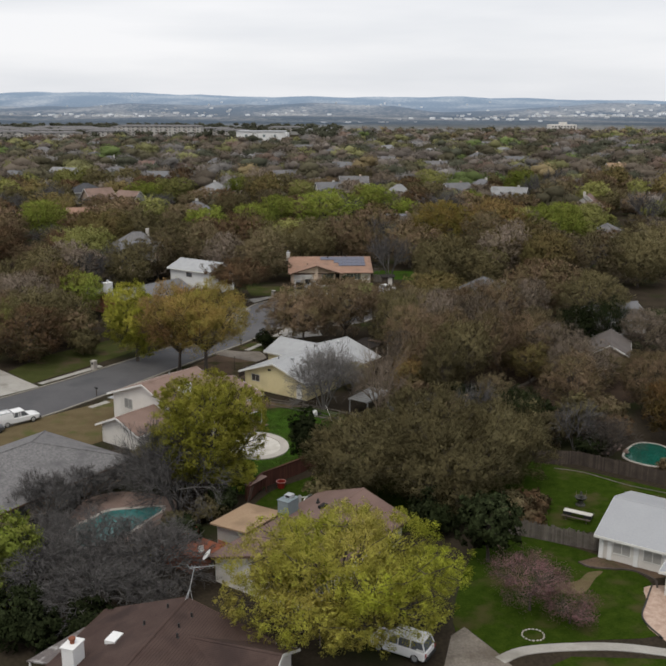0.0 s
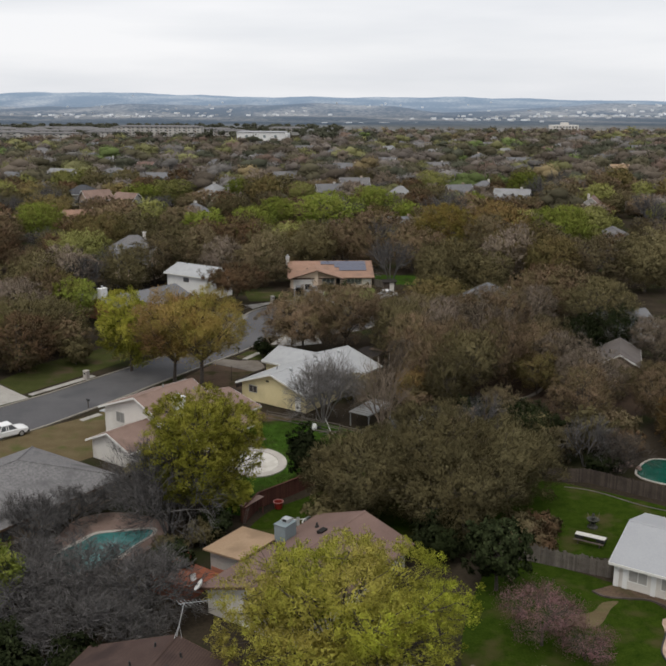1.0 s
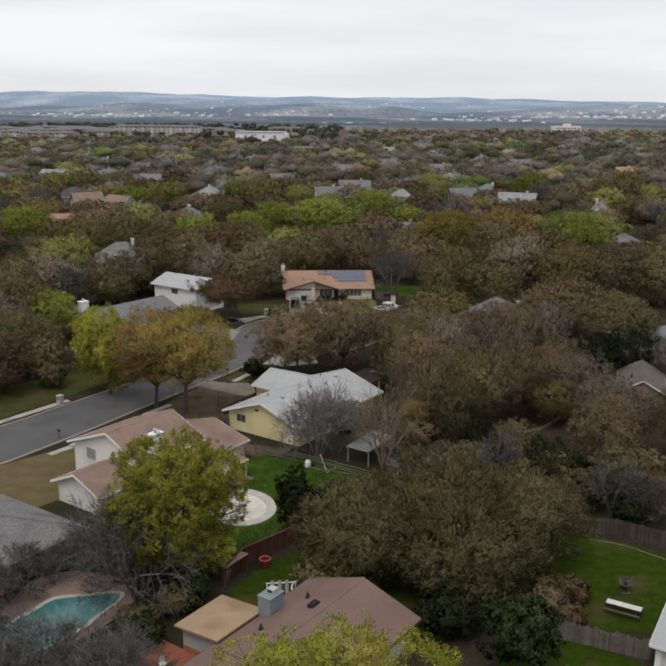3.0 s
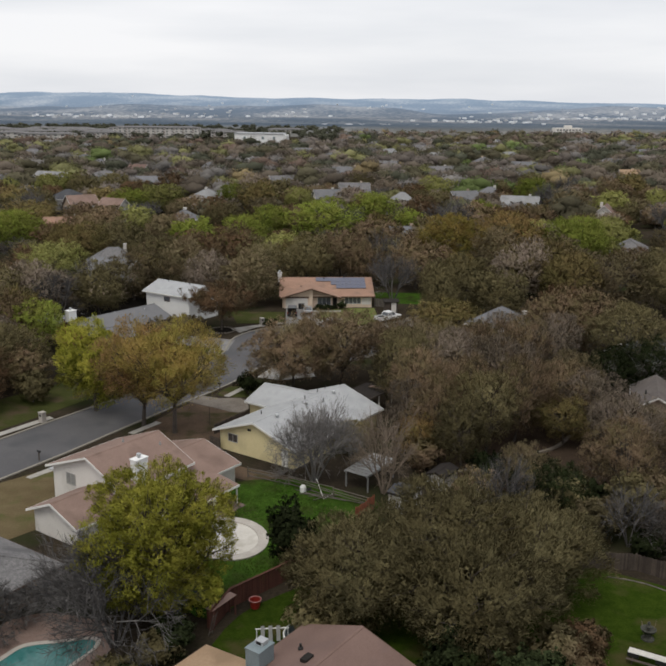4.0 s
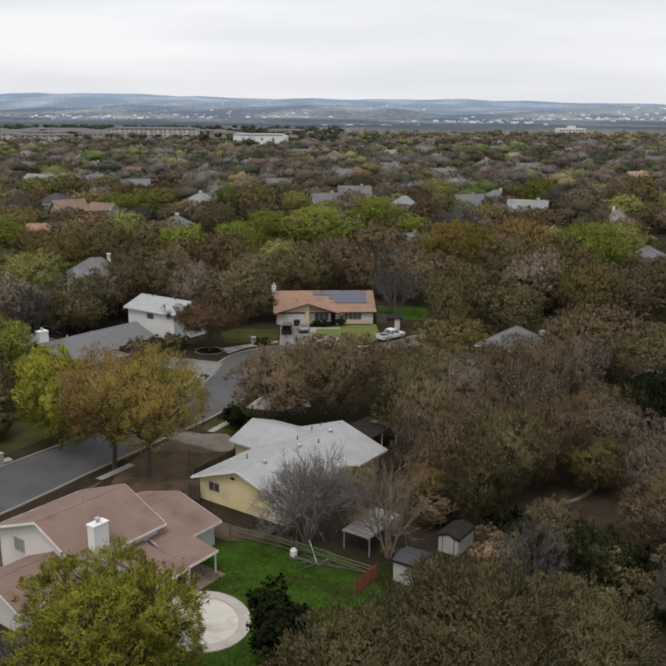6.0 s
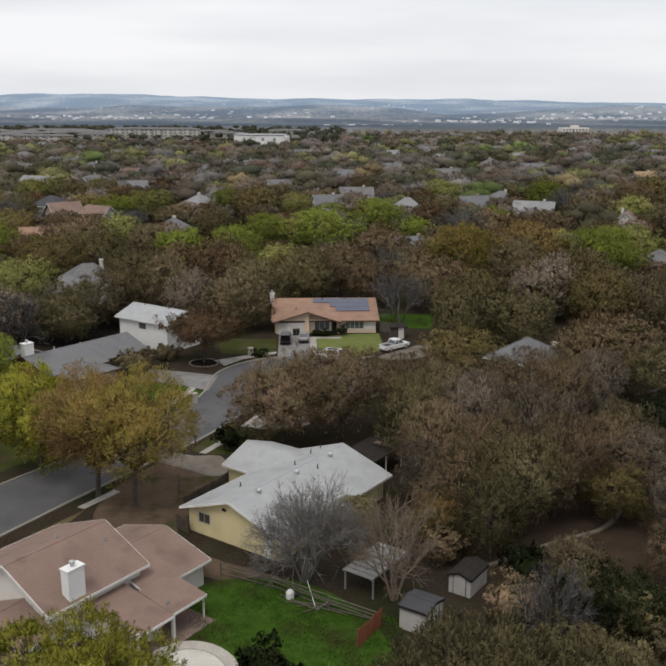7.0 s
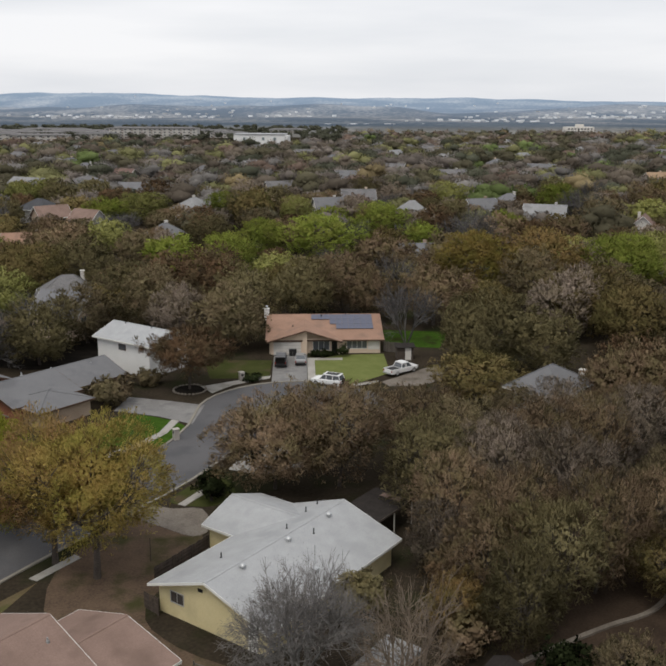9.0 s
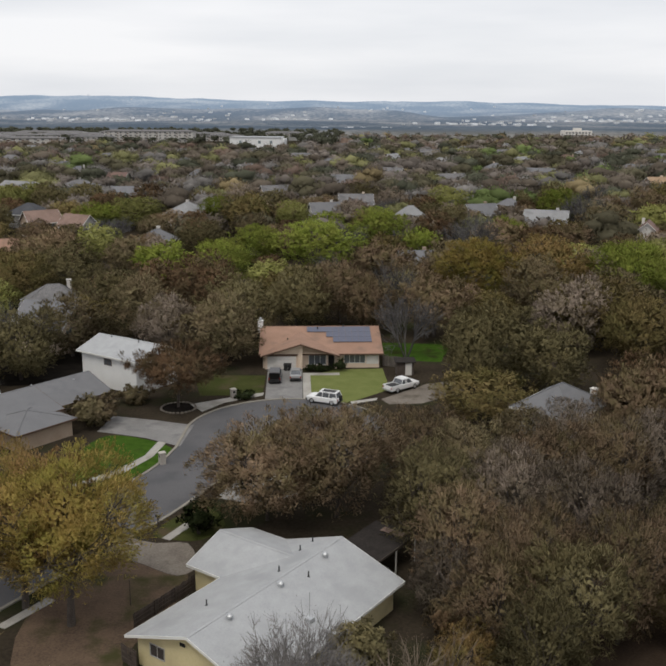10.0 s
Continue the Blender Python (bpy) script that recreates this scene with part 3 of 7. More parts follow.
plate("lawn_front", smooth_line([(8.8, 68.5), (14, 83), (22, 80.5), (26.5, 75), (25.5, 70), (24.5, 66.5), (18, 65.7), (11.5, 64)], 4, True), 0.02, M["lawn"], "green front lawn with a bare patch near the path", "lawn")
plate("worn_patch", smooth_line([(19.4, 72.6), (20.6, 73.0), (22.0, 75.2), (23.0, 76.4), (21.6, 76.2), (20.4, 74.8), (18.6, 74.2), (18.0, 73.0)], 3, True), 0.026, M["dry"], "worn tan patch of bare grass", "ground")
plate("lawn_edge", [(13.5, 61.5), (17, 63.7), (24, 63.4), (34, 62), (34, 54), (14, 54)], 0.02, M["lawn"], "green grass beyond the curved garden path", "lawn")
plate("lawn_corner", smooth_line([(-17.9, 172.2), (-19.3, 167.5), (-22.2, 162), (-26, 156.5), (-30, 161), (-29, 171), (-27, 176.8), (-22, 175.8)], 4, True), 0.02, M["bright"], "bright green front lawn at the bend of the street", "lawn")
plate("lawn_solar", [(-3.2, 191.7), (3, 190.2), (9, 196.5), (8.5, 207.2), (1.5, 206.5), (-2.6, 203.5)], 0.02, M["olive"], "short olive-green front lawn", "lawn")
plate("lawn_back_solar", [(9, 212), (18, 211), (21, 222), (9.2, 223)], 0.02, M["bright"], "bright green grass behind the garden fence", "lawn")
plate("lawn_dark", [(-17.8, 193), (-9.1, 193.5), (-9.3, 203), (-20, 203)], 0.02, M["shade"], "lawn under the oaks with tree shade in its colour", "lawn")
# this plate paints the deep shade under the trees
plate("shaded_bed", smooth_line([(-62, 205), (-46, 197), (-37.5, 203), (-30, 209), (-36, 216), (-50, 213), (-64, 214)], 3, True), 0.02, M["mulch_and_shade"], "near-black ground plate with deep tree shade painted in", "ground")
plate("lawn_far_side", [(-30, 154), (-38, 141), (-44.5, 131), (-50, 137), (-47, 146), (-36, 160)], 0.02, M["shade"], "lawn across the street with tree shade in its colour", "lawn")
plate("lawn_dry", [(-43.5, 111.5), (-32, 122.8), (-24.5, 134), (-29, 118), (-28.5, 108), (-33, 103), (-40, 104)], 0.02, M["dry"], "dry yellow-brown front lawn", "lawn")
plate("earth_verge", smooth_line([(-23.5, 136.2), (-18, 148.3), (-13.2, 146), (-11.5, 140), (-14.5, 130), (-11, 124.6), (-3.5, 120.2), (-6, 118.2), (-11, 121), (-20, 124.5)], 4, True), 0.018, M["dirt"], "bare brown earth with fallen leaves between the houses", "ground")
plate("lawn_verge", smooth_line([(-16.2, 150.8), (-14.4, 149.4), (-11.4, 149.4), (-9.6, 152.6), (-11.6, 156.4), (-13.6, 156)], 3, True), 0.022, M["shade"], "dull green grass verge beside the kerb", "lawn")
plate("earth_grove", smooth_line([(13, 136), (40, 140), (44, 126), (30, 119), (16, 119)], 4, True), 0.018, M["mulch"], "brown leaf litter under the grove", "ground")



def paving(name, pts, label, mat="concrete", z=0.05):
    return plate(name, pts, z, M[mat], label, "paving")


paving("driveway", [(-8.6, 191.6), (-3.4, 191.8), (-3.9, 206.6), (-9.2, 206.2)], "stained grey concrete driveway in front of the garage", "greycon")
paving("footpath", [(-3.3, 191.9), (-2.1, 191.3), (-2.6, 203.2), (1.8, 203.4), (1.8, 204.6), (-3.8, 204.4)], "pale concrete footpath to the front door", z=0.055)
paving("driveway", [(-17.4, 173.4), (-16.8, 180.8), (-22, 182.6), (-27.8, 184.2), (-28.5, 178.4), (-22, 176.2)], "stained grey concrete driveway beside the corner lawn", "greycon")
paving("footpath", [(-19.2, 174.8), (-20.0, 170), (-22.2, 165.4), (-25.6, 161.7), (-29, 158.4), (-29.8, 159.2), (-26.4, 162.7), (-23.2, 166.3), (-21.0, 170.4), (-20.3, 175)], "narrow concrete footpath curving round the corner lawn")
paving("pavement", [(-16.5, 186.0), (-14.0, 189.8), (-9.0, 193.1), (-8.9, 194.4), (-13.0, 192.4), (-18.5, 189.0)], "pale concrete pavement and driveway mouth at the turning circle", z=0.1)
paving("driveway", [(tuple(p)) for p in smooth_line([(-12.6, 148.6), (-11.2, 144.4), (-12.6, 142.6), (-16.0, 144.6), (-20.0, 147.2), (-18.6, 149.6), (-15.6, 148.6)], 3, True)], "worn brown-grey concrete driveway of the yellow house", "oldcon")
paving("footpath", [(-15.2, 149.6), (-14.4, 149.2), (-11.6, 154.6), (-12.4, 155.2)], "pale concrete footpath slab", z=0.06)
paving("footpath", [(-25.4, 134.6), (-24.6, 134.2), (-21.9, 138.4), (-22.7, 138.9)], "short pale pavement slab in the verge", z=0.06)
paving("driveway", [(-43.0, 129.6), (-47.5, 124.4), (-56, 129), (-52, 138.5), (-47.5, 134)], "pale concrete driveway across the street")
paving("footpath", [(-36.2, 139.8), (-42.8, 130.6), (-43.6, 131.2), (-37, 140.6)], "pale concrete footpath beside the street", z=0.06)
paving("driveway", [(7.2, 50), (7.4, 62.5), (8.4, 66.4), (9.6, 67.6), (11.9, 63.6), (13.4, 60), (13.5, 50)], "dull grey concrete driveway under the elm", "oldcon")
path = smooth_line([(11.6, 63.2), (13.6, 64.4), (17, 64.9), (21, 64.9), (25, 64.0), (32, 62)], 4)
solid("footpath", ribbon(path, 1.0, 0.06, 0.06), M["concrete"], "curved pale concrete garden path", "paving", kind="structure")
plate("gravel_bed", smooth_line([(24.6, 66), (24.0, 68.8), (25.2, 71.5), (26.5, 74), (34, 72), (34, 63), (27, 63.8)], 4, True), 0.04, M["gravel"], "pink crushed-stone bed edged with dark steel", "gravel")
# darker concrete puts the tree shade into this drive's colour
paving("driveway", [(7.5, 191.8), (14.5, 199), (19, 201), (20, 196), (13, 190), (8.5, 189.6)], "worn concrete side driveway, darker for the shade of the trees", "oldcon")
paving("footpath", [(3.2, 190.5), (7.0, 192.2), (6.8, 191.2), (3.4, 189.4)], "pale concrete pavement edge at the lawn", z=0.11)
paving("pavement", [(-11.2, 158.8), (-8.6, 166.4), (-3.5, 165.6), (-2.5, 159.5), (-7.5, 157.4)], "pale concrete driveway apron under the brown oaks", z=0.05)
paving("footpath", [(-33.6, 120.6), (-32.9, 120.1), (-31.0, 122.6), (-31.8, 123.2)], "pale slab of old pavement in the dry lawn", z=0.06)
low = Geo()
k = ribbon(smooth_line([(14.3, 122.7), (18.7, 125.6), (22.4, 127.8), (25.6, 129.4), (27.8, 131.5), (29.8, 134.6)], 4), 0.42, 0.2, 0.3)
low.add(k.v, k.f)
solid("garden_edging", low, M["oldcon"], "low pale stone edging curving through the grove", "edging", kind="structure")
# ---------------------------------------------------------------- houses
def gable(house, x0, x1, y0, y1, wall_h, ridge_y, ridge_z, wall, roof, trim, over=0.55, base=-0.3, thick=0.14, fascia=True, walls=True, end_over=None):
    """One gabled wing in the house's own frame, the ridge along x at y = ridge_y."""
    eo = over if end_over is None else end_over
    s0, s1 = (ridge_z - wall_h) / (ridge_y - y0), (ridge_z - wall_h) / (y1 - ridge_y)
    if walls:
        prof = [(y0, base), (y1, base), (y1, wall_h), (ridge_y, ridge_z - 0.02), (y0, wall_h)]
        v = [(x0, y, z) for y, z in prof] + [(x1, y, z) for y, z in prof]
        part("wall", Geo().add(v, [(4, 3, 2, 1, 0), (5, 6, 7, 8, 9)] + [(i, (i + 1) % 5, 5 + (i + 1) % 5, 5 + i) for i in range(5)]), wall, house)
    xa, xb, ya, yb = x0 - eo, x1 + eo, y0 - over, y1 + over
    za, zb, lift = wall_h - over * s0, wall_h - over * s1, thick
    part("roof", Geo().slab([(xa, ya, za + lift), (xb, ya, za + lift), (xb, ridge_y, ridge_z + lift), (xa, ridge_y, ridge_z + lift)], thick), roof, house)
    part("roof", Geo().slab([(xa, ridge_y, ridge_z + lift), (xb, ridge_y, ridge_z + lift), (xb, yb, zb + lift), (xa, yb, zb + lift)], thick), roof, house)
    w = 0.16
    part("ridge_cap", Geo().slab([(xa, ridge_y - w, ridge_z + lift - w * s0 + 0.035), (xb, ridge_y - w, ridge_z + lift - w * s0 + 0.035), (xb, ridge_y, ridge_z + lift + 0.035), (xa, ridge_y, ridge_z + lift + 0.035)], 0.05).slab([(xa, ridge_y, ridge_z + lift + 0.035), (xb, ridge_y, ridge_z + lift + 0.035), (xb, ridge_y + w, ridge_z + lift - w * s1 + 0.035), (xa, ridge_y + w, ridge_z + lift - w * s1 + 0.035)], 0.05), roof, house)
    if fascia:
        d, e = 0.22, 0.03
        for y, z, sgn in ((ya, za, -1), (yb, zb, 1)):
            y_a, y_b = sorted((y, y + sgn * e))
            part("fascia", Geo().box(xa, y_a, z + lift - d, xb, y_b, z + lift + 0.005), trim, house)
        for x, sgn in ((xa, -1), (xb, 1)):
            x_a, x_b = sorted((x, x + sgn * e))
            gg = Geo()
            gg.slab([(x_a, ya, za + lift + 0.005), (x_b, ya, za + lift + 0.005), (x_b, ridge_y, ridge_z + lift + 0.005), (x_a, ridge_y, ridge_z + lift + 0.005)], d)
            gg.slab([(x_a, ridge_y, ridge_z + lift + 0.005), (x_b, ridge_y, ridge_z + lift + 0.005), (x_b, yb, zb + lift + 0.005), (x_a, yb, zb + lift + 0.005)], d)
            part("bargeboard", gg, trim, house)


def hip(house, x0, x1, y0, y1, wall_h, ridge_z, wall, roof, trim, over=0.55, base=-0.3, thick=0.14, inset=None):
    """One hipped wing, the ridge along x."""
    part("wall", Geo().box(x0, y0, base, x1, y1, wall_h), wall, house)
    xa, xb, ya, yb = x0 - over, x1 + over, y0 - over, y1 + over
    half = (yb - ya) / 2
    k = half if inset is None else inset
    k = min(k, (xb - xa) / 2 - 0.05)
    ym, z, t = (ya + yb) / 2, wall_h - over * (ridge_z - wall_h) / (half - over) + thick, ridge_z + thick
    A, B, C, D, P, Q = (xa, ya, z), (xb, ya, z), (xb, yb, z), (xa, yb, z), (xa + k, ym, t), (xb - k, ym, t)
    for top in ((A, B, Q, P), (C, D, P, Q), (B, C, Q), (D, A, P)):
        part("roof", Geo().slab(list(top), thick), roof, house)
    e, d = 0.03, 0.22
    for b in ((xa, ya - e, xb, ya), (xa, yb, xb, yb + e), (xa - e, ya, xa, yb), (xb, ya, xb + e, yb)):
        part("fascia", Geo().box(b[0], b[1], z - d, b[2], b[3], z + 0.005), trim, house)
    cap = Geo()
    for p, q in ((P, Q), (A, P), (D, P), (B, Q), (C, Q)):
        cap.tube((p[0], p[1], p[2]), (q[0], q[1], q[2]), 0.09, 0.09, 5)
    part("ridge_cap", cap, roof, house)


def shed_roof(house, corners, roof, trim, thick=0.14):
    part("porch_roof", Geo().slab(corners, thick), roof, house)
    g2 = Geo()
    a, b = Vector(corners[0]), Vector(corners[1])
    d = (b - a).normalized()
    n2 = Vector((d.y, -d.x, 0)) * 0.04
    g2.slab([tuple(a + n2), tuple(b + n2), tuple(b), tuple(a)], 0.22)
    part("fascia", g2, trim, house)


def window(house, c, w, h, face, frame_mat, bars=1, glass=None):
    """A framed window proud of a wall: centre c, facing 'x+', 'x-', 'y+' or 'y-'."""
    turn = {"y-": 0, "x+": 90, "y+": 180, "x-": -90}[face]
    m = pose(*c, 0, 0, turn)
    f, e = 0.07, 0.05
    holder = part("window", Geo().box(-w / 2, -0.012, -h / 2, w / 2, 0.05, h / 2, m), glass or M["window"], house, "dark window pane in a pale frame")
    fr = Geo()
    for b in ((-w / 2 - f, -h / 2 - f, w / 2 + f, -h / 2), (-w / 2 - f, h / 2, w / 2 + f, h / 2 + f), (-w / 2 - f, -h / 2, -w / 2, h / 2), (w / 2, -h / 2, w / 2 + f, h / 2)):
        fr.box(b[0], -e, b[1], b[2], 0.03, b[3], m)
    for i in range(bars):
        x = -w / 2 + w * (i + 1) / (bars + 1)
        fr.box(x - 0.025, -0.035, -h / 2, x + 0.025, 0.03, h / 2, m)
    part("window_frame", fr, frame_mat, holder)
    return holder


def chimney(house, x, y, z0, z1, sx, sy, mat, cap="metal", flue=True):
    ch = part("chimney", Geo().box(x - sx / 2, y - sy / 2, z0, x + sx / 2, y + sy / 2, z1), mat, house, "boxy chimney above the roof")
    part("chimney_cap", Geo().box(x - sx / 2 - 0.07, y - sy / 2 - 0.07, z1, x + sx / 2 + 0.07, y + sy / 2 + 0.07, z1 + 0.09), mat, ch)
    if flue:
        part("flue", Geo().lathe([(0.16, 0), (0.16, 0.28), (0.24, 0.3), (0.24, 0.42), (0.10, 0.5)], 12, pose(x, y, z1 + 0.08)), M[cap], ch)


def vent_pipe(house, x, y, z, h=0.5, r=0.055, mat="black"):
    part("vent_pipe", Geo().lathe([(r * 2.2, -0.15), (r * 2.0, 0.02), (r, 0.05), (r, h)], 10, pose(x, y, z)), M[mat], house, "small pipe standing out of the roof")


def roof_dome(house, x, y, z):
    part("roof_vent", Geo().lathe([(0.17, -0.12), (0.17, 0.12), (0.27, 0.18), (0.25, 0.30), (0.13, 0.40), (0.02, 0.43)], 14, pose(x, y, z)), M["metal"], house, "shiny turbine vent on the roof")


def gutter_post(house, x, y, z1, r=0.06, mat=None):
    part("post", Geo().box(x - r, y - r, 0, x + r, y + r, z1), mat or M["trim"], house)


# pale yellow house with a light grey roof
TURN = 54.6
h = thing("house", pose(-9.0, 126.2, 0, 0, 0, TURN), "single-storey pale yellow house with a light grey shingle roof", "house")
gable(h, 0.45, 17.6, -5.55, 5.55, 2.55, 0, 4.45, M["yellow"], R["pale"], M["trim"], 0.65)


class Wing:
    """Shifts and turns a wing's pieces into the frame of its house."""

    def __init__(self, house, x, y, turn):
        self.house, self.m = house, pose(x, y, 0, 0, 0, turn)

    def __enter__(self):
        self.had = set(self.house.children)
        return self.house

    def __exit__(self, *_):
        for c in self.house.children:
            if c not in self.had:
                c.data.transform(self.m)
                for k in c.children:
                    k.data.transform(self.m)


with Wing(h, 14.2, 0, 90):
    gable(h, 1.5, 9.5, -3.7, 3.7, 2.5, 0, 3.8, M["yellow"], R["pale"], M["trim"], 0.5)
window(h, (0.45, 3.55, 1.75), 1.35, 0.9, "x-", M["greywall"], 1, M["brownglass"])
part("gable_vent", Geo().box(0.40, 0.75, 3.15, 0.46, 1.25, 3.42), M["dark"], h, "dark louvred gable vent")
part("door", Geo().box(0.41, -4.7, 0, 0.45, -3.8, 2.05), M["trim"], h, "pale back door")
for x, y in ((3.5, -0.65), (9.2, -0.7), (14.9, -0.7)):
    roof_dome(h, x, y, 4.45 - abs(y) * 0.34 + 0.14)
for x, y in ((4.8, 2.8), (11.0, 0.9), (15.4, 2.2), (17.4, 2.4), (11.9, -1.3)):
    vent_pipe(h, x, y, 4.45 - abs(y) * 0.34 + 0.14, 0.45)
vent_pipe(h, 8.3, -4.1, 3.4, 2.0, 0.03, "metal")
part("roof_box", Geo().box(7.9, -4.45, 2.95, 8.45, -3.95, 3.45), M["metal"], h, "small metal box on the roof")

# salmon-roofed split-level house with white walls
h = thing("house", pose(-24.2, 110.6, 0, 0, 0, 53.9), "split-level white-walled house with faded salmon shingle roofs", "house")
gable(h, 0.9, 9.6, -4.4, 6.2, 3.95, 0.3, 6.1, M["white"], R["salmon"], M["trim"], 0.55)
gable(h, -4.7, 0.88, -4.5, 1.9, 2.35, -1.3, 3.7, M["white"], R["salmon"], M["trim"], 0.55)
gable(h, 9.0, 15.2, -5.9, 4.0, 2.35, -0.9, 3.75, M["white"], R["salmon"], M["trim"], 0.5)
shed_roof(h, [(4.2, -10.0, 2.15), (7.9, -10.0, 2.15), (7.9, -4.42, 2.95), (4.2, -4.42, 2.95)], R["salmon"], M["trim"])
shed_roof(h, [(7.95, -9.8, 2.15), (11.6, -9.8, 2.15), (11.6, -5.9, 2.75), (7.95, -5.9, 2.75)], R["salmon"], M["trim"])
part("wall", Geo().box(4.3, -8.6, -0.2, 7.8, -4.42, 2.2), M["white"], h)
part("door", Geo().box(5.0, -8.63, 0, 6.2, -8.59, 2.1), M["dark"], h, "dark glazed patio door")
part("patio", Geo().box(4.2, -10.6, -0.1, 11.7, -5.9, 0.06), M["pinkdeck"], h, "pinkish-brown stone patio slab")
gutter_post(h, 11.4, -9.6, 2.1)
gutter_post(h, 8.0, -9.7, 2.1, 0.12)
gutter_post(h, 4.4, -9.8, 2.2, 0.12)
chimney(h, 3.2, -4.3, 3.2, 6.35, 1.5, 0.85, M["purewhite"])
window(h, (0.9, 3.4, 3.0), 1.3, 1.15, "x-", M["greywall"], 1, M["paleglass"])
window(h, (0.9, -1.9, 3.0), 0.8, 1.0, "x-", M["greywall"], 1, M["paleglass"])
part("wall_vent", Geo().box(5.8, -4.46, 3.55, 6.5, -4.39, 3.75), M["dark"], h)
part("porch_canopy", Geo().slab([(2.0, 8.6, 2.5), (2.0, 6.2, 2.7), (6.5, 6.2, 2.7), (6.5, 8.6, 2.5)][::-1], 0.12), R["pale"], h, "flat pale canopy beside the drive")
for x, y, z in ((6.0, 1.2, 6.1), (8.7, -1.4, 5.55), (10.3, -3.0, 3.3), (8.5, -8.6, 2.5)):
    vent_pipe(h, x, y, z, 0.24, 0.06, "oldwhite")

# mottled grey hipped roof
h = thing("house", pose(-22.4, 97.0, 0, 0, 0, 55.5), "long low house with a mottled grey hipped roof", "house")
hip(h, -24, -0.6, 0.6, 14.2, 2.35, 4.7, M["tanwall"], R["grey"], M["browntrim"], 0.6)
part("porch_roof", Geo().slab([(-1.6, -0.1, 2.42), (-0.3, -0.1, 2.42), (-0.3, 1.2, 2.5), (-1.6, 1.2, 2.5)], 0.12), R["grey"], h)
for x in (-4.5, -9.5, -14.5):
    window(h, (x, 0.6, 1.3), 1.6, 1.2, "y-", M["browntrim"])
part("door", Geo().box(-7.6, 0.56, 0, -6.6, 0.6, 2.05), M["dark"], h, "dark sliding door")

# rose-brown roofed house with a tan flat extension
h = thing("house", pose(-11.6, 74.5, 0, 0, 0, 54.9), "low house with a rose-brown roof and a tan flat-roofed extension", "house")
gable(h, 0.6, 16.0, -9.9, -0.6, 2.4, -5.25, 3.95, M["white"], R["rose"], M["browntrim"], 0.6)
shed_roof(h, [(10.2, 3.9, 2.5), (4.9, 3.9, 2.5), (4.9, -0.4, 2.75), (10.2, -0.4, 2.75)], R["tan"], M["browntrim"])
part("wall", Geo().box(5.4, -0.6, -0.2, 9.8, 3.5, 2.35), M["greywall"], h, "grey panelled extension wall")
part("wall", Geo().box(5.36, 0.2, -0.2, 5.4, 3.4, 0.8), M["redbrick"], h)
ch = part("chimney", Geo().box(9.6, -1.5, 2.5, 11.2, -0.3, 4.1), M["bluegrey"], h, "blue-grey sheet-metal chimney chase")
part("chimney_cap", Geo().box(9.55, -1.55, 4.1, 11.25, -0.25, 4.17), M["bluegrey"], ch)
part("cowl", Geo().box(10.3, -1.25, 4.17, 10.95, -0.55, 4.5), M["metal"], ch, "galvanised chimney cowl with a dark mouth")
# near-black plate paints the shade inside the cowl
part("cowl_mouth", Geo().box(10.28, -1.1, 4.24, 10.305, -0.68, 4.45), M["dark"], ch)
for x, y, z in ((7.4, -2.4, 3.3), (12.8, -2.6, 3.35)):
    vent_pipe(h, x, y, z, 0.3, 0.09)
part("roof_hatch", Geo().box(11.0, -4.4, 3.72, 11.9, -3.9, 3.98), M["dark"], h, "dark low roof vent")
dish = part("satellite_dish", Geo().lathe([(0.02, 0.0), (0.3, 0.06), (0.5, 0.2), (0.52, 0.22), (0.3, 0.1), (0.02, 0.04)], 16, pose(-0.2, -0.6, 2.75, -50, 0, 40)), M["purewhite"], h, "white satellite dish at the eave")

# brown-shingled house with chimney, skylight and aerial
h = thing("house", pose(-11.5, 64.1, 0, 0, 0, 72), "brown-shingled house with a white chimney and a skylight", "house")
gable(h, -16, -0.5, -6.4, 6.4, 2.4, 0, 4.5, M["white"], R["brown"], M["browntrim"], 0.6)
with Wing(h, -3.5, 0, -90):
    gable(h, 2.0, 8.4, -2.9, 2.9, 2.4, 0, 3.85, M["white"], R["brown"], M["trim"], 0.5)
chimney(h, -7.7, 4.6, 2.8, 4.6, 1.3, 0.9, M["purewhite"], "rustclay")
part("porch_roof", Geo().slab([(-7.1, 8.9, 2.05), (-7.1, 6.2, 2.3), (-2.2, 6.2, 2.3), (-2.4, 7.3, 2.2), (-4.2, 7.9, 2.15)], 0.1), M["peeling"], h, "peeling white flat porch roof")
for x, y in ((-7.0, 8.7), (-4.3, 7.7)):
    gutter_post(h, x, y, 2.0)
part("skylight", Geo().box(-5.6, 2.7, 3.55, -4.4, 3.5, 3.85), M["purewhite"], h, "white domed skylight on the roof")
for x, y, z in ((-1.6, -1.2, 4.2), (-3.4, 1.6, 4.1), (-4.2, -1.4, 4.15), (-3.2, -1.0, 4.25), (-1.2, 0.9, 4.3)):
    vent_pipe(h, x, y, z, 0.35, 0.07)
aer = thing("television_aerial", pose(-11.4, 64.0, 4.6), "bare aluminium television aerial on a small tripod", "aerial")
g = Geo().tube((0, 0, 0), (0.5, 0.6, 2.3), 0.035, 0.03, 6)
part("mast", g, M["metal"], aer)
for a in range(3):
    part("leg", Geo().tube((0.35 * math.cos(a * 2.1), 0.35 * math.sin(a * 2.1), -0.1), (0.17, 0.2, 0.8), 0.02, 0.02, 5), M["metal"], aer)
boom = Vector((1.0, 0.45, -0.12)).normalized()
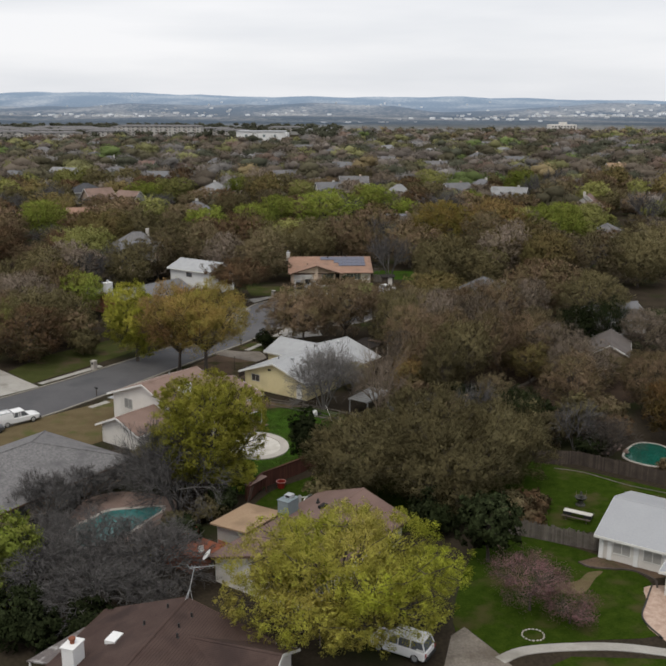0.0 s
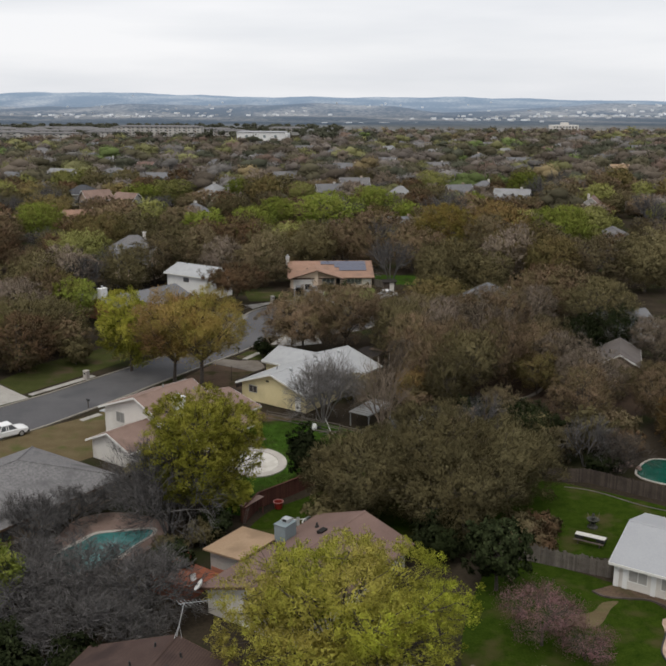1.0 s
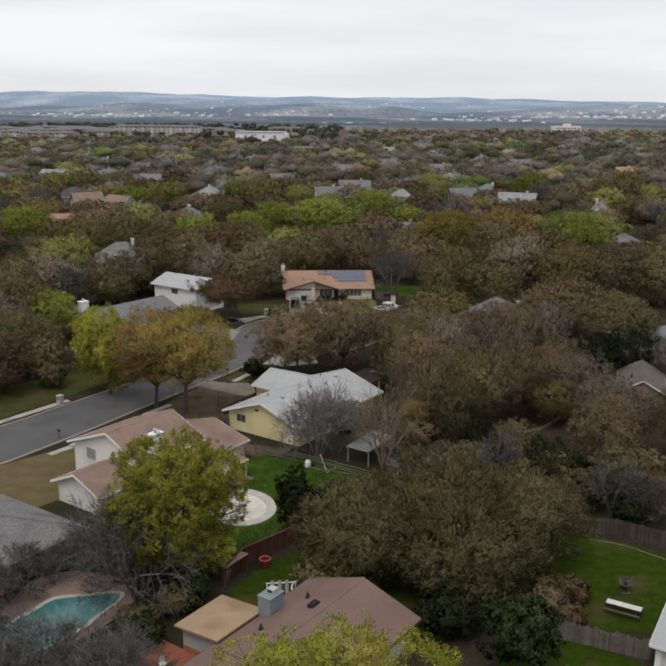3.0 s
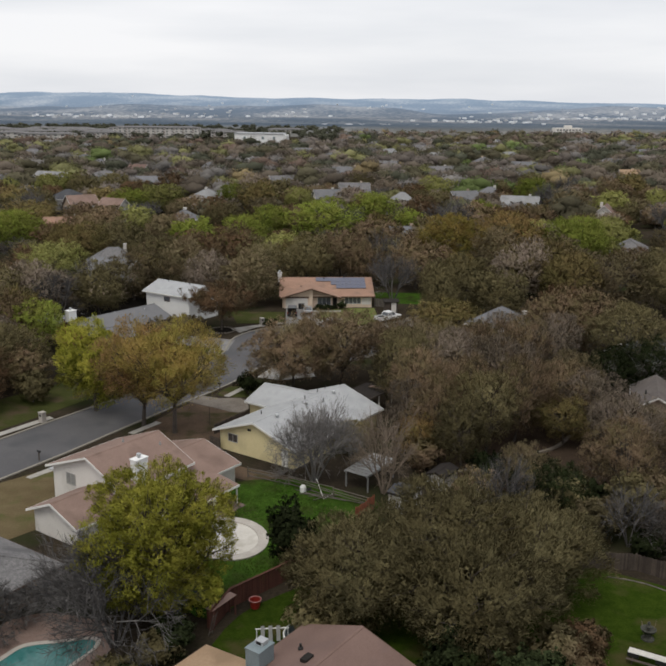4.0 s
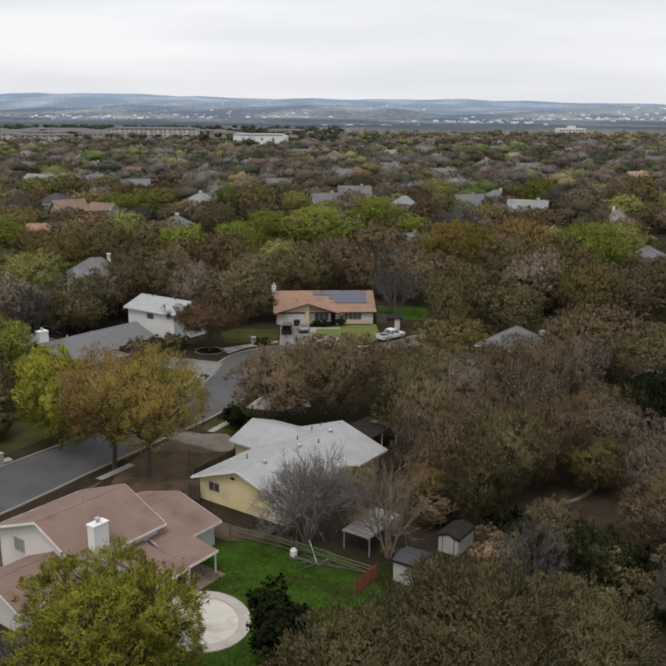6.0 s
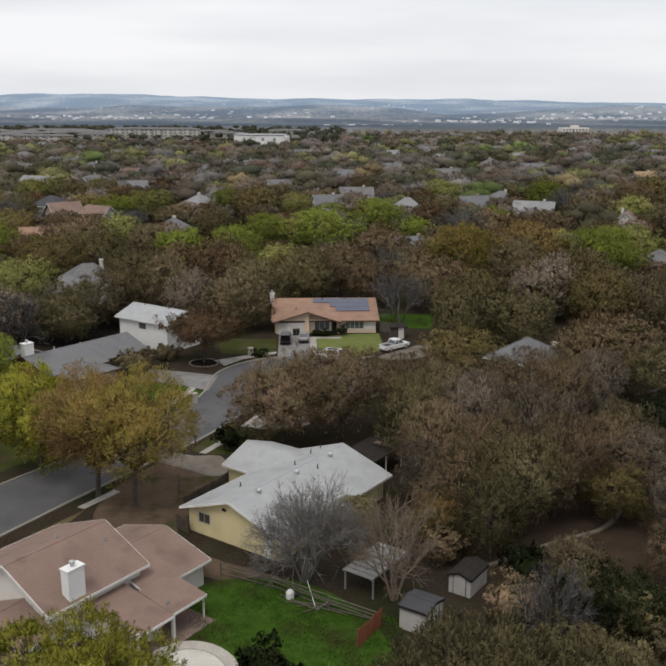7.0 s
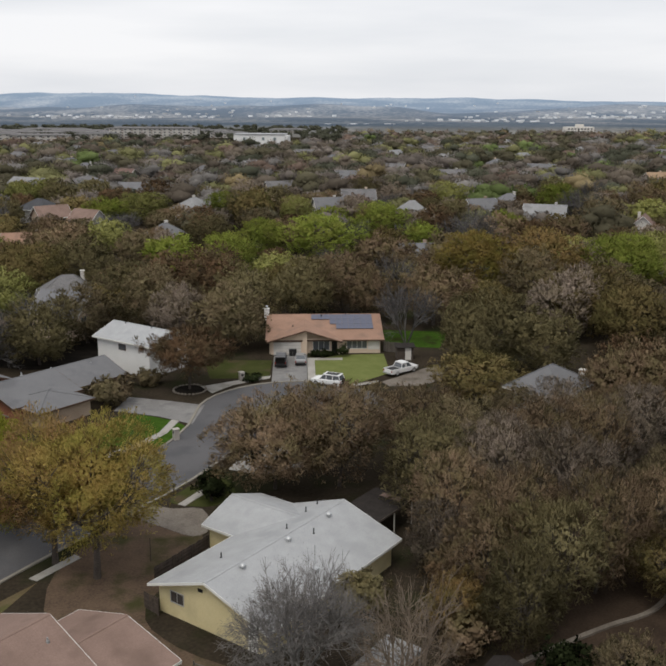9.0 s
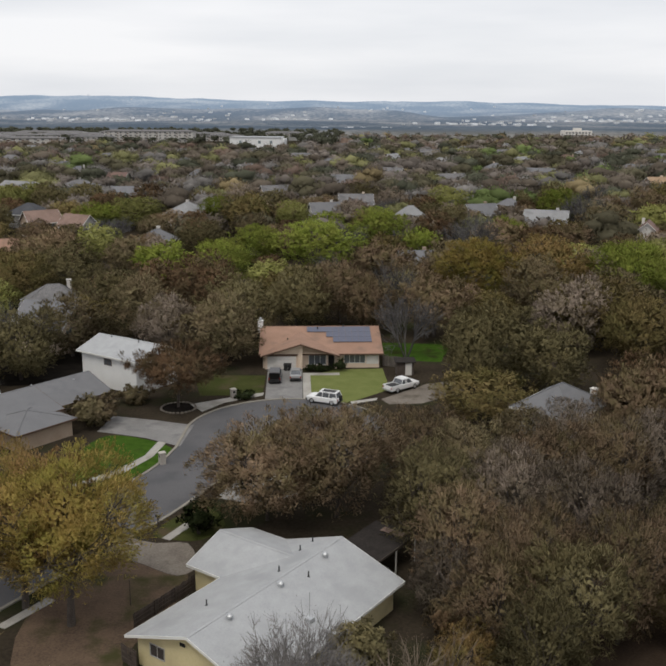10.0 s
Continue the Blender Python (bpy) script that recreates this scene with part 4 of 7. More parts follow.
part("boom", Geo().tube(Vector((0.5, 0.6, 2.2)) - boom * 0.4, Vector((0.5, 0.6, 2.2)) + boom * 1.9, 0.02, 0.02, 5), M["metal"], aer)
for i in range(9):
    c = Vector((0.5, 0.6, 2.2)) + boom * (-0.3 + i * 0.26)
    s = Vector((-0.45, 1.0, -0.3)).normalized() * (1.0 - i * 0.06)
    part("element", Geo().tube(c - s, c + s, 0.011, 0.011, 4), M["metal"], aer)

# white metal-roofed house at the edge of the lawn
h = thing("house", pose(26.0, 83.6, 0, 0, 0, -33.6), "white house with a smooth white metal roof", "house")
gable(h, 0.4, 16, -5.2, 5.2, 2.3, 0, 3.75, M["white"], R["snow"], M["trim"], 0.5)
with Wing(h, 10.8, -5.2, -90):
    gable(h, -1, 3.6, -3.8, 3.8, 2.3, 0, 3.4, M["white"], R["snow"], M["trim"], 0.5)
for x in (2.3, 5.0):
    window(h, (x, -5.2, 1.35), 1.5, 1.1, "y-", M["trim"], 1, M["greywall"])
for x in (0.5, 1.25, 3.6, 6.1):
    part("pilaster", Geo().box(x - 0.2, -5.32, 0, x + 0.2, -5.2, 2.2), M["purewhite"], h)

# peach house with terracotta roof and solar panels
h = thing("house", pose(-1.0, 207.0, 0, 0, 0, 2.5), "peach-coloured ranch house with a terracotta shingle roof", "house")
gable(h, -9.0, 9.0, 0.4, 17.0, 2.4, 8.7, 4.5, M["cream"], R["orange"], M["browntrim"], 0.6)
with Wing(h, -3.2, 0, -90):
    gable(h, -7.5, 0.6, -5.6, 5.4, 2.35, 0, 4.05, M["cream"], R["orange"], M["browntrim"], 0.55, walls=False)
part("garage_front", Geo().slab([(-8.7, -0.2, 2.5), (-8.7, 0.4, 2.5), (-3.6, 0.4, 2.5), (-3.6, -0.2, 2.5)][::-1], 2.8), M["cream"], h)
part("gable_panel", Geo().add([(-8.7, -0.25, 2.4), (-3.5, -0.25, 2.4), (-3.5, -0.25, 3.9), (-8.7, -0.05, 2.4), (-3.5, -0.05, 2.4), (-3.5, -0.05, 3.9)], [(0, 1, 2), (5, 4, 3), (0, 3, 4, 1), (1, 4, 5, 2), (2, 5, 3, 0)]), M["cream"], h)
part("pier", Geo().box(-3.6, -0.45, -0.1, -2.9, 0.35, 3.9), M["cream"], h, "peach pier between garage and porch")
part("gable_panel", Geo().add([(-2.9, 0.0, 2.55), (2.1, 0.0, 2.55), (-2.9, 0.0, 3.85), (-2.9, 0.15, 2.55), (2.1, 0.15, 2.55), (-2.9, 0.15, 3.85)], [(0, 1, 2), (5, 4, 3), (0, 3, 4, 1), (1, 4, 5, 2), (2, 5, 3, 0)]), M["tanwall"], h)
part("beam", Geo().box(-2.9, -0.1, 2.3, 2.0, 0.2, 2.55), M["cream"], h)
part("garage_door", Geo().box(-8.3, -0.26, 0, -3.9, -0.2, 2.05), M["white"], h, "closed pale garage door")
for k in range(1, 4):
    part("door_joint", Geo().box(-8.25, -0.272, k * 0.51 - 0.012, -3.95, -0.262, k * 0.51 + 0.012), M["greywall"], h)
part("garage_trim", Geo().box(-8.45, -0.29, 2.05, -3.75, -0.2, 2.3), M["browntrim"], h)
window(h, (-0.6, 0.4, 1.35), 2.6, 1.5, "y-", M["trim"], 2)
part("door", Geo().box(1.1, 0.36, 0, 2.0, 0.4, 2.05), M["dark"], h, "dark front door in the porch")
part("porch_pier", Geo().box(2.15, -0.1, -0.1, 2.55, 0.4, 2.4), M["cream"], h)
window(h, (5.2, 0.4, 1.45), 3.2, 1.3, "y-", M["trim"], 3)
part("shutter", Geo().box(7.0, 0.34, 0.6, 8.9, 0.4, 2.2), M["white"], h)
chimney(h, -9.6, 8.6, 3.8, 5.6, 0.8, 0.8, M["purewhite"])
for x, y in ((-5.2, 4.0), (-0.4, 7.6), (3.8, 8.4)):
    vent_pipe(h, x, y, 2.4 + 0.253 * y + 0.14, 0.35, 0.09)
sol = thing("solar_panel", pose(0, 0, 0), "blue-black framed solar panel on the terracotta roof", "solar panel", "solar panels on the roof")
part("panel_face", Geo().box(-0.47, -0.80, 0.0, 0.47, 0.80, 0.035), M["solar"], sol)
fr = Geo()
for b in ((-0.5, -0.84, 0.5, -0.80), (-0.5, 0.80, 0.5, 0.84), (-0.5, -0.80, -0.47, 0.80), (0.47, -0.80, 0.5, 0.80)):
    fr.box(b[0], b[1], -0.02, b[2], b[3], 0.045)
for k in (-0.4, 0.0, 0.4):
    fr.box(-0.47, k - 0.008, 0.034, 0.47, k + 0.008, 0.039)
part("frame", fr, M["panelframe"], sol)
pitch = math.degrees(math.atan2(4.5 - 2.4, 8.3))
first = True
for row, (n0, n1, yy) in enumerate(((0, 10, 7.4), (3, 10, 5.75), (4, 10, 4.1))):
    for k in range(n0, n1):
        m = h.matrix_world @ pose(-1.6 + k * 1.02, yy, 2.4 + 0.253 * (yy - 0.4) + 0.26, pitch, 0, 0)
        if first:
            sol.matrix_world = m
            first = False
        else:
            copy_thing(sol, m)

# white two-storey house
h = thing("house", pose(-36.5, 199.2, 0, 0, 0, -34), "two-storey white house with a pale shingle roof", "house")
gable(h, 0.6, 11.6, 0.5, 8.6, 5.0, 4.5, 6.4, M["purewhite"], R["pale"], M["trim"], 0.55)
window(h, (6.0, 0.5, 3.9), 1.4, 0.8, "y-", M["browntrim"])
# flat panel: the recess and its shade are only in the brown colour
part("balcony_recess", Geo().box(11.58, 3.4, 2.6, 11.64, 6.4, 4.9), M["browntrim"], h, "flat brown panel standing in for the shaded balcony recess")
part("pilaster", Geo().box(11.6, 3.1, 0, 11.75, 3.35, 5.0), M["purewhite"], h)
for x in (3, 8.5):
    vent_pipe(h, x, 4.2, 6.45, 0.4)

# grey-roofed house with a front wing
h = thing("house", pose(-32.7, 190.7, 0, 0, 0, 52), "low brick house with a plain grey L-shaped roof", "house")
gable(h, -18.5, -9.0, -5.9, 4.6, 2.45, 0, 4.1, M["redbrick"], R["slate"], M["browntrim"], 0.5)
gable(h, -8.5, -0.3, -4.6, 4.6, 2.4, 0, 4.1, M["tanwall"], R["slate"], M["browntrim"], 0.5)
with Wing(h, -13.6, 0, -90):
    hip(h, 2.4, 9.6, -3.8, 3.8, 2.25, 3.35, M["tanwall"], R["slate"], M["browntrim"], 0.45)
with Wing(h, -15.0, 4.6, 90):
    gable(h, 0.6, 6.0, -3.2, 3.2, 2.4, 0, 3.6, M["redbrick"], R["slate"], M["browntrim"], 0.45)
part("brick_sill", Geo().box(-18.62, -4.6, 0.85, -18.5, 1.2, 0.97), M["kerb"], h, "pale ledge along the brick gable")
chimney(h, -17.7, 0.5, 3.4, 5.9, 1.5, 1.1, M["purewhite"])
for x, y in ((-12, 2.2), (-8, 1.2), (-3, -1.0)):
    vent_pipe(h, x, y, 3.6, 0.4, 0.09, "metal")

# two-storey house half hidden in the grove
h = thing("house", pose(27.9, 175.4, 0, 0, 0, 50), "house with a grey pyramid roof half hidden by trees", "house")
hip(h, -4.0, 4.4, -3.7, 3.7, 5.0, 7.3, M["white"], R["slate"], M["trim"], 0.5)
chimney(h, 4.0, -2.6, 4.5, 6.4, 0.7, 0.7, M["white"], flue=False)
# low house at the edge of the grove
h = thing("house", pose(42.6, 141.4, 0, 0, 0, 73), "low house with a dull brown gable roof behind the grove", "house")
gable(h, -4.8, 4.8, -2.7, 2.7, 2.9, 0, 4.4, M["tanwall"], R["shed"], M["trim"], 0.5)
window(h, (-4.8, 0.8, 1.5), 1.4, 1.1, "x-", M["trim"])
vent_pipe(h, -1.5, 1.4, 3.9, 0.4, 0.08)
h = thing("house", pose(49.0, 163.0, 0, 0, 0, 20), "house with a dark grey roof among dark trees", "house")
gable(h, -5.0, 5.0, -3.6, 3.6, 3.0, 0, 5.0, M["greywall"], R["slate"], M["trim"], 0.5)
# ---------------------------------------------------------------- trees
def tubes(p, q, r0, r1, sides=4):
    """Many tapered tubes at once from arrays of ends and radii."""
    p, q, r0, r1 = (np.asarray(a, float) for a in (p, q, r0, r1))
    d = q - p
    d /= np.linalg.norm(d, axis=1, keepdims=True) + 1e-9
    ref = np.where(np.abs(d[:, 2:3]) < 0.9, np.array([[0, 0, 1.0]]), np.array([[1.0, 0, 0]]))
    a = np.cross(d, ref)
    a /= np.linalg.norm(a, axis=1, keepdims=True) + 1e-9
    b = np.cross(d, a)
    th = 2 * np.pi * np.arange(sides) / sides
    ring = a[:, None] * np.cos(th)[None, :, None] + b[:, None] * np.sin(th)[None, :, None]
    v = np.concatenate([p[:, None] + ring * r0[:, None, None], q[:, None] + ring * r1[:, None, None]], 1)
    i = np.arange(sides)
    f = np.stack([i, (i + 1) % sides, sides + (i + 1) % sides, sides + i], 1)
    faces = (np.arange(len(p)) * 2 * sides)[:, None, None] + f[None]
    return v.reshape(-1, 3), faces.reshape(-1, 4)


def unit(v):
    return v / (np.linalg.norm(v, axis=1, keepdims=True) + 1e-9)


def leaf_quads(rng, pos, out, size, loose=0.7, slim=0.42, brush=0.0, corners=4, speckle=0.28):
    """A slim pointed leaf spray at each place, roughly facing out; brush: share that grows outwards like a twig instead. Gives corners, faces and soft normals."""
    n = len(pos)
    soft = unit(out)
    nrm = unit(soft + loose * rng.normal(size=(n, 3)) * 0.5 + np.array([0, 0, 0.2]))
    t = np.cross(nrm, rng.normal(size=(n, 3)))
    s = size * rng.uniform(0.6, 1.4, (n, 1))
    w = s * slim * rng.uniform(0.7, 1.3, (n, 1))
    if brush:
        on = rng.uniform(size=(n, 1)) < brush
        grow = unit(soft + 0.45 * rng.normal(size=(n, 3)) + np.array([0, 0, 0.35]))
        t = np.where(on, grow, t)
        nrm = np.where(on, np.cross(grow, np.cross(rng.normal(size=(n, 3)) + np.array([0, -0.6, 1.2]), grow)), nrm)
        s = np.where(on, s * 1.5, s)
        w = np.where(on, w * 0.7, w)
        soft = np.where(on, unit(soft + 0.35 * grow), soft)
    nrm = unit(nrm * np.where((nrm * soft).sum(1, keepdims=True) < 0, -1, 1))
    t = unit(t)
    b = np.cross(nrm, t)
    bend = nrm * s * rng.uniform(-0.3, 0.3, (n, 1))
    if corners == 3:
        v = np.stack([pos - t * s * 0.9, pos + t * s * 0.6 - b * w * 1.4, pos + t * s * 0.6 + b * w * 1.4], 1)
    else:
        v = np.stack([pos - t * s + bend, pos - b * w, pos + t * s * 0.9 + bend, pos + b * w], 1)
    shade = unit(soft + speckle * rng.normal(size=(n, 3)) + np.array([0, 0, 0.12]))
    return v.reshape(-1, 3), np.arange(corners * n).reshape(-1, corners), np.repeat(shade, corners, 0)


def ball(level):
    bm = bmesh.new()
    bmesh.ops.create_icosphere(bm, subdivisions=level, radius=1.0)
    v, f = np.array([v.co[:] for v in bm.verts]), np.array([[q.index for q in p.verts] for p in bm.faces])
    bm.free()
    return v, f


BALL = {1: ball(1), 2: ball(2)}


def masses(rng, lobes, scale, level=2, rough=0.16):
    """Ragged inner masses of a crown, one per lobe."""
    bv, bf = BALL[level]
    V, F = [], []
    for i, row in enumerate(lobes):
        ph = rng.uniform(0, 6, 3)
        k = 1 + rough * (np.sin(bv[:, 0] * 5 + ph[0]) + np.sin(bv[:, 1] * 6 + ph[1]) + np.sin(bv[:, 2] * 5 + ph[2])) + rough * 0.5 * rng.normal(size=len(bv))
        V.append(row[:3] + bv * row[3:] * (scale * k)[:, None])
        F.append(bf + i * len(bv))
    return np.concatenate(V), np.concatenate(F)


def lobes_of(rng, rx, ry, z0, z1, count, spread=0.62, size=0.42):
    """Rounded masses that make up a crown, as rows of centre and radii."""
    zc, rz = (z0 + z1) / 2, (z1 - z0) / 2
    rows = [(0, 0, zc, rx * 0.72, ry * 0.72, rz * 0.78)]
    for i in range(count):
        up = rng.uniform(-0.75, 1.0)
        a = 2.4 * i + rng.uniform(-0.5, 0.5)
        f = math.sqrt(max(1 - up * up, 0.05)) * spread * rng.uniform(0.85, 1.2)
        k = size * rng.uniform(0.7, 1.25)
        rows.append((rx * f * math.cos(a), ry * f * math.sin(a), zc + rz * up * 0.62, rx * k, ry * k, rz * k * 1.05))
    return np.array(rows)


def crown_points(rng, lobes, n, shell=0.75, ragged=0.12, per=1, tuft=0.6):
    """Places on the outside of the crown, gathered into tufts of so many sprays, and the way each one faces."""
    m = max(8, n // per)
    w = (lobes[:, 3] * lobes[:, 4] * lobes[:, 5]) ** (2 / 3)
    pick = rng.choice(len(lobes), int(m * 2.4), p=w / w.sum())
    d = rng.normal(size=(len(pick), 3))
    d /= np.linalg.norm(d, axis=1, keepdims=True)
    lump = 1 + ragged * (np.sin(d[:, 0] * 7 + pick * 1.7) + np.sin(d[:, 1] * 8 + pick * 2.3) + np.sin(d[:, 2] * 7 + pick))
    rad = shell + (1 - shell) * rng.uniform(size=len(pick)) ** 0.6 + 0.07 * rng.normal(size=len(pick))
    p = lobes[pick, :3] + d * lobes[pick, 3:] * (rad * lump)[:, None]
    inside = np.zeros(len(p), bool)
    for row in lobes:
        inside |= (((p - row[:3]) / row[3:]) ** 2).sum(1) < 0.42
    p, d = p[~inside][:m], d[~inside][:m]
    if per == 1:
        return p, d
    k = rng.integers(0, len(p), n)
    e = rng.normal(size=(n, 3)) + d[k] * 0.5 + np.array([0, 0, 0.45])
    e /= np.linalg.norm(e, axis=1, keepdims=True)
    size = tuft * rng.uniform(0.6, 1.4, len(p))
    pos = p[k] + e * (size[k] * rng.uniform(size=n) ** 0.5)[:, None]
    return pos, e * 0.55 + d[k] * 0.6


def limb_segments(rng, lobes, height, trunk_r, trunk_top, extra=2):
    """Trunk, limbs to every mass of the crown and smaller boughs inside it; up: the piece that each one grows from."""
    p, q, r0, r1, up = [], [], [], [], [0, 0]
    lean = rng.normal(size=2) * 0.25
    top = np.array([lean[0], lean[1], trunk_top])
    p.append((0, 0, -0.3)), q.append(tuple(top * 0.5)), r0.append(trunk_r * 1.25), r1.append(trunk_r)
    p.append(tuple(top * 0.5)), q.append(tuple(top)), r0.append(trunk_r), r1.append(trunk_r * 0.85)
    for row in lobes:
        c = row[:3]
        mid = top + (c - top) * 0.5 + rng.normal(size=3) * 0.35 + np.array([0, 0, -0.25])
        r = trunk_r * rng.uniform(0.35, 0.55)
        limb = len(p)
        p += [tuple(top), tuple(mid)]
        q += [tuple(mid), tuple(c)]
        r0 += [r, r * 0.7]
        r1 += [r * 0.7, r * 0.4]
        up += [1, limb]
        for _ in range(extra * 3):
            d = rng.normal(size=3)
            d /= np.linalg.norm(d)
            e = c + d * row[3:] * 0.9
            p.append(tuple(mid + (c - mid) * rng.uniform(0.2, 1))), q.append(tuple(e)), r0.append(r * 0.35), r1.append(0.02)
            up.append(limb)
    return p, q, r0, r1, up


def joined_wood(p, q, r0, r1, up, sides):
    """Tubes grown together: each one's foot is webbed to the end of the piece that bears it."""
    v, f = tubes(p, q, r0, r1, sides)
    k = np.arange(1, len(p)) * 2 * sides
    end = np.array(up[1:]) * 2 * sides + sides
    web = np.stack([k, k + 1, end + 1, end], 1)
    return v, np.concatenate([f, web])


def leafy(name, seed, r, hgt, leaves, size, leaf, label, bark="bark", low=0.28, lobes=11, ry=None, loose=0.42, shell=0.75, category="tree", trunk=None, x=0.0, y=0.0, turn=0.0, ragged=0.15, core=0.9, per=36, tuft=0.62, extra=2, spread=0.62, lump=0.42, brush=0.3, corners=3, slim=0.6, bumpy=0.4, speckle=0.28):
    """A tree with trunk, limbs and a crown of tufts of single leaf sprays round ragged inner masses."""
    rng = np.random.default_rng(seed)
    tree = thing(name, pose(x, y, 0, 0, 0, turn), label, category)
    lb = lobes_of(rng, r, ry or r, hgt * low, hgt, lobes, spread, lump)
    top = lb[:, 2] + lb[:, 5]
    lb[:, 2] -= np.maximum(top - hgt, 0)
    sp = np.hypot(lb[:, 0], lb[:, 1]) + lb[:, 3]
    lb[:, :2] *= np.minimum(1, r / sp)[:, None] ** 0.9
    pos, out = crown_points(rng, lb, leaves, shell, ragged, per, tuft)
    pos[:, 2] = np.maximum(pos[:, 2], hgt * 0.08 + 0.2 * rng.uniform(size=len(pos)))
    mid = np.array([0, 0, hgt * (0.45 + low / 2)])
    away = unit((pos - mid) / np.array([r, ry or r, hgt * 0.45]))
    lv, lf, ln = leaf_quads(rng, pos, out * (0.2 + bumpy * 0.75) + away * (1 - bumpy) * 1.1, size, loose, slim, brush, corners, speckle)
    if core:
        ipos, iout = crown_points(rng, lb, int(leaves * 0.13), 0.7, ragged * 0.5)
        inner = mid + (ipos - mid) * 0.84 * core
        inner[:, 2] = np.maximum(inner[:, 2], hgt * 0.1)
        iv, jf, inn = leaf_quads(rng, inner, iout * (0.2 + bumpy * 0.75) + unit(inner - mid) * (1 - bumpy) * 1.1, size * 1.5, loose, slim * 1.5, brush * 0.6, 3)
        lv, lf, ln = np.concatenate([lv, iv]), np.concatenate([lf, jf + len(lv)]), np.concatenate([ln, inn])
    part("crown", raw_mesh("crown", lv, lf, LEAF[leaf], (), ln), None, tree)
    seg = limb_segments(rng, lb if extra else lb[:4], hgt, trunk or max(0.16, hgt * 0.019), hgt * max(low, 0.2) * 1.05, extra)
    part("trunk", raw_mesh("trunk", *joined_wood(*seg, 6 if extra else 4), M[bark]), None, tree)
    return tree


def bare(name, seed, r, hgt, bark, bud, label, stems=4, depth=5, buds=1500, x=0.0, y=0.0, category="tree", bud_size=0.07, forks=4, fine=0.010, crook=0.42):
    """A leafless tree: stems that fork into fine twigs, with a thin haze of buds."""
    rng = np.random.default_rng(seed)
    tree = thing(name, pose(x, y, 0), label, category)
    p, q, r0, r1, lev, tips = [], [], [], [], [], []

    def grow(a, d, length, rad, level):
        b = a + d * length
        p.append(a), q.append(b), r0.append(rad), r1.append(rad * 0.68), lev.append(level)
        if level == 0:
            tips.append(b)
            return
        for _ in range(forks):
            nd = d + rng.normal(size=3) * crook + np.array([b[0] * 0.04, b[1] * 0.04, 0.12])
            nd /= np.linalg.norm(nd)
            start = a + (b - a) * rng.uniform(0.5, 1.0)
            grow(start, nd, length * rng.uniform(0.62, 0.86), max(rad * 0.58, fine), level - 1)

    for k in range(stems):
        ang = 2 * math.pi * k / stems + rng.uniform(-0.4, 0.4)
        tilt = rng.uniform(0.25, 0.7)
        d = np.array([math.cos(ang) * tilt, math.sin(ang) * tilt, 1.0])
        grow(np.array([0.15 * math.cos(ang), 0.15 * math.sin(ang), -0.2]), d / np.linalg.norm(d), hgt * 0.30, 0.045 + hgt * 0.008, depth - 1)
    P, Q, T, lev = np.array(p), np.array(q), np.array(tips), np.array(lev)
    wide = np.percentile(np.hypot(T[:, 0], T[:, 1]), 92)
    k = np.array([r / wide, r / wide, hgt / np.percentile(T[:, 2], 98)])
    r0, r1 = np.array(r0), np.array(r1)
    thick, thin = lev > 1, lev <= 1
    v, f = tubes(P[thick] * k, Q[thick] * k, r0[thick], r1[thick], 4)
    a, b = P[thin] * k, Q[thin] * k
    side = np.cross(b - a, rng.normal(size=a.shape))
    side /= np.linalg.norm(side, axis=1, keepdims=True) + 1e-9
    w0, w1 = (r0[thin] * 1.3)[:, None], (r1[thin] * 0.9)[:, None]
    tv = np.stack([a - side * w0, a + side * w0, b + side * w1, b - side * w1], 1).reshape(-1, 3)
    tf = np.arange(len(tv)).reshape(-1, 4) + len(v)
    part("bare_crown", raw_mesh("bare_crown", np.concatenate([v, tv]), np.concatenate([f, tf]), M[bark]), None, tree)
    if buds:
        pick = rng.integers(0, len(T), buds)
        pos = T[pick] * k + rng.normal(size=(buds, 3)) * 0.22
        part("bud_haze", raw_mesh("bud_haze", *leaf_quads(rng, pos, rng.normal(size=(buds, 3)), bud_size, 1.0)[:2], LEAF[bud]), None, tree)["kind"] = "stuff"
    return tree


# trees that stand close to the way
leafy("elm_tree", 11, 9.0, 10.8, 105000, 0.078, "lime", "large spring elm covered in yellow-green young leaves", low=0.12, lobes=40, ry=7.8, x=0.05, y=65.6, loose=0.6, lump=0.25, spread=0.78, tuft=0.46, per=50, bumpy=0.8, brush=0.7, slim=0.36)
leafy("elm_tree", 12, 6.0, 14.2, 70000, 0.105, "elm", "rounded elm with olive-yellow spring leaves", low=0.16, lobes=34, x=-13.4, y=91.0, loose=0.6, lump=0.27, spread=0.76, tuft=0.42, per=40, bumpy=0.8, brush=0.8, slim=0.27)
for sd, x, y, r, hh in ((21, 1.7, 92.3, 5.1, 8.8), (22, 9.0, 94.8, 6.7, 11.1), (23, 16.4, 95.5, 6.0, 9.2), (24, 10.5, 88.5, 6.4, 9.0)):
    leafy("live_oak", sd, r, hh, 44000, 0.15, "oak", "broad live oak with a dense dark olive-brown crown", low=0.03, lobes=30, x=x, y=y, lump=0.29, spread=0.74, tuft=0.6, per=30, brush=0.9, slim=0.2, bumpy=0.5)
leafy("magnolia", 31, 2.9, 6.4, 6500, 0.14, "dark", "small magnolia with glossy dark green leaves", low=0.12, x=13.2, y=78.2, tuft=0.4)
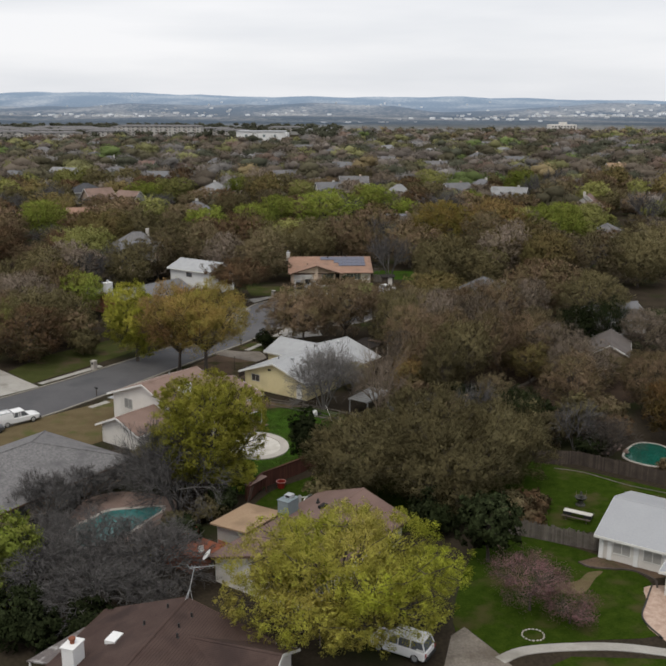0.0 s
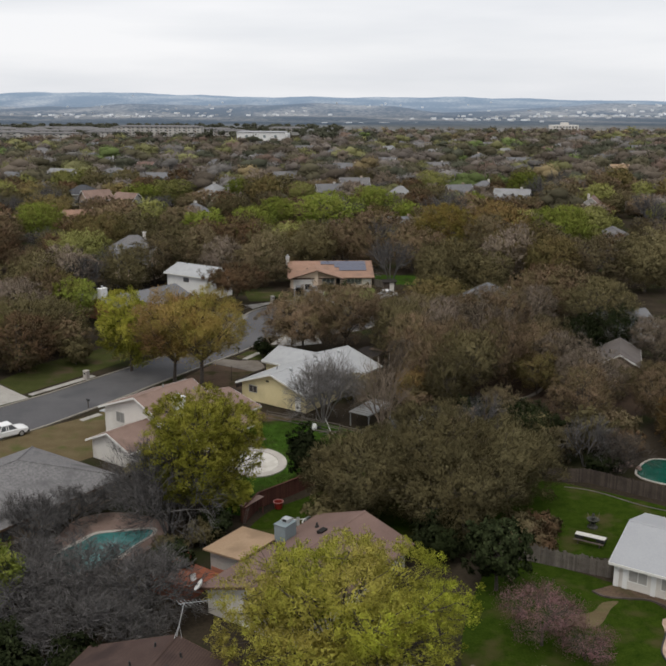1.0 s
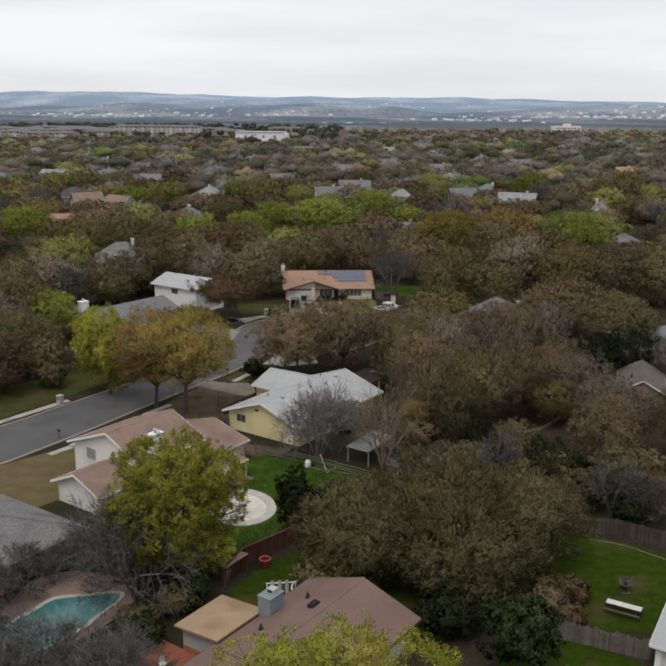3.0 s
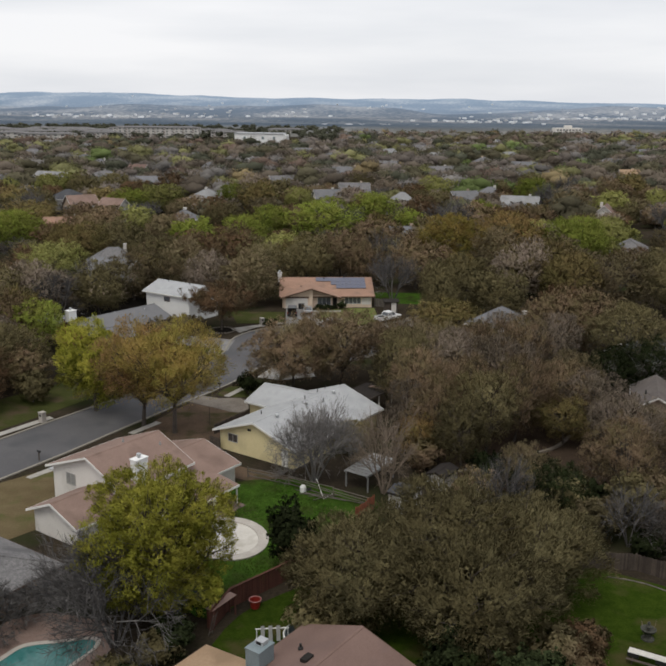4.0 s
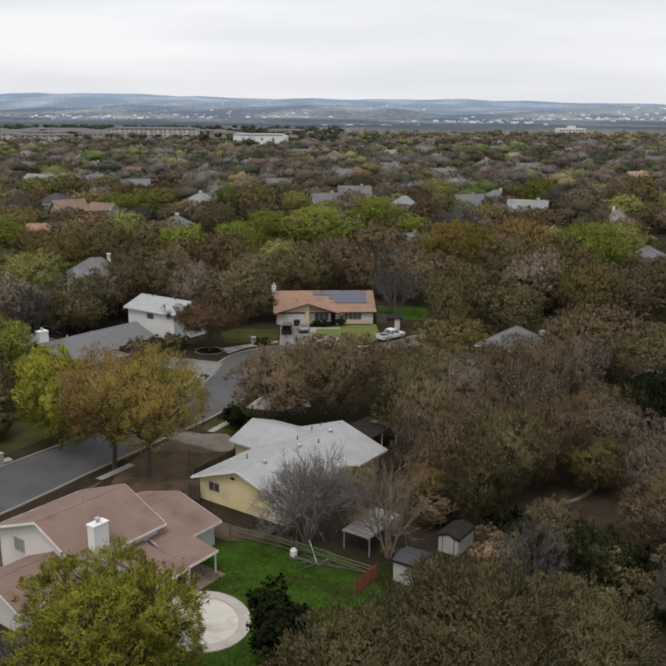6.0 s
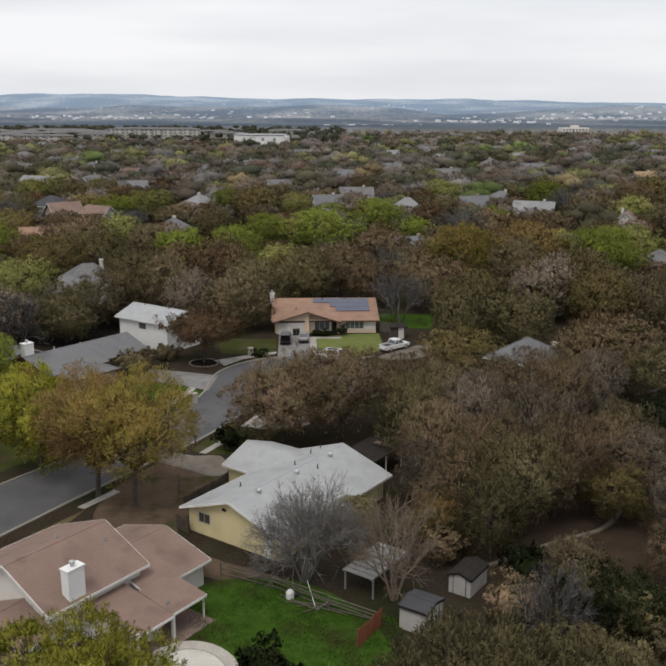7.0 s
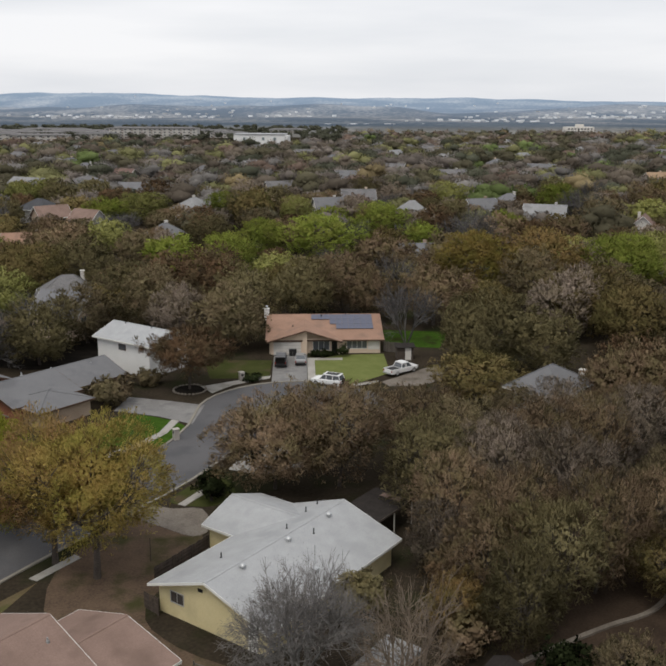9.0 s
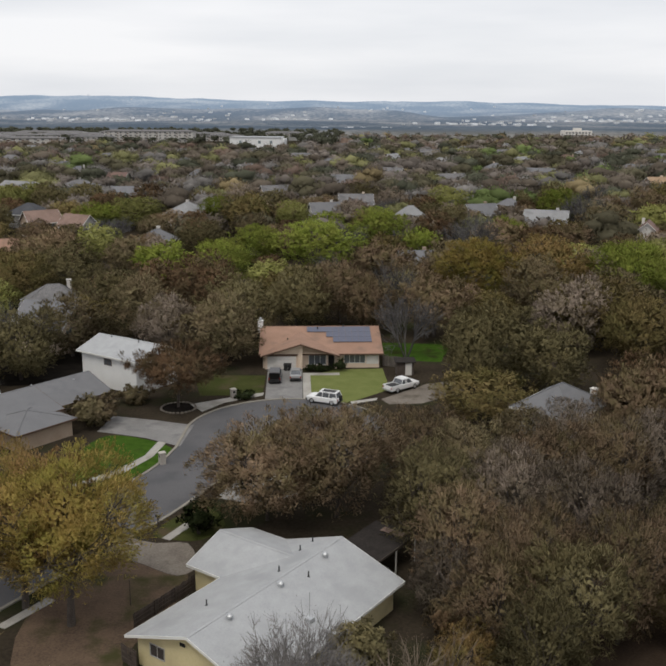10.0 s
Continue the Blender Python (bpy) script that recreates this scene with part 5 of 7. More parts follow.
leafy("redbud_tree", 32, 3.5, 4.7, 13000, 0.045, "pink", "low redbud tree hazed with dusky pink blossom", low=0.25, x=15.2, y=70.0, shell=0.35, loose=1.2, trunk=0.10, core=0, per=12, tuft=0.5, extra=4, bark="bark")
leafy("redbud_tree", 34, 2.2, 2.4, 5000, 0.045, "pink", "small low redbud with faded pink blossom", low=0.2, x=18.0, y=68.2, shell=0.35, loose=1.2, trunk=0.06, core=0, per=12, tuft=0.5, extra=4, bark="bark")
leafy("holly_bush", 33, 2.3, 6.4, 9000, 0.13, "dark", "dense upright dark evergreen beside the lawn", low=0.03, x=-3.6, y=101.2, lobes=9, tuft=0.35)
for sd, x, y, r, hh, st in ((41, -16.4, 88.6, 6.0, 9.4, 6), (42, -20.4, 76.4, 4.8, 5.0, 6), (43, -13.6, 93.6, 3.6, 6.2, 4), (44, -16.2, 74.6, 4.8, 5.2, 6), (45, -24.6, 73.0, 5.2, 5.0, 6), (46, -20.6, 69.8, 4.8, 4.6, 6), (47, -26.4, 77.8, 3.6, 4.2, 5), (49, -15.8, 69.8, 3.8, 4.0, 5), (50, -26.4, 90.4, 3.2, 3.4, 5), (54, -22.0, 93.8, 3.2, 3.4, 5), (55, -17.4, 93.6, 3.4, 5.4, 5), (56, -28.2, 86.0, 3.6, 5.0, 5)):
    bare("bare_tree", sd, r, hh, "darktwig", "darkbud", "leafless grey multi-stemmed tree beside the pool", x=x, y=y, stems=st, depth=6, forks=4, buds=120, fine=0.013, crook=0.55)
bare("bare_tree", 58, 3.4, 4.8, "bark", "darkbud", "low reddish-brown bare tree beside the green pool", x=31.4, y=103.6, stems=6, depth=5, forks=4, buds=2500, bud_size=0.06, fine=0.014, crook=0.55)
leafy("elm_tree", 57, 3.4, 8.6, 9000, 0.17, "gold", "small tree with golden-orange leaves beside the green pool", low=0.1, x=40.2, y=107.5, brush=0.8, slim=0.24)
leafy("green_tree", 48, 3.6, 8.0, 10000, 0.13, "green", "bushy tree in fresh bright green leaf", low=0.06, x=-29.4, y=73.0)
leafy("ash_tree", 51, 5.8, 13.6, 26000, 0.15, "gold", "tall street tree with golden-orange spring leaves", low=0.22, brush=0.9, slim=0.24, x=-24.0, y=137.4, shell=0.45, loose=0.8, core=0.6, spread=0.74, tuft=0.85, lump=0.36, lobes=18, bumpy=0.6, extra=3)
leafy("ash_tree", 52, 6.2, 15.2, 30000, 0.15, "goldolive", "tall street tree with golden-olive spring leaves", low=0.24, brush=0.9, slim=0.24, x=-19.6, y=134.8, shell=0.45, loose=0.8, core=0.6, spread=0.74, tuft=0.85, lump=0.36, lobes=18, bumpy=0.6, extra=3)
leafy("elm_tree", 53, 5.2, 11.8, 20000, 0.19, "elm", "street elm with fresh yellow-green leaves", low=0.10, x=-31.5, y=143.0, core=0.85, brush=0.8, slim=0.22)
for sd, x, y, r, hh in ((61, -5.6, 153.6, 6.4, 9.8), (62, 1.2, 154.4, 6.8, 11.2)):
    leafy("live_oak", sd, r, hh, 26000, 0.15, "brown", "spreading oak with brown-tinged winter foliage", low=0.20, x=x, y=y, shell=0.55, core=0.8, extra=3, brush=0.9, slim=0.26, lobes=16, tuft=0.75)
bare("bare_tree", 63, 5.0, 8.4, "greybark", "grey", "leafless silver-grey tree against the house wall", x=-1.9, y=120.0, stems=6, depth=6, buds=5000, bud_size=0.055, fine=0.013, crook=0.58)
bare("bare_tree", 64, 4.4, 9.6, "tanbark", "tanbud", "leafless grey tree with tan buds behind the yellow house", x=5.6, y=117.0, stems=4, depth=5, buds=5200, bud_size=0.05, fine=0.013, crook=0.55)
leafy("live_oak", 65, 6.4, 8.6, 15000, 0.2, "rust", "leaning oak with rust-brown foliage in a ringed bed", low=0.36, brush=0.85, slim=0.2, x=-20.0, y=188.0, shell=0.55, core=0.85)

# grove trees
KINDS = {}
for key, leaf, label, n in (("oak", "oak", "live oak with a dense olive-brown crown", 3), ("brown", "brown", "oak with brown-tinged winter foliage", 3), ("olive", "olive", "live oak with a yellowish olive crown", 2), ("moss", "moss", "live oak with a dark mossy green crown", 2), ("greybrown", "greybrown", "tree with thin grey-brown winter foliage", 2), ("rust", "rust", "oak with rust-brown foliage", 2), ("elm", "spring", "elm in yellow-green spring leaf", 2), ("amber", "amber", "oak flushed with amber-brown spring leaf", 2), ("goldelm", "goldolive", "elm with olive-gold spring leaves", 2), ("green", "green", "tree in fresh bright green leaf", 2), ("dark", "dark", "dark green evergreen shrub tree", 2)):
    KINDS[key] = [(leaf, label, i) for i in range(n)]
# stands of trees: kind, x, y, height, crown radius
BACK_WOOD = [
    ("goldelm", 29.6, 255.4, 13, 7.9), ("amber", 45.1, 259, 13, 9.1), ("green", 61.8, 253.6, 13, 8.6), ("oak", -5.7, 233.1, 12, 5.7),
    ("brown", 2, 238, 12, 6.3), ("bare", 12.3, 239.5, 11, 5.6), ("bare", 12.6, 213.3, 10, 5.1), ("brown", 7.2, 230.4, 11, 4.5),
    ("olive", 45.5, 220.4, 13, 8.1), ("olive", 48, 204.6, 12, 6), ("brown", 39.5, 216.4, 13, 5.7), ("oak", 40.2, 244.1, 12, 6.7),
    ("moss", 50.8, 228.7, 12, 8.2), ("moss", 55.9, 206.1, 12, 7.8), ("oak", 67.1, 203.1, 11, 6.4),
]
FAR_STAND = [
    ("green", -3.3, 293.4, 12, 10.4), ("elm", -64.1, 367.2, 11, 8.5), ("green", -23.6, 268.6, 11, 6.1), ("green", -18.4, 294.1, 11, 6.3),
    ("elm", -12.2, 366.3, 10, 6.2), ("elm", 44.2, 414.1, 11, 7.7), ("green", 14.3, 336.9, 11, 7.5), ("green", -37.3, 376.2, 10, 5.7),
    ("oak", 11.6, 433.9, 10, 6.8), ("oak", -33, 301.9, 11, 7.1), ("oak", -56.5, 264.3, 11, 7.6), ("oak", -96.1, 319, 10, 8.5),
    ("green", -86.8, 276.6, 11, 6.7),
]
WEST_WOOD = [
    ("oak", -15.4, 224.2, 12, 6.2), ("brown", -23.7, 242.1, 12, 7.3), ("oak", -31.2, 223.8, 12, 6.3), ("brown", -41.9, 237.9, 11, 6.1),
    ("oak", -60.3, 246, 12, 6.5), ("brown", -24.7, 210.8, 11, 5), ("oak", -16.5, 209.4, 12, 6.3), ("elm", -60.6, 223.9, 11, 7.1),
    ("oak", -59.8, 244.1, 11, 7.8), ("bare", -48.2, 207.7, 9, 6.3), ("oak", -41.1, 213.3, 11, 6.6), ("oak", -31.9, 225.3, 11, 7.4),
    ("oak", -15, 206.5, 11, 4.2), ("oak", -45, 200, 11, 5.5),
]
UPPER_GROVE = [
    ("oak", 24.7, 198.1, 12, 6.8), ("oak", 20.7, 195.6, 11, 4.5), ("oak", 31, 193.7, 10, 5.4), ("oak", 19.8, 181.3, 8, 5.9),
    ("brown", 35.4, 171.2, 11, 4.3), ("brown", 26.9, 153.5, 11, 4.2), ("brown", 32.2, 156.1, 11, 4), ("moss", 23.2, 170.6, 6.5, 3.6), ("oak", 10, 162.6, 8.5, 5.4),
    ("brown", 14.7, 155.8, 9.5, 5), ("brown", 21.3, 152.2, 11, 5.3), ("brown", 9.6, 146.4, 11, 4.5), ("brown", 40.7, 173.7, 11, 7),
    ("oak", 44.9, 161.5, 11, 6.2), ("rust", 38.8, 177.1, 11, 5), ("oak", 40.6, 174, 12, 6.6), ("brown", 46.1, 164.8, 12, 7.1),
    ("oak", 26.4, 163.4, 9, 4.6),
]
EDGE_GROVE = [
    ("dark", 38.6, 149.6, 8, 4.2), ("dark", 44.5, 152.5, 8.5, 4.4), ("moss", 38.2, 131.0, 5.0, 3.4), ("brown", 47.0, 131.0, 5, 3.2), ("moss", 45.2, 134.6, 4.2, 2.4), ("greybrown", 50.0, 147.0, 8, 4),
    ("olive", 28.2, 131.6, 6.5, 3.6), ("oak", 32.4, 135.4, 8.5, 4.0), ("moss", 31.4, 142.0, 9, 4.4), ("amber", 9.8, 126.2, 5.6, 2.4),
]
MID_GROVE = [
    ("oak", 16.1, 145.5, 11, 4.5), ("oak", 22.4, 141.7, 11, 4.8), ("oak", 11.6, 139.5, 10, 4), ("brown", 15.9, 134.1, 11, 4.1),
    ("oak", 22.4, 132.7, 11, 4.1), ("brown", 9.4, 140.4, 8, 3.0), ("oak", 18.3, 128.7, 10, 4.1), ("brown", 12.8, 130.6, 9, 3.5),
    ("rust", 9.6, 129.6, 7.5, 2.6), ("brown", 14.7, 124.2, 9, 3.2), ("oak", 35.9, 128.8, 10, 4.8),
    ("oak", 30.5, 116.2, 9, 4), ("moss", 20.5, 116.3, 6, 2.9), ("dark", 23.1, 111.5, 6, 2.7), ("bare", 16.7, 110, 7, 3.1),
    ("bare", 27.9, 105.4, 6, 3.2), ("oak", 41, 119.7, 8, 3.8), ("moss", 27.6, 108.2, 6, 3.6),
    ("rust", 31.3, 104.4, 4, 3.4), ("oak", 38.1, 119.1, 7, 4.4), ("oak", 40.6, 114.8, 6, 2.3), ("brown", 33.6, 124.6, 9, 4.2),
    ("oak", 29.4, 137.4, 9, 4.4), ("brown", 10.0, 135.4, 7, 3.0),
]
STREET_SIDE = [
    ("brown", -56.6, 197.6, 11, 6.6), ("oak", -51.6, 173.9, 11, 5.4), ("green", -47.9, 170.5, 9, 4.6), ("brown", -54.9, 160.9, 11, 6.7),
    ("oak", -46.4, 157, 8, 5), ("rust", -48.4, 142.7, 9, 5.6), ("elm", -53.9, 149, 9, 4.4), ("oak", -50, 151, 10, 5.5),
    ("brown", -58, 152, 11, 6), ("oak", -66, 158, 11, 6), ("brown", -53, 170, 11, 6), ("oak", -62, 172, 11, 6),
    ("bare", -52, 196, 9, 5.5), ("oak", -60, 188, 11, 6), ("rust", -64, 143, 9, 5), ("oak", -70, 146, 10, 5.5),
    ("oak", -58, 140, 8, 4),
]
GROVE = BACK_WOOD + FAR_STAND + WEST_WOOD + UPPER_GROVE + EDGE_GROVE + MID_GROVE + STREET_SIDE
MADE = {}
NAME = {"oak": "live_oak", "brown": "oak_tree", "rust": "oak_tree", "elm": "elm_tree", "green": "green_tree", "dark": "evergreen", "bare": "bare_tree", "amber": "oak_tree", "goldelm": "elm_tree", "olive": "live_oak", "moss": "live_oak", "greybrown": "oak_tree"}


def grove_tree(kind, x, y, hh, r, rng, fine=0):
    """One of a few builds of its kind, scaled to its place."""
    if y < 168 and x > 6 and kind in ("oak", "brown"):
        kind = str(rng.choice(["brown", "greybrown", "oak", "moss"], p=[0.44, 0.30, 0.16, 0.10]))
    elif kind == "oak":
        kind = str(rng.choice(["oak", "oak", "olive", "moss"]))
    elif kind == "brown":
        kind = str(rng.choice(["brown", "brown", "greybrown", "rust", "oak"], p=[0.36, 0.14, 0.32, 0.06, 0.12]))
    i = int(rng.integers(0, 2 if kind not in ("oak", "brown") else 3))
    key = (kind, i, fine)
    sx, sz = r / 6.0, hh / 11.0
    if key not in MADE:
        sd = 100 + len(MADE)
        if kind == "bare":
            MADE[key] = bare("bare_tree", sd, 6.0, 11.0, "darktwig", "grey", "leafless grey tree in the grove", stems=5, depth=5, buds=0, fine=0.02)
        else:
            leaf, label, _ = KINDS[kind][i % len(KINDS[kind])]
            n, s, per = ((3400, 0.32, 10), (8000, 0.20, 18), (13500, 0.19, 28))[fine]
            MADE[key] = leafy(NAME[kind], sd, 6.0, 11.0, n, s, leaf, label, low=0.03, lobes=(9, 12, 18)[fine], shell=0.7, per=per, tuft=(0.8, 0.75, 0.7)[fine], ragged=0.08, bumpy=0.6, extra=1 if fine == 2 else 0, lump=(0.46, 0.43, 0.36)[fine], spread=(0.56, 0.6, 0.66)[fine], brush=(0.8, 0.85, 0.92)[fine], slim=(0.42, 0.36, 0.19)[fine], speckle=(0.07, 0.08, 0.16)[fine])
        MADE[key].matrix_world = pose(x, y, 0, 0, 0, rng.uniform(0, 360)) @ Matrix.Diagonal((sx, sx, sz, 1))
        tagged(MADE[key], group="trees of the neighbourhood")
        return
    src = MADE[key]
    t = copy_thing(src, Matrix.Identity(4))
    t.matrix_world = pose(x, y, 0, 0, 0, rng.uniform(0, 360)) @ Matrix.Diagonal((sx, sx, sz, 1))


# houses among the trees farther off
NEAR_ROOFS = [(-131, 460, 8.6, "silver"), (-109, 468, 9.2, "grey"), (-82, 438, 5.5, "dusk"), (-99, 373, 6.0, "dark"), (-89, 352, 5.0, "salmon"), (-75, 342, 4.6, "salmon"), (-81, 303, 5.5, "orange"), (-48, 378, 6.2, "silver"), (-48, 323, 4.4, "slate"), (-23, 446, 5.5, "grey"), (-2, 380, 5.0, "slate"), (9, 411, 6.0, "grey"), (26, 371, 4.4, "silver"), (50, 378, 5.0, "slate"), (63, 396, 5.0, "dusk"), (68, 360, 6.4, "silver"), (91, 333, 4.6, "rose"), (20, 287, 5.6, "slate"), (-46, 219, 4.6, "dusk"), (-50, 234, 5.5, "grey"), (78, 265, 5.5, "grey"), (-150, 440, 8.0, "slate")]
MID_ROOFS = [(-133, 558, 5.5, "slate"), (-102, 514, 5.0, "rose"), (8, 508, 8.0, "slate"), (57, 517, 7.0, "grey"), (152, 502, 5.0, "tan"), (-67, 537, 5.5, "slate"), (93, 602, 8.0, "slate"), (122, 670, 8.0, "silver"), (68, 655, 6.0, "silver"), (-1, 640, 7.0, "slate"), (-205, 664, 8.0, "grey"), (158, 699, 7.5, "rose"), (-48, 585, 7.0, "grey"), (170, 600, 7.0, "grey"), (-153, 600, 8.0, "slate"), (30, 560, 7.0, "grey"), (110, 560, 7.0, "slate"), (-90, 640, 8.0, "slate"), (40, 700, 8.0, "silver"), (-20, 705, 8.0, "grey"), (205, 640, 7.0, "grey"), (-150, 690, 8.0, "grey")]
FAR_ROOFS = [(105, 823, 8.5, "silver"), (250, 788, 7.5, "slate"), (54, 780, 9.0, "slate"), (72, 765, 7.0, "grey"), (36, 820, 8.0, "slate"), (130, 770, 8.0, "grey"), (185, 760, 8.0, "silver"), (90, 870, 9.0, "grey"), (150, 880, 8.5, "slate"), (210, 860, 8.5, "grey"), (-190, 750, 8.0, "slate"), (-110, 760, 8.0, "grey"), (-60, 770, 8.0, "slate"), (-235, 800, 8.5, "silver"), (10, 870, 8.5, "grey"), (230, 720, 8.0, "slate"), (270, 900, 9.0, "slate")]
FAR_HOUSES = NEAR_ROOFS + MID_ROOFS + FAR_ROOFS
ROOF_WORD = {"orange": "terracotta", "slate": "plain grey", "grey": "mottled grey", "rose": "brown", "dusk": "dark grey", "silver": "pale silver-grey", "dark": "charcoal", "salmon": "faded pink", "tan": "tan"}
frng = np.random.default_rng(9)
for x, y, a, rf in FAR_HOUSES:
    turn = {"orange": 12.0, "salmon": 38.0 if x < -80 else -30.0}.get(rf) if rf in ("orange", "salmon") else float(frng.choice([18, -24, 8, 64]) + frng.uniform(-8, 8))
    h = thing("house", pose(x, y, 0, 0, 0, turn), f"distant house with a {ROOF_WORD[rf]} roof among trees", "house", "houses among the trees")
    b = min(a * 0.8, frng.uniform(4.6, 6.0))
    wall = M[str(frng.choice(["white", "tanwall", "cream", "greywall"]))]
    eave, top = (3.4, 6.0) if 250 < y < 330 else (4.6, 7.7)
    if frng.uniform() < 0.55 and rf not in ("orange", "salmon"):
        hip(h, -a, a, -b, b, eave, top, wall, R[rf], M["trim"])
    else:
        gable(h, -a, a, -b, b, eave, 0, top, wall, R[rf], M["trim"])
    for k in (-0.5, 0.4):
        window(h, (a * k, -b, eave - 1.3), 1.6, 1.3, "y-", M["trim"])
        window(h, (a, b * k, eave - 1.3), 1.4, 1.3, "x+", M["trim"])
        window(h, (-a, b * k, eave - 1.3), 1.4, 1.3, "x-", M["trim"])
    if frng.uniform() < 0.6:
        chimney(h, a * 0.5, b * 0.4, eave, top + 0.5, 0.8, 0.8, wall, flue=False)


def clear_of(x, y, r):
    """Whether a tree may stand there: off the houses among the trees."""
    return all((x - hx) ** 2 + (y - hy) ** 2 > (ha * 0.8 + r * 0.7) ** 2 for hx, hy, ha, _ in FAR_HOUSES)


def garden_height(x, y, r, hh):
    """Low garden trees grow on the street side of the houses and of the old specimen trees, the tall ones behind."""
    for hx, hy, ha, z in GARDENS:
        d = hy - y
        if 0 < d < 0.2 * hy and abs(x - hx * y / hy) < ha * 0.55 + r * 0.4:
            hh = min(hh, z + d * 0.095)
    return hh


GARDENS = [(hx, hy, ha, 5.4) for hx, hy, ha, _ in FAR_HOUSES] + [(x, y, r, 0.4 * hh) for _, x, y, hh, r in FAR_STAND + BACK_WOOD[:4]]
# grove trees in their places
rng = np.random.default_rng(5)
stood = []
for kind, x, y, hh, r in GROVE:
    if any((x - a) ** 2 + (y - b) ** 2 < 3.6**2 for a, b in stood):
        continue
    if y > 200 and not clear_of(x, y, r * 0.4):
        continue
    stood.append((x, y))
    grove_tree(kind, x, y, hh, r * 1.12, rng, 2 if y < 165 else 1)

# nearer woodland tree by tree, the rest as one mass
wood = np.random.default_rng(77)
taken = [(x, y, r) for _, x, y, _, r in GROVE]
count = 0
SHARE = ["oak"] * 9 + ["brown"] * 8 + ["rust"] * 2 + ["elm"] * 2 + ["green"] * 1 + ["bare"] * 3
for _ in range(6000):
    y = wood.uniform(214, 420)
    x = wood.uniform(-1, 1) * (0.38 * (y - 3) + 14)
    r = wood.uniform(4.8, 8.6)
    if -14 < x < 22 and y < 226 or not clear_of(x, y, r):
        continue
    if any((x - a) ** 2 + (y - b) ** 2 < (0.72 * (r + c)) ** 2 for a, b, c in taken):
        continue
    hh = garden_height(x, y, r, min(12.5, r * wood.uniform(1.3, 1.7)))
    if hh < 3.2:
        continue
    r = min(r, hh * 0.8)
    taken.append((x, y, r))
    kind = SHARE[int(wood.integers(0, len(SHARE)))]
    grove_tree(kind, x, y, hh, r, wood, 1 if y < 250 else 0)
    count += 1
    if count >= 205:
        break

TINTS = np.array([(0.124, 0.113, 0.074), (0.158, 0.132, 0.105), (0.198, 0.172, 0.151), (0.088, 0.091, 0.065), (0.214, 0.210, 0.101), (0.202, 0.190, 0.179), (0.142, 0.181, 0.069), (0.234, 0.187, 0.105), (0.179, 0.132, 0.107)])
ODDS = np.array([0.21, 0.19, 0.14, 0.18, 0.08, 0.08, 0.03, 0.03, 0.06])
V, F, N, C, MV, MF, MC, base, mbase = [], [], [], [], [], [], [], 0, 0
far_taken = {}
for _ in range(30000):
    y = 330 + 1150 * wood.uniform() ** 1.25
    x = wood.uniform(-1, 1) * (0.385 * y + 20)
    r = wood.uniform(6.4, 12.4)
    if not clear_of(x, y, r) or y < 420 and any((x - a) ** 2 + (y - b) ** 2 < (0.72 * (r + c)) ** 2 for a, b, c in taken):
        continue
    open_land = x < 10 and y > 830 or -130 < x < -20 and y > 800
    if (y < 1030 or wood.uniform() > 0.10) if open_land else wood.uniform() < (y - 940) / 160:
        continue
    r = min(r, 7.0) if open_land else r
    cell = (int(x // 15), int(y // 15))
    if any((x - a) ** 2 + (y - b) ** 2 < (0.70 * (r + c)) ** 2 for i in (-1, 0, 1) for j in (-1, 0, 1) for a, b, c in far_taken.get((cell[0] + i, cell[1] + j), ())):
        continue
    far_taken.setdefault(cell, []).append((x, y, r))
    tier = 0 if y < 640 else 1 if y < 900 else 2
    hh = garden_height(x, y, r, min(6.0 if open_land else 12.0, r * wood.uniform(1.0, 1.35)))
    if hh < 2.6:
        continue
    r = min(r, hh)
    lb = lobes_of(wood, r, r, hh * 0.02, hh, (8, 6, 4)[tier], 0.5, 0.52)
    tint = np.array([*(TINTS[3 if open_land else wood.choice(len(TINTS), p=ODDS)] * wood.uniform(0.8, 1.35)), 1.0])
    pos, out = crown_points(wood, lb, (540, 210, 80)[tier], 0.82, 0.06)
    v, f, fn = leaf_quads(wood, pos, out, (0.62, 0.90, 1.22)[tier], 0.6, 0.38, 0.45, 3, 0.16)
    N.append(fn)
    mv, mf = masses(wood, lb, 0.74, 1, 0.08)
    V.append(v + np.array([x, y, 0])), F.append(f + base), MV.append(mv + np.array([x, y, 0])), MF.append(mf + mbase)
    base, mbase = base + len(v), mbase + len(mv)
    C.append(np.repeat(tint[None], len(v), 0)), MC.append(np.repeat(tint[None], len(mv), 0))
me = raw_mesh("far_woods", np.concatenate(V), np.concatenate(F), LEAF["far"], [(np.concatenate(MV), np.concatenate(MF))], np.concatenate(N))
at = me.attributes.new("tint", "FLOAT_COLOR", "POINT")
at.data.foreach_set("color", np.concatenate(C + MC).astype(np.float32).ravel())
tagged(new("far_woods", me), "unbroken far canopy of brown, olive and grey trees", "woods", kind="stuff")
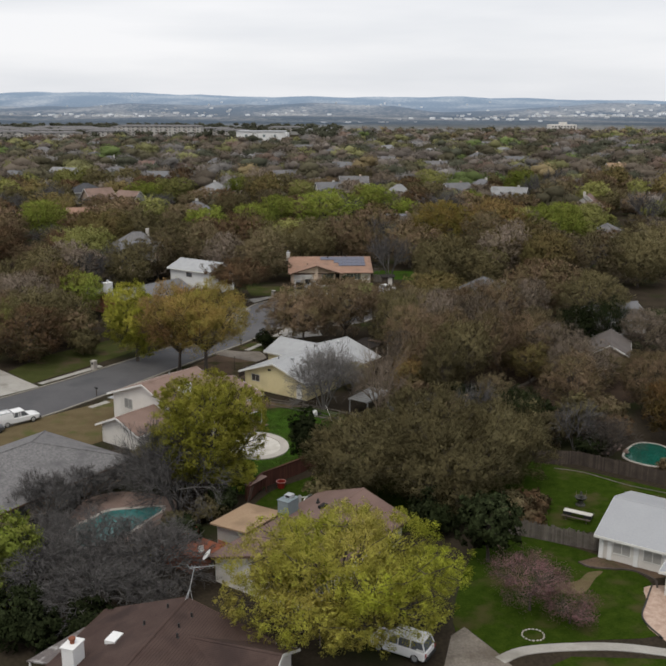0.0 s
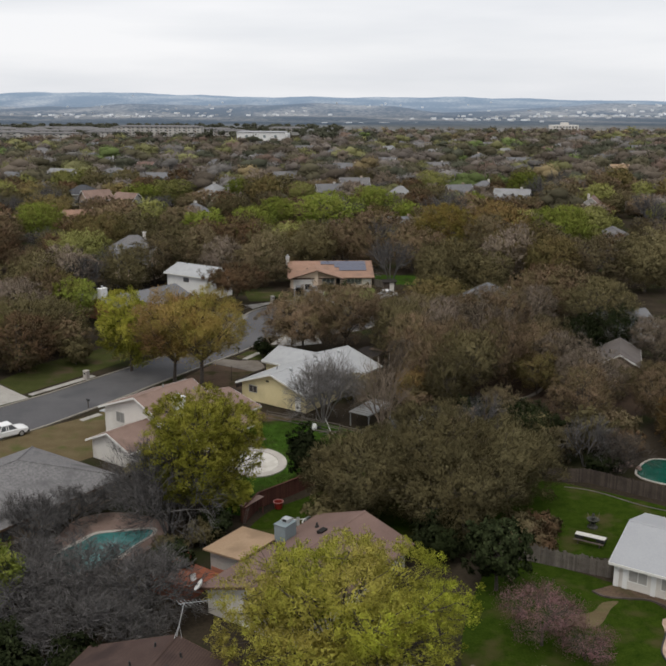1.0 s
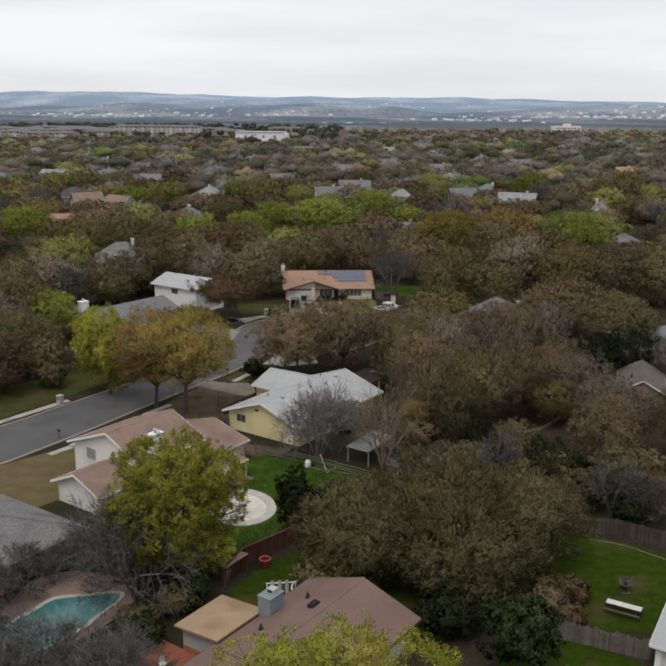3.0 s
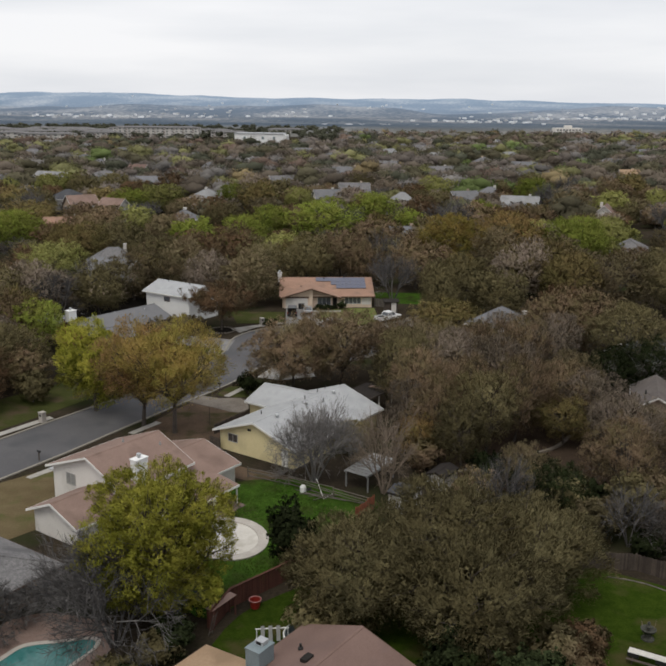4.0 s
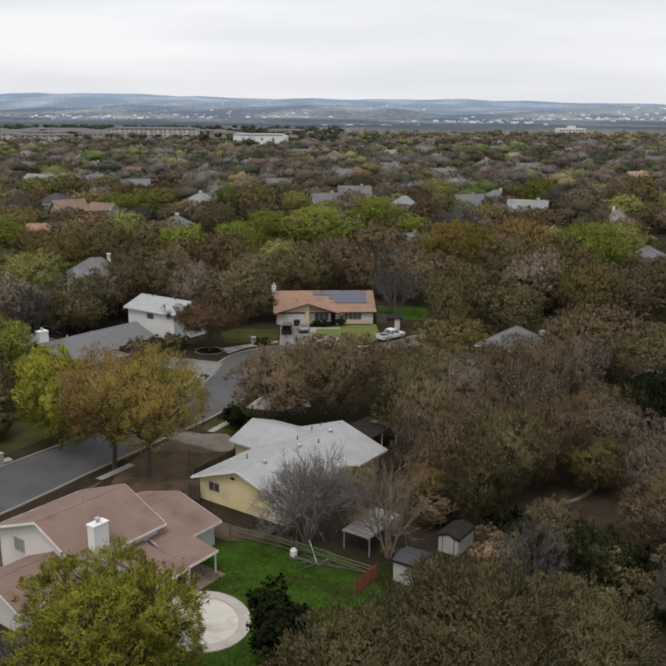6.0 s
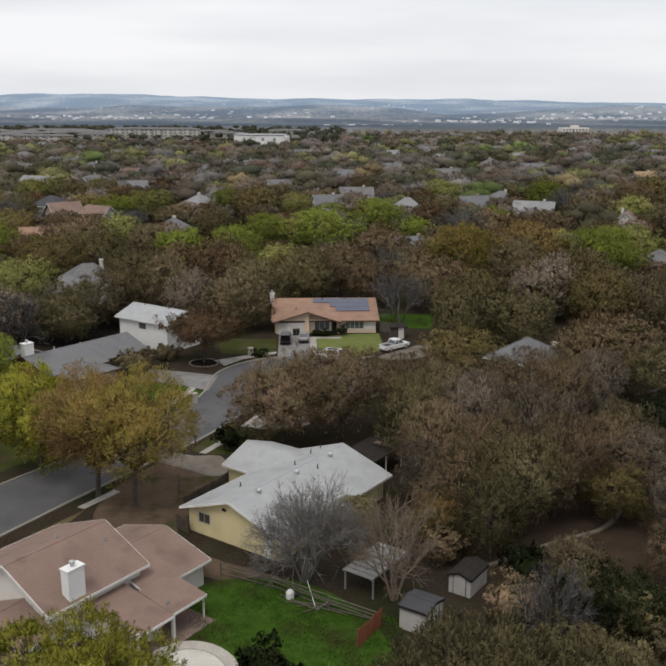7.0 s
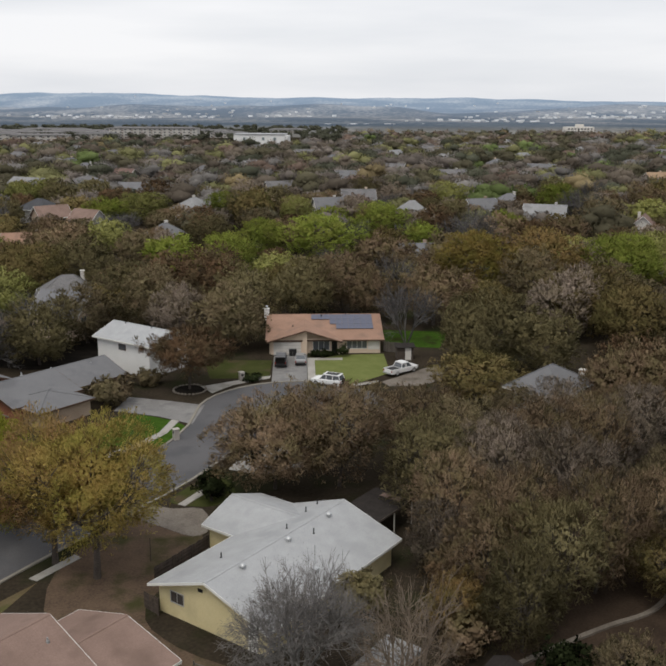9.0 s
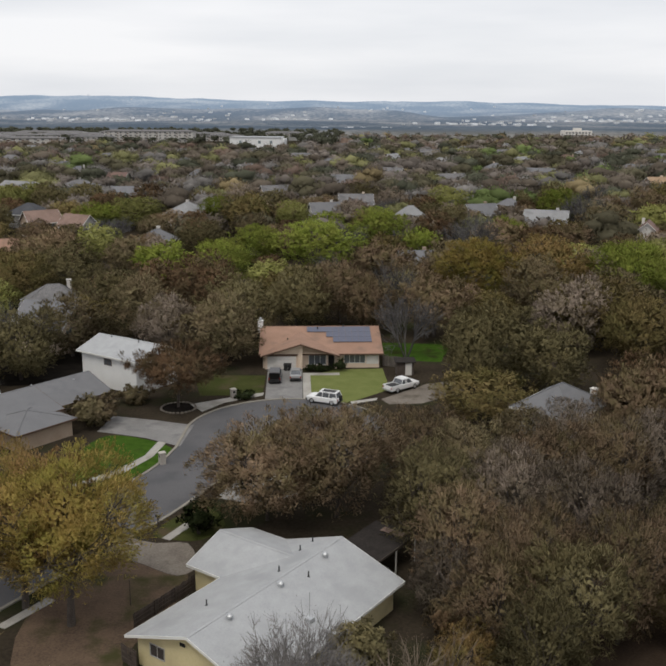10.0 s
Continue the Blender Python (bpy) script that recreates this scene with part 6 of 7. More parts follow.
# ---------------------------------------------------------------- vehicles
def loft(stations, n=8):
    """A car body from stations of (x, half width, low z, high z), with rounded shoulders."""
    g2 = Geo()
    rings = []
    for x, w, z0, z1 in stations:
        c = min(0.14, (z1 - z0) * 0.3)
        rings.append([(x, -w + 0.05, z0), (x, w - 0.05, z0), (x, w, z0 + 0.12), (x, w, z1 - c), (x, w - c, z1), (x, -w + c, z1), (x, -w, z1 - c), (x, -w, z0 + 0.12)])
    v = [p for r in rings for p in r]
    k = 8
    f = [(i * k + j, i * k + (j + 1) % k, (i + 1) * k + (j + 1) % k, (i + 1) * k + j) for i in range(len(rings) - 1) for j in range(k)]
    f += [tuple(range(k - 1, -1, -1)), tuple((len(rings) - 1) * k + j for j in range(k))]
    return g2.add(v, f)


def cabin(x0, x1, x2, x3, w0, w1, z0, z1):
    """A tapered glasshouse: foot from x0 to x3, roof from x1 to x2."""
    v = [(x0, -w0, z0), (x3, -w0, z0), (x3, w0, z0), (x0, w0, z0), (x1, -w1, z1), (x2, -w1, z1), (x2, w1, z1), (x1, w1, z1)]
    return Geo().add(v, [(3, 2, 1, 0), (4, 5, 6, 7), (0, 1, 5, 4), (1, 2, 6, 5), (2, 3, 7, 6), (3, 0, 4, 7)])


def wheels(car, xs, half, r, w=0.22):
    for x in xs:
        for s in (-1, 1):
            m = pose(x, s * (half - w / 2), r, 90, 0, 0)
            wheel = part("wheel", Geo().lathe([(r * 0.6, -w / 2), (r * 0.95, -w / 2), (r, -w / 2 + 0.04), (r, w / 2 - 0.04), (r * 0.95, w / 2), (r * 0.6, w / 2)], 18, m), M["rubber"], car)
            part("rim", Geo().lathe([(0.05, -w / 2 - 0.012), (r * 0.58, -w / 2 - 0.006), (r * 0.62, w / 2 + 0.006), (0.05, w / 2 + 0.012)], 14, m), M["metal"], wheel)


def pillars(car, paint, x0, x1, x2, x3, w0, w1, z0, z1, mids):
    for s in (-1, 1):
        for a, b in [(x0, x1), (x3, x2)] + [(m, m) for m in mids]:
            part("pillar", Geo().tube((a, s * w0, z0), (b, s * w1, z1), 0.055, 0.05, 6), paint, car)


def lights(car, xf, xb, half, z, red=0.1):
    for s in (-1, 1):
        part("headlight", Geo().box(xf - 0.03, s * (half - 0.22) - 0.16, z - 0.09, xf + 0.035, s * (half - 0.22) + 0.16, z + 0.09), M["metal"], car)
        part("tail_light", Geo().box(xb - 0.035, s * (half - 0.12) - 0.08, z - 0.14, xb + 0.03, s * (half - 0.12) + 0.08, z + 0.16), M["redpaint"], car)


def suv(m, label, paint, L=4.65, spare=True, roof_dark=True, hatch=False, name="suv"):
    car, h2, W = thing(name, m, label, "car"), 1.78, 0.92
    f, b = L / 2, -L / 2
    part("body", loft([(b, W - 0.08, 0.45, 0.98), (b + 0.15, W, 0.32, 1.08), (f - 1.35, W, 0.30, 1.10), (f - 0.5, W - 0.02, 0.32, 1.05), (f - 0.06, W - 0.12, 0.42, 0.90)]), paint, car)
    g = (b + 0.08, b + 0.32, f - 1.95, f - 1.35, W - 0.08, W - 0.2, 1.08, h2 - 0.06)
    part("glasshouse", cabin(*g), M["window"], car, "dark tinted windows")
    part("roof", Geo().slab([(g[1] - 0.06, -g[5] - 0.02, h2), (g[2] + 0.06, -g[5] - 0.02, h2), (g[2] + 0.06, g[5] + 0.02, h2), (g[1] - 0.06, g[5] + 0.02, h2)], 0.09), paint, car)
    if roof_dark:
        part("roof_rack", Geo().box(g[1] + 0.25, -g[5] + 0.22, h2, g[2] - 0.25, g[5] - 0.22, h2 + 0.035), M["black"], car)
    pillars(car, paint, *g, mids=(b + 1.25, b + 2.25))
    part("rear_panel", Geo().box(b + 0.2, -W + 0.05, 1.05, b + 0.75, W - 0.05, 1.2), paint, car)
    part("bumper", Geo().box(f - 0.12, -W + 0.08, 0.38, f + 0.08, W - 0.08, 0.62), M["black"], car)
    part("bumper", Geo().box(b - 0.1, -W + 0.06, 0.4, b + 0.08, W - 0.06, 0.62), M["black"], car)
    if spare:
        part("spare_wheel", Geo().lathe([(0.1, 0), (0.36, 0.0), (0.38, 0.05), (0.38, 0.17), (0.34, 0.22), (0.1, 0.22)], 18, pose(b - 0.02, 0.0, 1.0, 0, -90, 0)), M["rubber"], car)
    if hatch:
        # near-black sheet paints the dark inside behind the tailgate
        part("load_bay", Geo().box(b - 0.01, -W + 0.16, 0.72, b + 0.04, W - 0.16, 1.62), M["dark"], car, "near-black sheet painting the shade inside the open load bay")
        part("tailgate", Geo().slab([(b - 0.95, -W + 0.14, 2.02), (b + 0.3, -W + 0.14, 1.82), (b + 0.3, W - 0.14, 1.82), (b - 0.95, W - 0.14, 2.02)], 0.07), paint, car, "raised tailgate")
    lights(car, f - 0.06, b, W, 0.82)
    wheels(car, (f - 0.85, b + 0.85), W, 0.37)
    return car


def sedan(m, label, paint):
    car, W, L = thing("sedan", m, label, "car"), 0.87, 4.5
    f, b = L / 2, -L / 2
    part("body", loft([(b, W - 0.1, 0.42, 0.88), (b + 0.2, W, 0.28, 0.96), (b + 1.0, W, 0.26, 0.97), (f - 1.4, W, 0.26, 0.95), (f - 0.4, W - 0.03, 0.28, 0.84), (f, W - 0.14, 0.36, 0.70)]), paint, car)
    g = (b + 0.55, b + 1.25, f - 2.0, f - 1.25, W - 0.08, W - 0.24, 0.94, 1.40)
    part("glasshouse", cabin(*g), M["window"], car, "dark tinted windows")
    part("roof", Geo().slab([(g[1] - 0.05, -g[5] - 0.01, 1.45), (g[2] + 0.05, -g[5] - 0.01, 1.45), (g[2] + 0.05, g[5] + 0.01, 1.45), (g[1] - 0.05, g[5] + 0.01, 1.45)], 0.07), paint, car)
    pillars(car, paint, *g, mids=(b + 1.95,))
    part("bumper", Geo().box(b - 0.05, -W + 0.1, 0.36, b + 0.06, W - 0.1, 0.58), M["black"], car)
    lights(car, f - 0.06, b, W, 0.68)
    wheels(car, (f - 0.85, b + 0.85), W, 0.32)
    return car


def pickup(m, label, cap=False):
    paint, W, L = M["carwhite"], 0.96, 5.5
    car = thing("pickup_truck", m, label, "pickup truck")
    f, b = L / 2, -L / 2
    part("body", loft([(b + 2.0, W, 0.38, 1.12), (f - 1.5, W, 0.36, 1.13), (f - 0.4, W - 0.03, 0.38, 1.06), (f, W - 0.12, 0.46, 0.95)]), paint, car)
    bed = part("bed_floor", Geo().box(b + 0.1, -W + 0.08, 0.5, b + 2.0, W - 0.08, 0.96), M["black"], car, "black-lined open load bed")
    for s in (-1, 1):
        y0, y1 = sorted((s * W, s * (W - 0.09)))
        part("bed_side", Geo().box(b + 0.05, y0, 0.42, b + 2.02, y1, 1.12), paint, car)
    part("tailgate", Geo().box(b, -W + 0.02, 0.45, b + 0.08, W - 0.02, 1.10), paint, car)
    g = (b + 1.98, b + 2.25, f - 2.0, f - 1.4, W - 0.08, W - 0.2, 1.10, 1.70)
    part("glasshouse", cabin(*g), M["window"], car, "dark tinted windows")
    part("roof", Geo().slab([(g[1] - 0.06, -g[5] - 0.02, 1.78), (g[2] + 0.06, -g[5] - 0.02, 1.78), (g[2] + 0.06, g[5] + 0.02, 1.78), (g[1] - 0.06, g[5] + 0.02, 1.78)], 0.10), paint, car)
    pillars(car, paint, *g, mids=(b + 2.75, b + 3.0))
    if cap:
        part("bed_cap", cabin(b + 0.02, b + 0.2, b + 1.95, b + 2.02, W - 0.02, W - 0.14, 1.12, 1.78), paint, car, "white utility cap over the bed")
        part("ladder_rack", Geo().box(b + 0.2, -W + 0.2, 1.79, b + 2.0, -W + 0.26, 1.9).box(b + 0.2, W - 0.26, 1.79, b + 2.0, W - 0.2, 1.9).box(b + 0.6, -W + 0.2, 1.86, b + 0.66, W - 0.2, 1.9).box(b + 1.4, -W + 0.2, 1.86, b + 1.46, W - 0.2, 1.9), M["metal"], car)
    part("bumper", Geo().box(b - 0.14, -W + 0.06, 0.42, b - 0.01, W - 0.06, 0.62), M["metal"], car)
    part("bumper", Geo().box(f - 0.1, -W + 0.06, 0.4, f + 0.1, W - 0.06, 0.62), M["black"], car)
    lights(car, f - 0.05, b, W, 0.82)
    wheels(car, (f - 0.95, b + 1.15), W, 0.39, 0.26)
    return car


suv(pose(-0.4, 190.2, 0.03, 0, 0, 157), "white boxy off-road car with a dark roof rack at the kerb", M["carwhite"], name="offroad_car")
pickup(pose(10.6, 196.3, 0.05, 0, 0, 40), "white crew-cab pickup with an empty black load bed")
suv(pose(-7.75, 200.8, 0.05, 0, 0, 91), "dark grey estate car with its tailgate raised on the drive", M["cardark"], spare=False, roof_dark=False, hatch=True)
sedan(pose(-4.75, 201.9, 0.05, 0, 0, 92), "silver sedan parked on the drive by the garage", M["carsilver"])
pickup(pose(-41.0, 114.2, 0.0, 0, 0, 42), "white pickup with a utility cap parked beside the street", True)
sedan(pose(-43.6, 110.2, 0.0, 0, 0, 38), "dark car parked behind the pickup", M["cardark"])
suv(pose(4.4, 64.3, 0.05, 0, 0, 150), "white car parked under the elm", M["carwhite"], spare=False, roof_dark=False, name="parked_car")

# ---------------------------------------------------------------- fences
def fence(pts, hh, mat, label, gap=0.15, cap=False, base=0.0, wob=0.03, seed=1):
    rng2 = np.random.default_rng(seed)
    fc = thing("fence", pose(*pts[0], 0), label, "fence")
    o = Vector(pts[0])
    boards, rails = Geo(), Geo()
    for p, q in zip(pts, pts[1:]):
        a, b = Vector(p) - o, Vector(q) - o
        d = b - a
        n = max(1, int(d.length / gap))
        ang = math.degrees(math.atan2(d.y, d.x))
        for i in range(n):
            c = a + d * ((i + 0.5) / n)
            k = hh * (1 + wob * rng2.normal())
            boards.box(-gap * 0.46, -0.012, base, gap * 0.46, 0.012, k, pose(c.x, c.y, 0, rng2.normal() * wob * 40, 0, ang))
        for z in (0.35, hh * 0.55, hh - 0.25):
            part("rail", Geo().box(0, 0.015, z, d.length, 0.06, z + 0.09, pose(a.x, a.y, 0, 0, 0, ang)), mat, fc)
        for i in range(int(d.length / 2.4) + 1):
            c = a + d * min(1, i * 2.4 / d.length)
            part("post", Geo().box(-0.05, 0.02, -0.2, 0.05, 0.12, hh + 0.05, pose(c.x, c.y, 0, 0, 0, ang)), mat, fc)
        if cap:
            part("cap_board", Geo().box(0, -0.09, hh + 0.02, d.length, 0.12, hh + 0.06, pose(a.x, a.y, 0, 0, 0, ang)), mat, fc)
    b = part("boarding", boards, mat, fc)
    b["kind"] = "stuff"
    return fc


fence([(22.4, 101.2), (27.1, 100.8), (35.0, 95.0), (42, 90)], 1.6, M["oldwood"], "weathered brown-grey board fence at the end of the lawn", wob=0.02)
fence([(13.0, 84.6), (17.6, 83.0), (23.6, 80.2)], 1.6, M["wood"], "weathered board fence leaning beside the white house", 0.16, wob=0.06, seed=2)
fence([(-9.4, 90.6), (-8.2, 94.2), (-4.6, 97.8), (-1.5, 101.5), (4, 105)], 1.7, M["redwood"], "red-brown stained board fence around the yard", cap=True, wob=0.01, seed=3)
fence([(8.6, 208.8), (12.5, 207.2), (12.8, 204.0)], 1.7, M["wood"], "weathered board fence beside the peach house", seed=4)
fence([(-13.2, 129.0), (-14.6, 130.2)], 1.5, M["darkwood"], "dark board fence at the corner of the yellow house", seed=5)
fence([(-10.8, 140.4), (-14.6, 134.4)], 1.3, M["darkwood"], "low dark fence between the drive and the yard", seed=6)
fence([(2.5, 110.2), (4.4, 113.3)], 1.5, M["orangewood"], "orange stained fence panel beside the shed", seed=7)
rails = thing("rail_fence", pose(-9.2, 121.0, 0), "collapsing grey split-rail fence with loose rails", "fence")
rr = np.random.default_rng(4)
line = [Vector((0, 0)), Vector((4.6, -2.0)), Vector((9.4, -5.4)), Vector((13.4, -7.6))]
for p, q in zip(line, line[1:]):
    for z in (0.3, 0.6, 0.9, 1.15):
        a, b = (*p, z + rr.normal() * 0.08), (*q, z - 0.15 + rr.normal() * 0.12)
        part("rail", Geo().tube(a, b, 0.05, 0.045, 6), M["wood"], rails)
    part("post", Geo().tube((*p, -0.2), (*p, 1.3), 0.07, 0.06, 7), M["wood"], rails)
for k in range(7):
    c = Vector((6.5 + k * 0.5, -4.2 - k * 0.3))
    part("loose_rail", Geo().tube((c.x - 1.2, c.y + rr.normal() * 0.6, 0.1 + k * 0.03), (c.x + 1.2, c.y + rr.normal() * 0.6, 0.3), 0.045, 0.04, 6), M["wood"], rails)
part("brace", Geo().tube((7.6, -3.0, 1.2), (8.4, -5.6, 0.05), 0.035, 0.035, 6), M["trim"], rails)
part("brace", Geo().tube((8.4, -5.6, 0.05), (9.4, -4.6, 0.25), 0.03, 0.03, 6), M["trim"], rails)

# ---------------------------------------------------------------- pools and garden things
def outline_pool(name, pts, water, coping, label, z=0.09, rim=0.45):
    line = [Vector(p) for p in smooth_line(pts, 5, True)]
    c = sum(line, Vector((0, 0))) / len(line)
    pl = thing(name, pose(c.x, c.y, 0), label, "pool")
    n = len(line)
    out = [p + (p - c).normalized() * rim - c for p in line]
    ins = [p - c for p in line]
    top = Geo()
    v = [(*p, z) for p in ins] + [(*p, z) for p in out] + [(*p, -0.1) for p in ins] + [(*p, -0.1) for p in out]
    f = []
    for i in range(n):
        j = (i + 1) % n
        f += [(i, n + i, n + j, j), (n + i, 3 * n + i, 3 * n + j, n + j), (i, j, 2 * n + j, 2 * n + i)]
    part("coping", top.add(v, f), coping, pl)
    part("water", Geo().add([(0, 0, 0.045)] + [(*(p * 1.01), 0.045) for p in ins], [(0, i + 1, (i + 1) % n + 1) for i in range(n)]), water, pl)
    return pl


plate("pool_deck", smooth_line([(-27.6, 84.5), (-26.8, 88.1), (-26, 91.5), (-22.7, 93.2), (-17.6, 91.6), (-16.6, 88.4), (-18.2, 84.5), (-20.6, 81.4), (-24.5, 79.2), (-27, 81)], 4, True), 0.03, M["pinkdeck"], "stained pink stone deck around the pool", "paving")
outline_pool("swimming_pool", [(-26.1, 82.7), (-25.5, 84.9), (-24.3, 86.6), (-23.2, 88.3), (-20.8, 88.9), (-18.4, 89.4), (-18.0, 88.3), (-19.1, 86.2), (-20.5, 83.4), (-22.2, 81.4), (-24.3, 80.6)], M["water"], M["coping"], "kidney-shaped teal swimming pool with stone coping")
outline_pool("swimming_pool", [(33.2, 103.2), (35.0, 106.2), (36.7, 107.4), (38.6, 106.6), (39.2, 104.0), (38.0, 101.4), (36.2, 100.2), (34.1, 101.3)], M["greenwater"], M["coping"], "green-tinted swimming pool beyond the board fence", rim=0.28)
rocks = np.random.default_rng(12)
bl = BALL[2]
for k in range(14):
    x, y = 30.6 + rocks.uniform(0, 3.2), 103.6 + rocks.uniform(0, 4)
    s = rocks.uniform(0.2, 0.45)
    v = bl[0] * s * (1 + 0.18 * rocks.normal(size=(len(bl[0]), 1))) * np.array([1, 1, 0.7]) + np.array([0, 0, s * 0.3])
    tagged(new("boulder", raw_mesh("boulder", v, bl[1], M["pinkdeck"])), "pinkish limestone boulder beside the pool", "rock", "rocks beside the pool").location = (x, y, 0)

# round empty pool in the yard
op = thing("empty_pool", pose(-9.7, 106.4, 0, 0, 0, 20), "drained oval pool with a white shell and wide grey rim", "pool")
n = 40
ring = lambda rx, ry, z: [(rx * math.cos(2 * math.pi * i / n), ry * math.sin(2 * math.pi * i / n), z) for i in range(n)]
rows = [ring(3.7, 4.5, -0.1), ring(3.7, 4.5, 0.14), ring(2.75, 3.5, 0.16), ring(2.7, 3.45, 0.02)]
part("rim", Geo().add([p for r in rows for p in r], [(k * n + i, k * n + (i + 1) % n, (k + 1) * n + (i + 1) % n, (k + 1) * n + i) for k in range(3) for i in range(n)]), M["coping"], op)
rows = [ring(2.72, 3.46, 0.05), ring(1.9, 2.5, 0.035), ring(0.05, 0.05, 0.03)]
part("shell", Geo().add([p for r in rows for p in r], [(k * n + i, k * n + (i + 1) % n, (k + 1) * n + (i + 1) % n, (k + 1) * n + i) for k in range(2) for i in range(n)]), M["shell"], op)

pot = thing("basket", pose(-6.2, 94.2, 0), "deep red plastic basket with a pale pink rim", "basket")
part("tub", Geo().lathe([(0.34, 0), (0.38, 0.1), (0.48, 0.75), (0.44, 0.75), (0.33, 0.15), (0.02, 0.12)], 18), M["redpaint"], pot)
rim = Geo()
for k in range(18):
    a, b = k * math.pi / 9, (k + 1) * math.pi / 9
    rim.tube((0.5 * math.cos(a), 0.5 * math.sin(a), 0.77), (0.5 * math.cos(b), 0.5 * math.sin(b), 0.77), 0.05, 0.05, 6)
part("rim", rim, M["pinkrim"], pot, "pale pink rolled rim")
ladder = thing("ladder", pose(-8.9, 90.0, 0, 0, 0, 60), "pale wooden ladder leaning on the red fence", "ladder")
for x in (-0.22, 0.22):
    part("stile", Geo().tube((x, 0.55, 0), (x, 0.0, 2.0), 0.03, 0.03, 5), M["wood"], ladder)
for k in range(6):
    part("rung", Geo().tube((-0.22, 0.5 - k * 0.085, 0.25 + k * 0.3), (0.22, 0.5 - k * 0.085, 0.25 + k * 0.3), 0.025, 0.025, 5), M["wood"], ladder)

deck = thing("garden_deck", pose(-13.0, 79.2, 0, 0, 0, 54.9), "orange-stained timber deck with low board walls", "deck")
for k in range(16):
    part("board", Geo().box(-2.6 + k * 0.3, -1.9, 0.45, -2.6 + k * 0.3 + 0.28, 1.9, 0.5), M["orangewood"], deck)
part("deck_frame", Geo().box(-2.6, -1.85, 0.0, 2.2, 1.85, 0.44), M["darkwood"], deck)
for b in ((-2.7, 1.9, 2.3, 1.98), (-2.75, -2.0, -2.67, 1.98), (-2.7, -2.0, -0.4, -1.92)):
    part("board_wall", Geo().box(b[0], b[1], 0, b[2], b[3], 1.55), M["orangewood"], deck)
ac = thing("garden_chair", pose(-12.4, 78.2, 0.5, 0, 0, 30), "white plastic chair on the deck", "chair")
part("seat", Geo().box(-0.25, -0.25, 0.40, 0.25, 0.25, 0.45), M["purewhite"], ac)
part("backrest", Geo().box(-0.25, 0.22, 0.45, 0.25, 0.27, 0.9), M["purewhite"], ac)
for x in (-0.22, 0.22):
    for y in (-0.22, 0.22):
        part("leg", Geo().box(x - 0.02, y - 0.02, 0, x + 0.02, y + 0.02, 0.4), M["purewhite"], ac)

tbl = thing("picnic_table", pose(23.5, 86.8, 0, 0, 0, -30), "long weathered picnic table with pale tops", "table")
for k in range(4):
    part("top_board", Geo().box(-1.4, -0.34 + k * 0.175, 0.72, 1.4, -0.34 + k * 0.175 + 0.16, 0.76), M["whitestone"], tbl)
for y in (-0.75, 0.75):
    part("bench_board", Geo().box(-1.4, y - 0.13, 0.42, 1.4, y + 0.13, 0.46), M["darkwood"], tbl)
for x in (-1.0, 1.0):
    # black block fills the space below the tabletop
    part("skirt", Geo().box(x - 0.4, -0.37, 0.42, x + 0.4, 0.36, 0.71), M["black"], tbl)
    part("trestle", Geo().tube((x, -0.75, 0.0), (x, 0.25, 0.72), 0.05, 0.05, 4).tube((x, 0.75, 0.0), (x, -0.25, 0.72), 0.05, 0.05, 4).box(x - 0.04, -0.8, 0.34, x + 0.04, 0.8, 0.42), M["darkwood"], tbl)
gr = thing("garden_fountain", pose(24.6, 90.0, 0), "small dark mossy stone fountain on the lawn", "fountain")
part("plinth", Geo().lathe([(0.5, 0), (0.5, 0.12), (0.3, 0.2), (0.2, 0.55), (0.26, 0.62)], 14), M["mossstone"], gr)
part("bowl", Geo().lathe([(0.15, 0.6), (0.5, 0.72), (0.62, 0.92), (0.56, 0.92), (0.3, 0.78), (0.1, 0.76)], 16), M["mossstone"], gr)
part("finial", Geo().lathe([(0.12, 0.76), (0.15, 1.0), (0.22, 1.1), (0.1, 1.25), (0.13, 1.4), (0.03, 1.55)], 10), M["mossstone"], gr)
for k in range(5):
    part("dead_stalk", Geo().tube((0.3 * math.cos(k * 1.3), 0.3 * math.sin(k * 1.3), 0.1), (0.3 * math.cos(k * 1.3) - 0.7 + 0.3 * k, 0.3 * math.sin(k * 1.3) + 0.5, 1.0 + 0.12 * k), 0.02, 0.012, 5), M["tanbark"], gr)

# things behind the rose-roofed house and beside the red fence
hoop = thing("frame_pool", pose(-1.7, 89.0, 0), "round above-ground pool frame with a white top rail", "pool")
ring_pts = [(1.9 * math.cos(a * math.pi / 16), 1.9 * math.sin(a * math.pi / 16), 0.95) for a in range(33)]
for p, q in zip(ring_pts, ring_pts[1:]):
    part("top_rail", Geo().tube(p, q, 0.06, 0.06, 6), M["purewhite"], hoop)
for a in range(0, 32, 4):
    p = ring_pts[a]
    part("upright", Geo().tube((p[0], p[1], 0), p, 0.045, 0.045, 6), M["purewhite"], hoop)
part("liner", Geo().lathe([(1.82, 0.0), (1.84, 0.9), (1.80, 0.9), (1.78, 0.3), (0.02, 0.28)], 32), M["bluegrey"], hoop, "slack blue-grey pool liner")
rack = thing("pipe_rack", pose(-4.5, 89.6, 0, 0, 0, 6), "white pipe rack with leaning boards", "rack")
part("rail", Geo().tube((-1.3, 0, 1.0), (1.3, 0, 1.0), 0.05, 0.05, 6), M["purewhite"], rack)
for x in (-1.2, 1.2):
    part("post", Geo().tube((x, 0, 0), (x, 0, 1.0), 0.05, 0.05, 6), M["purewhite"], rack)
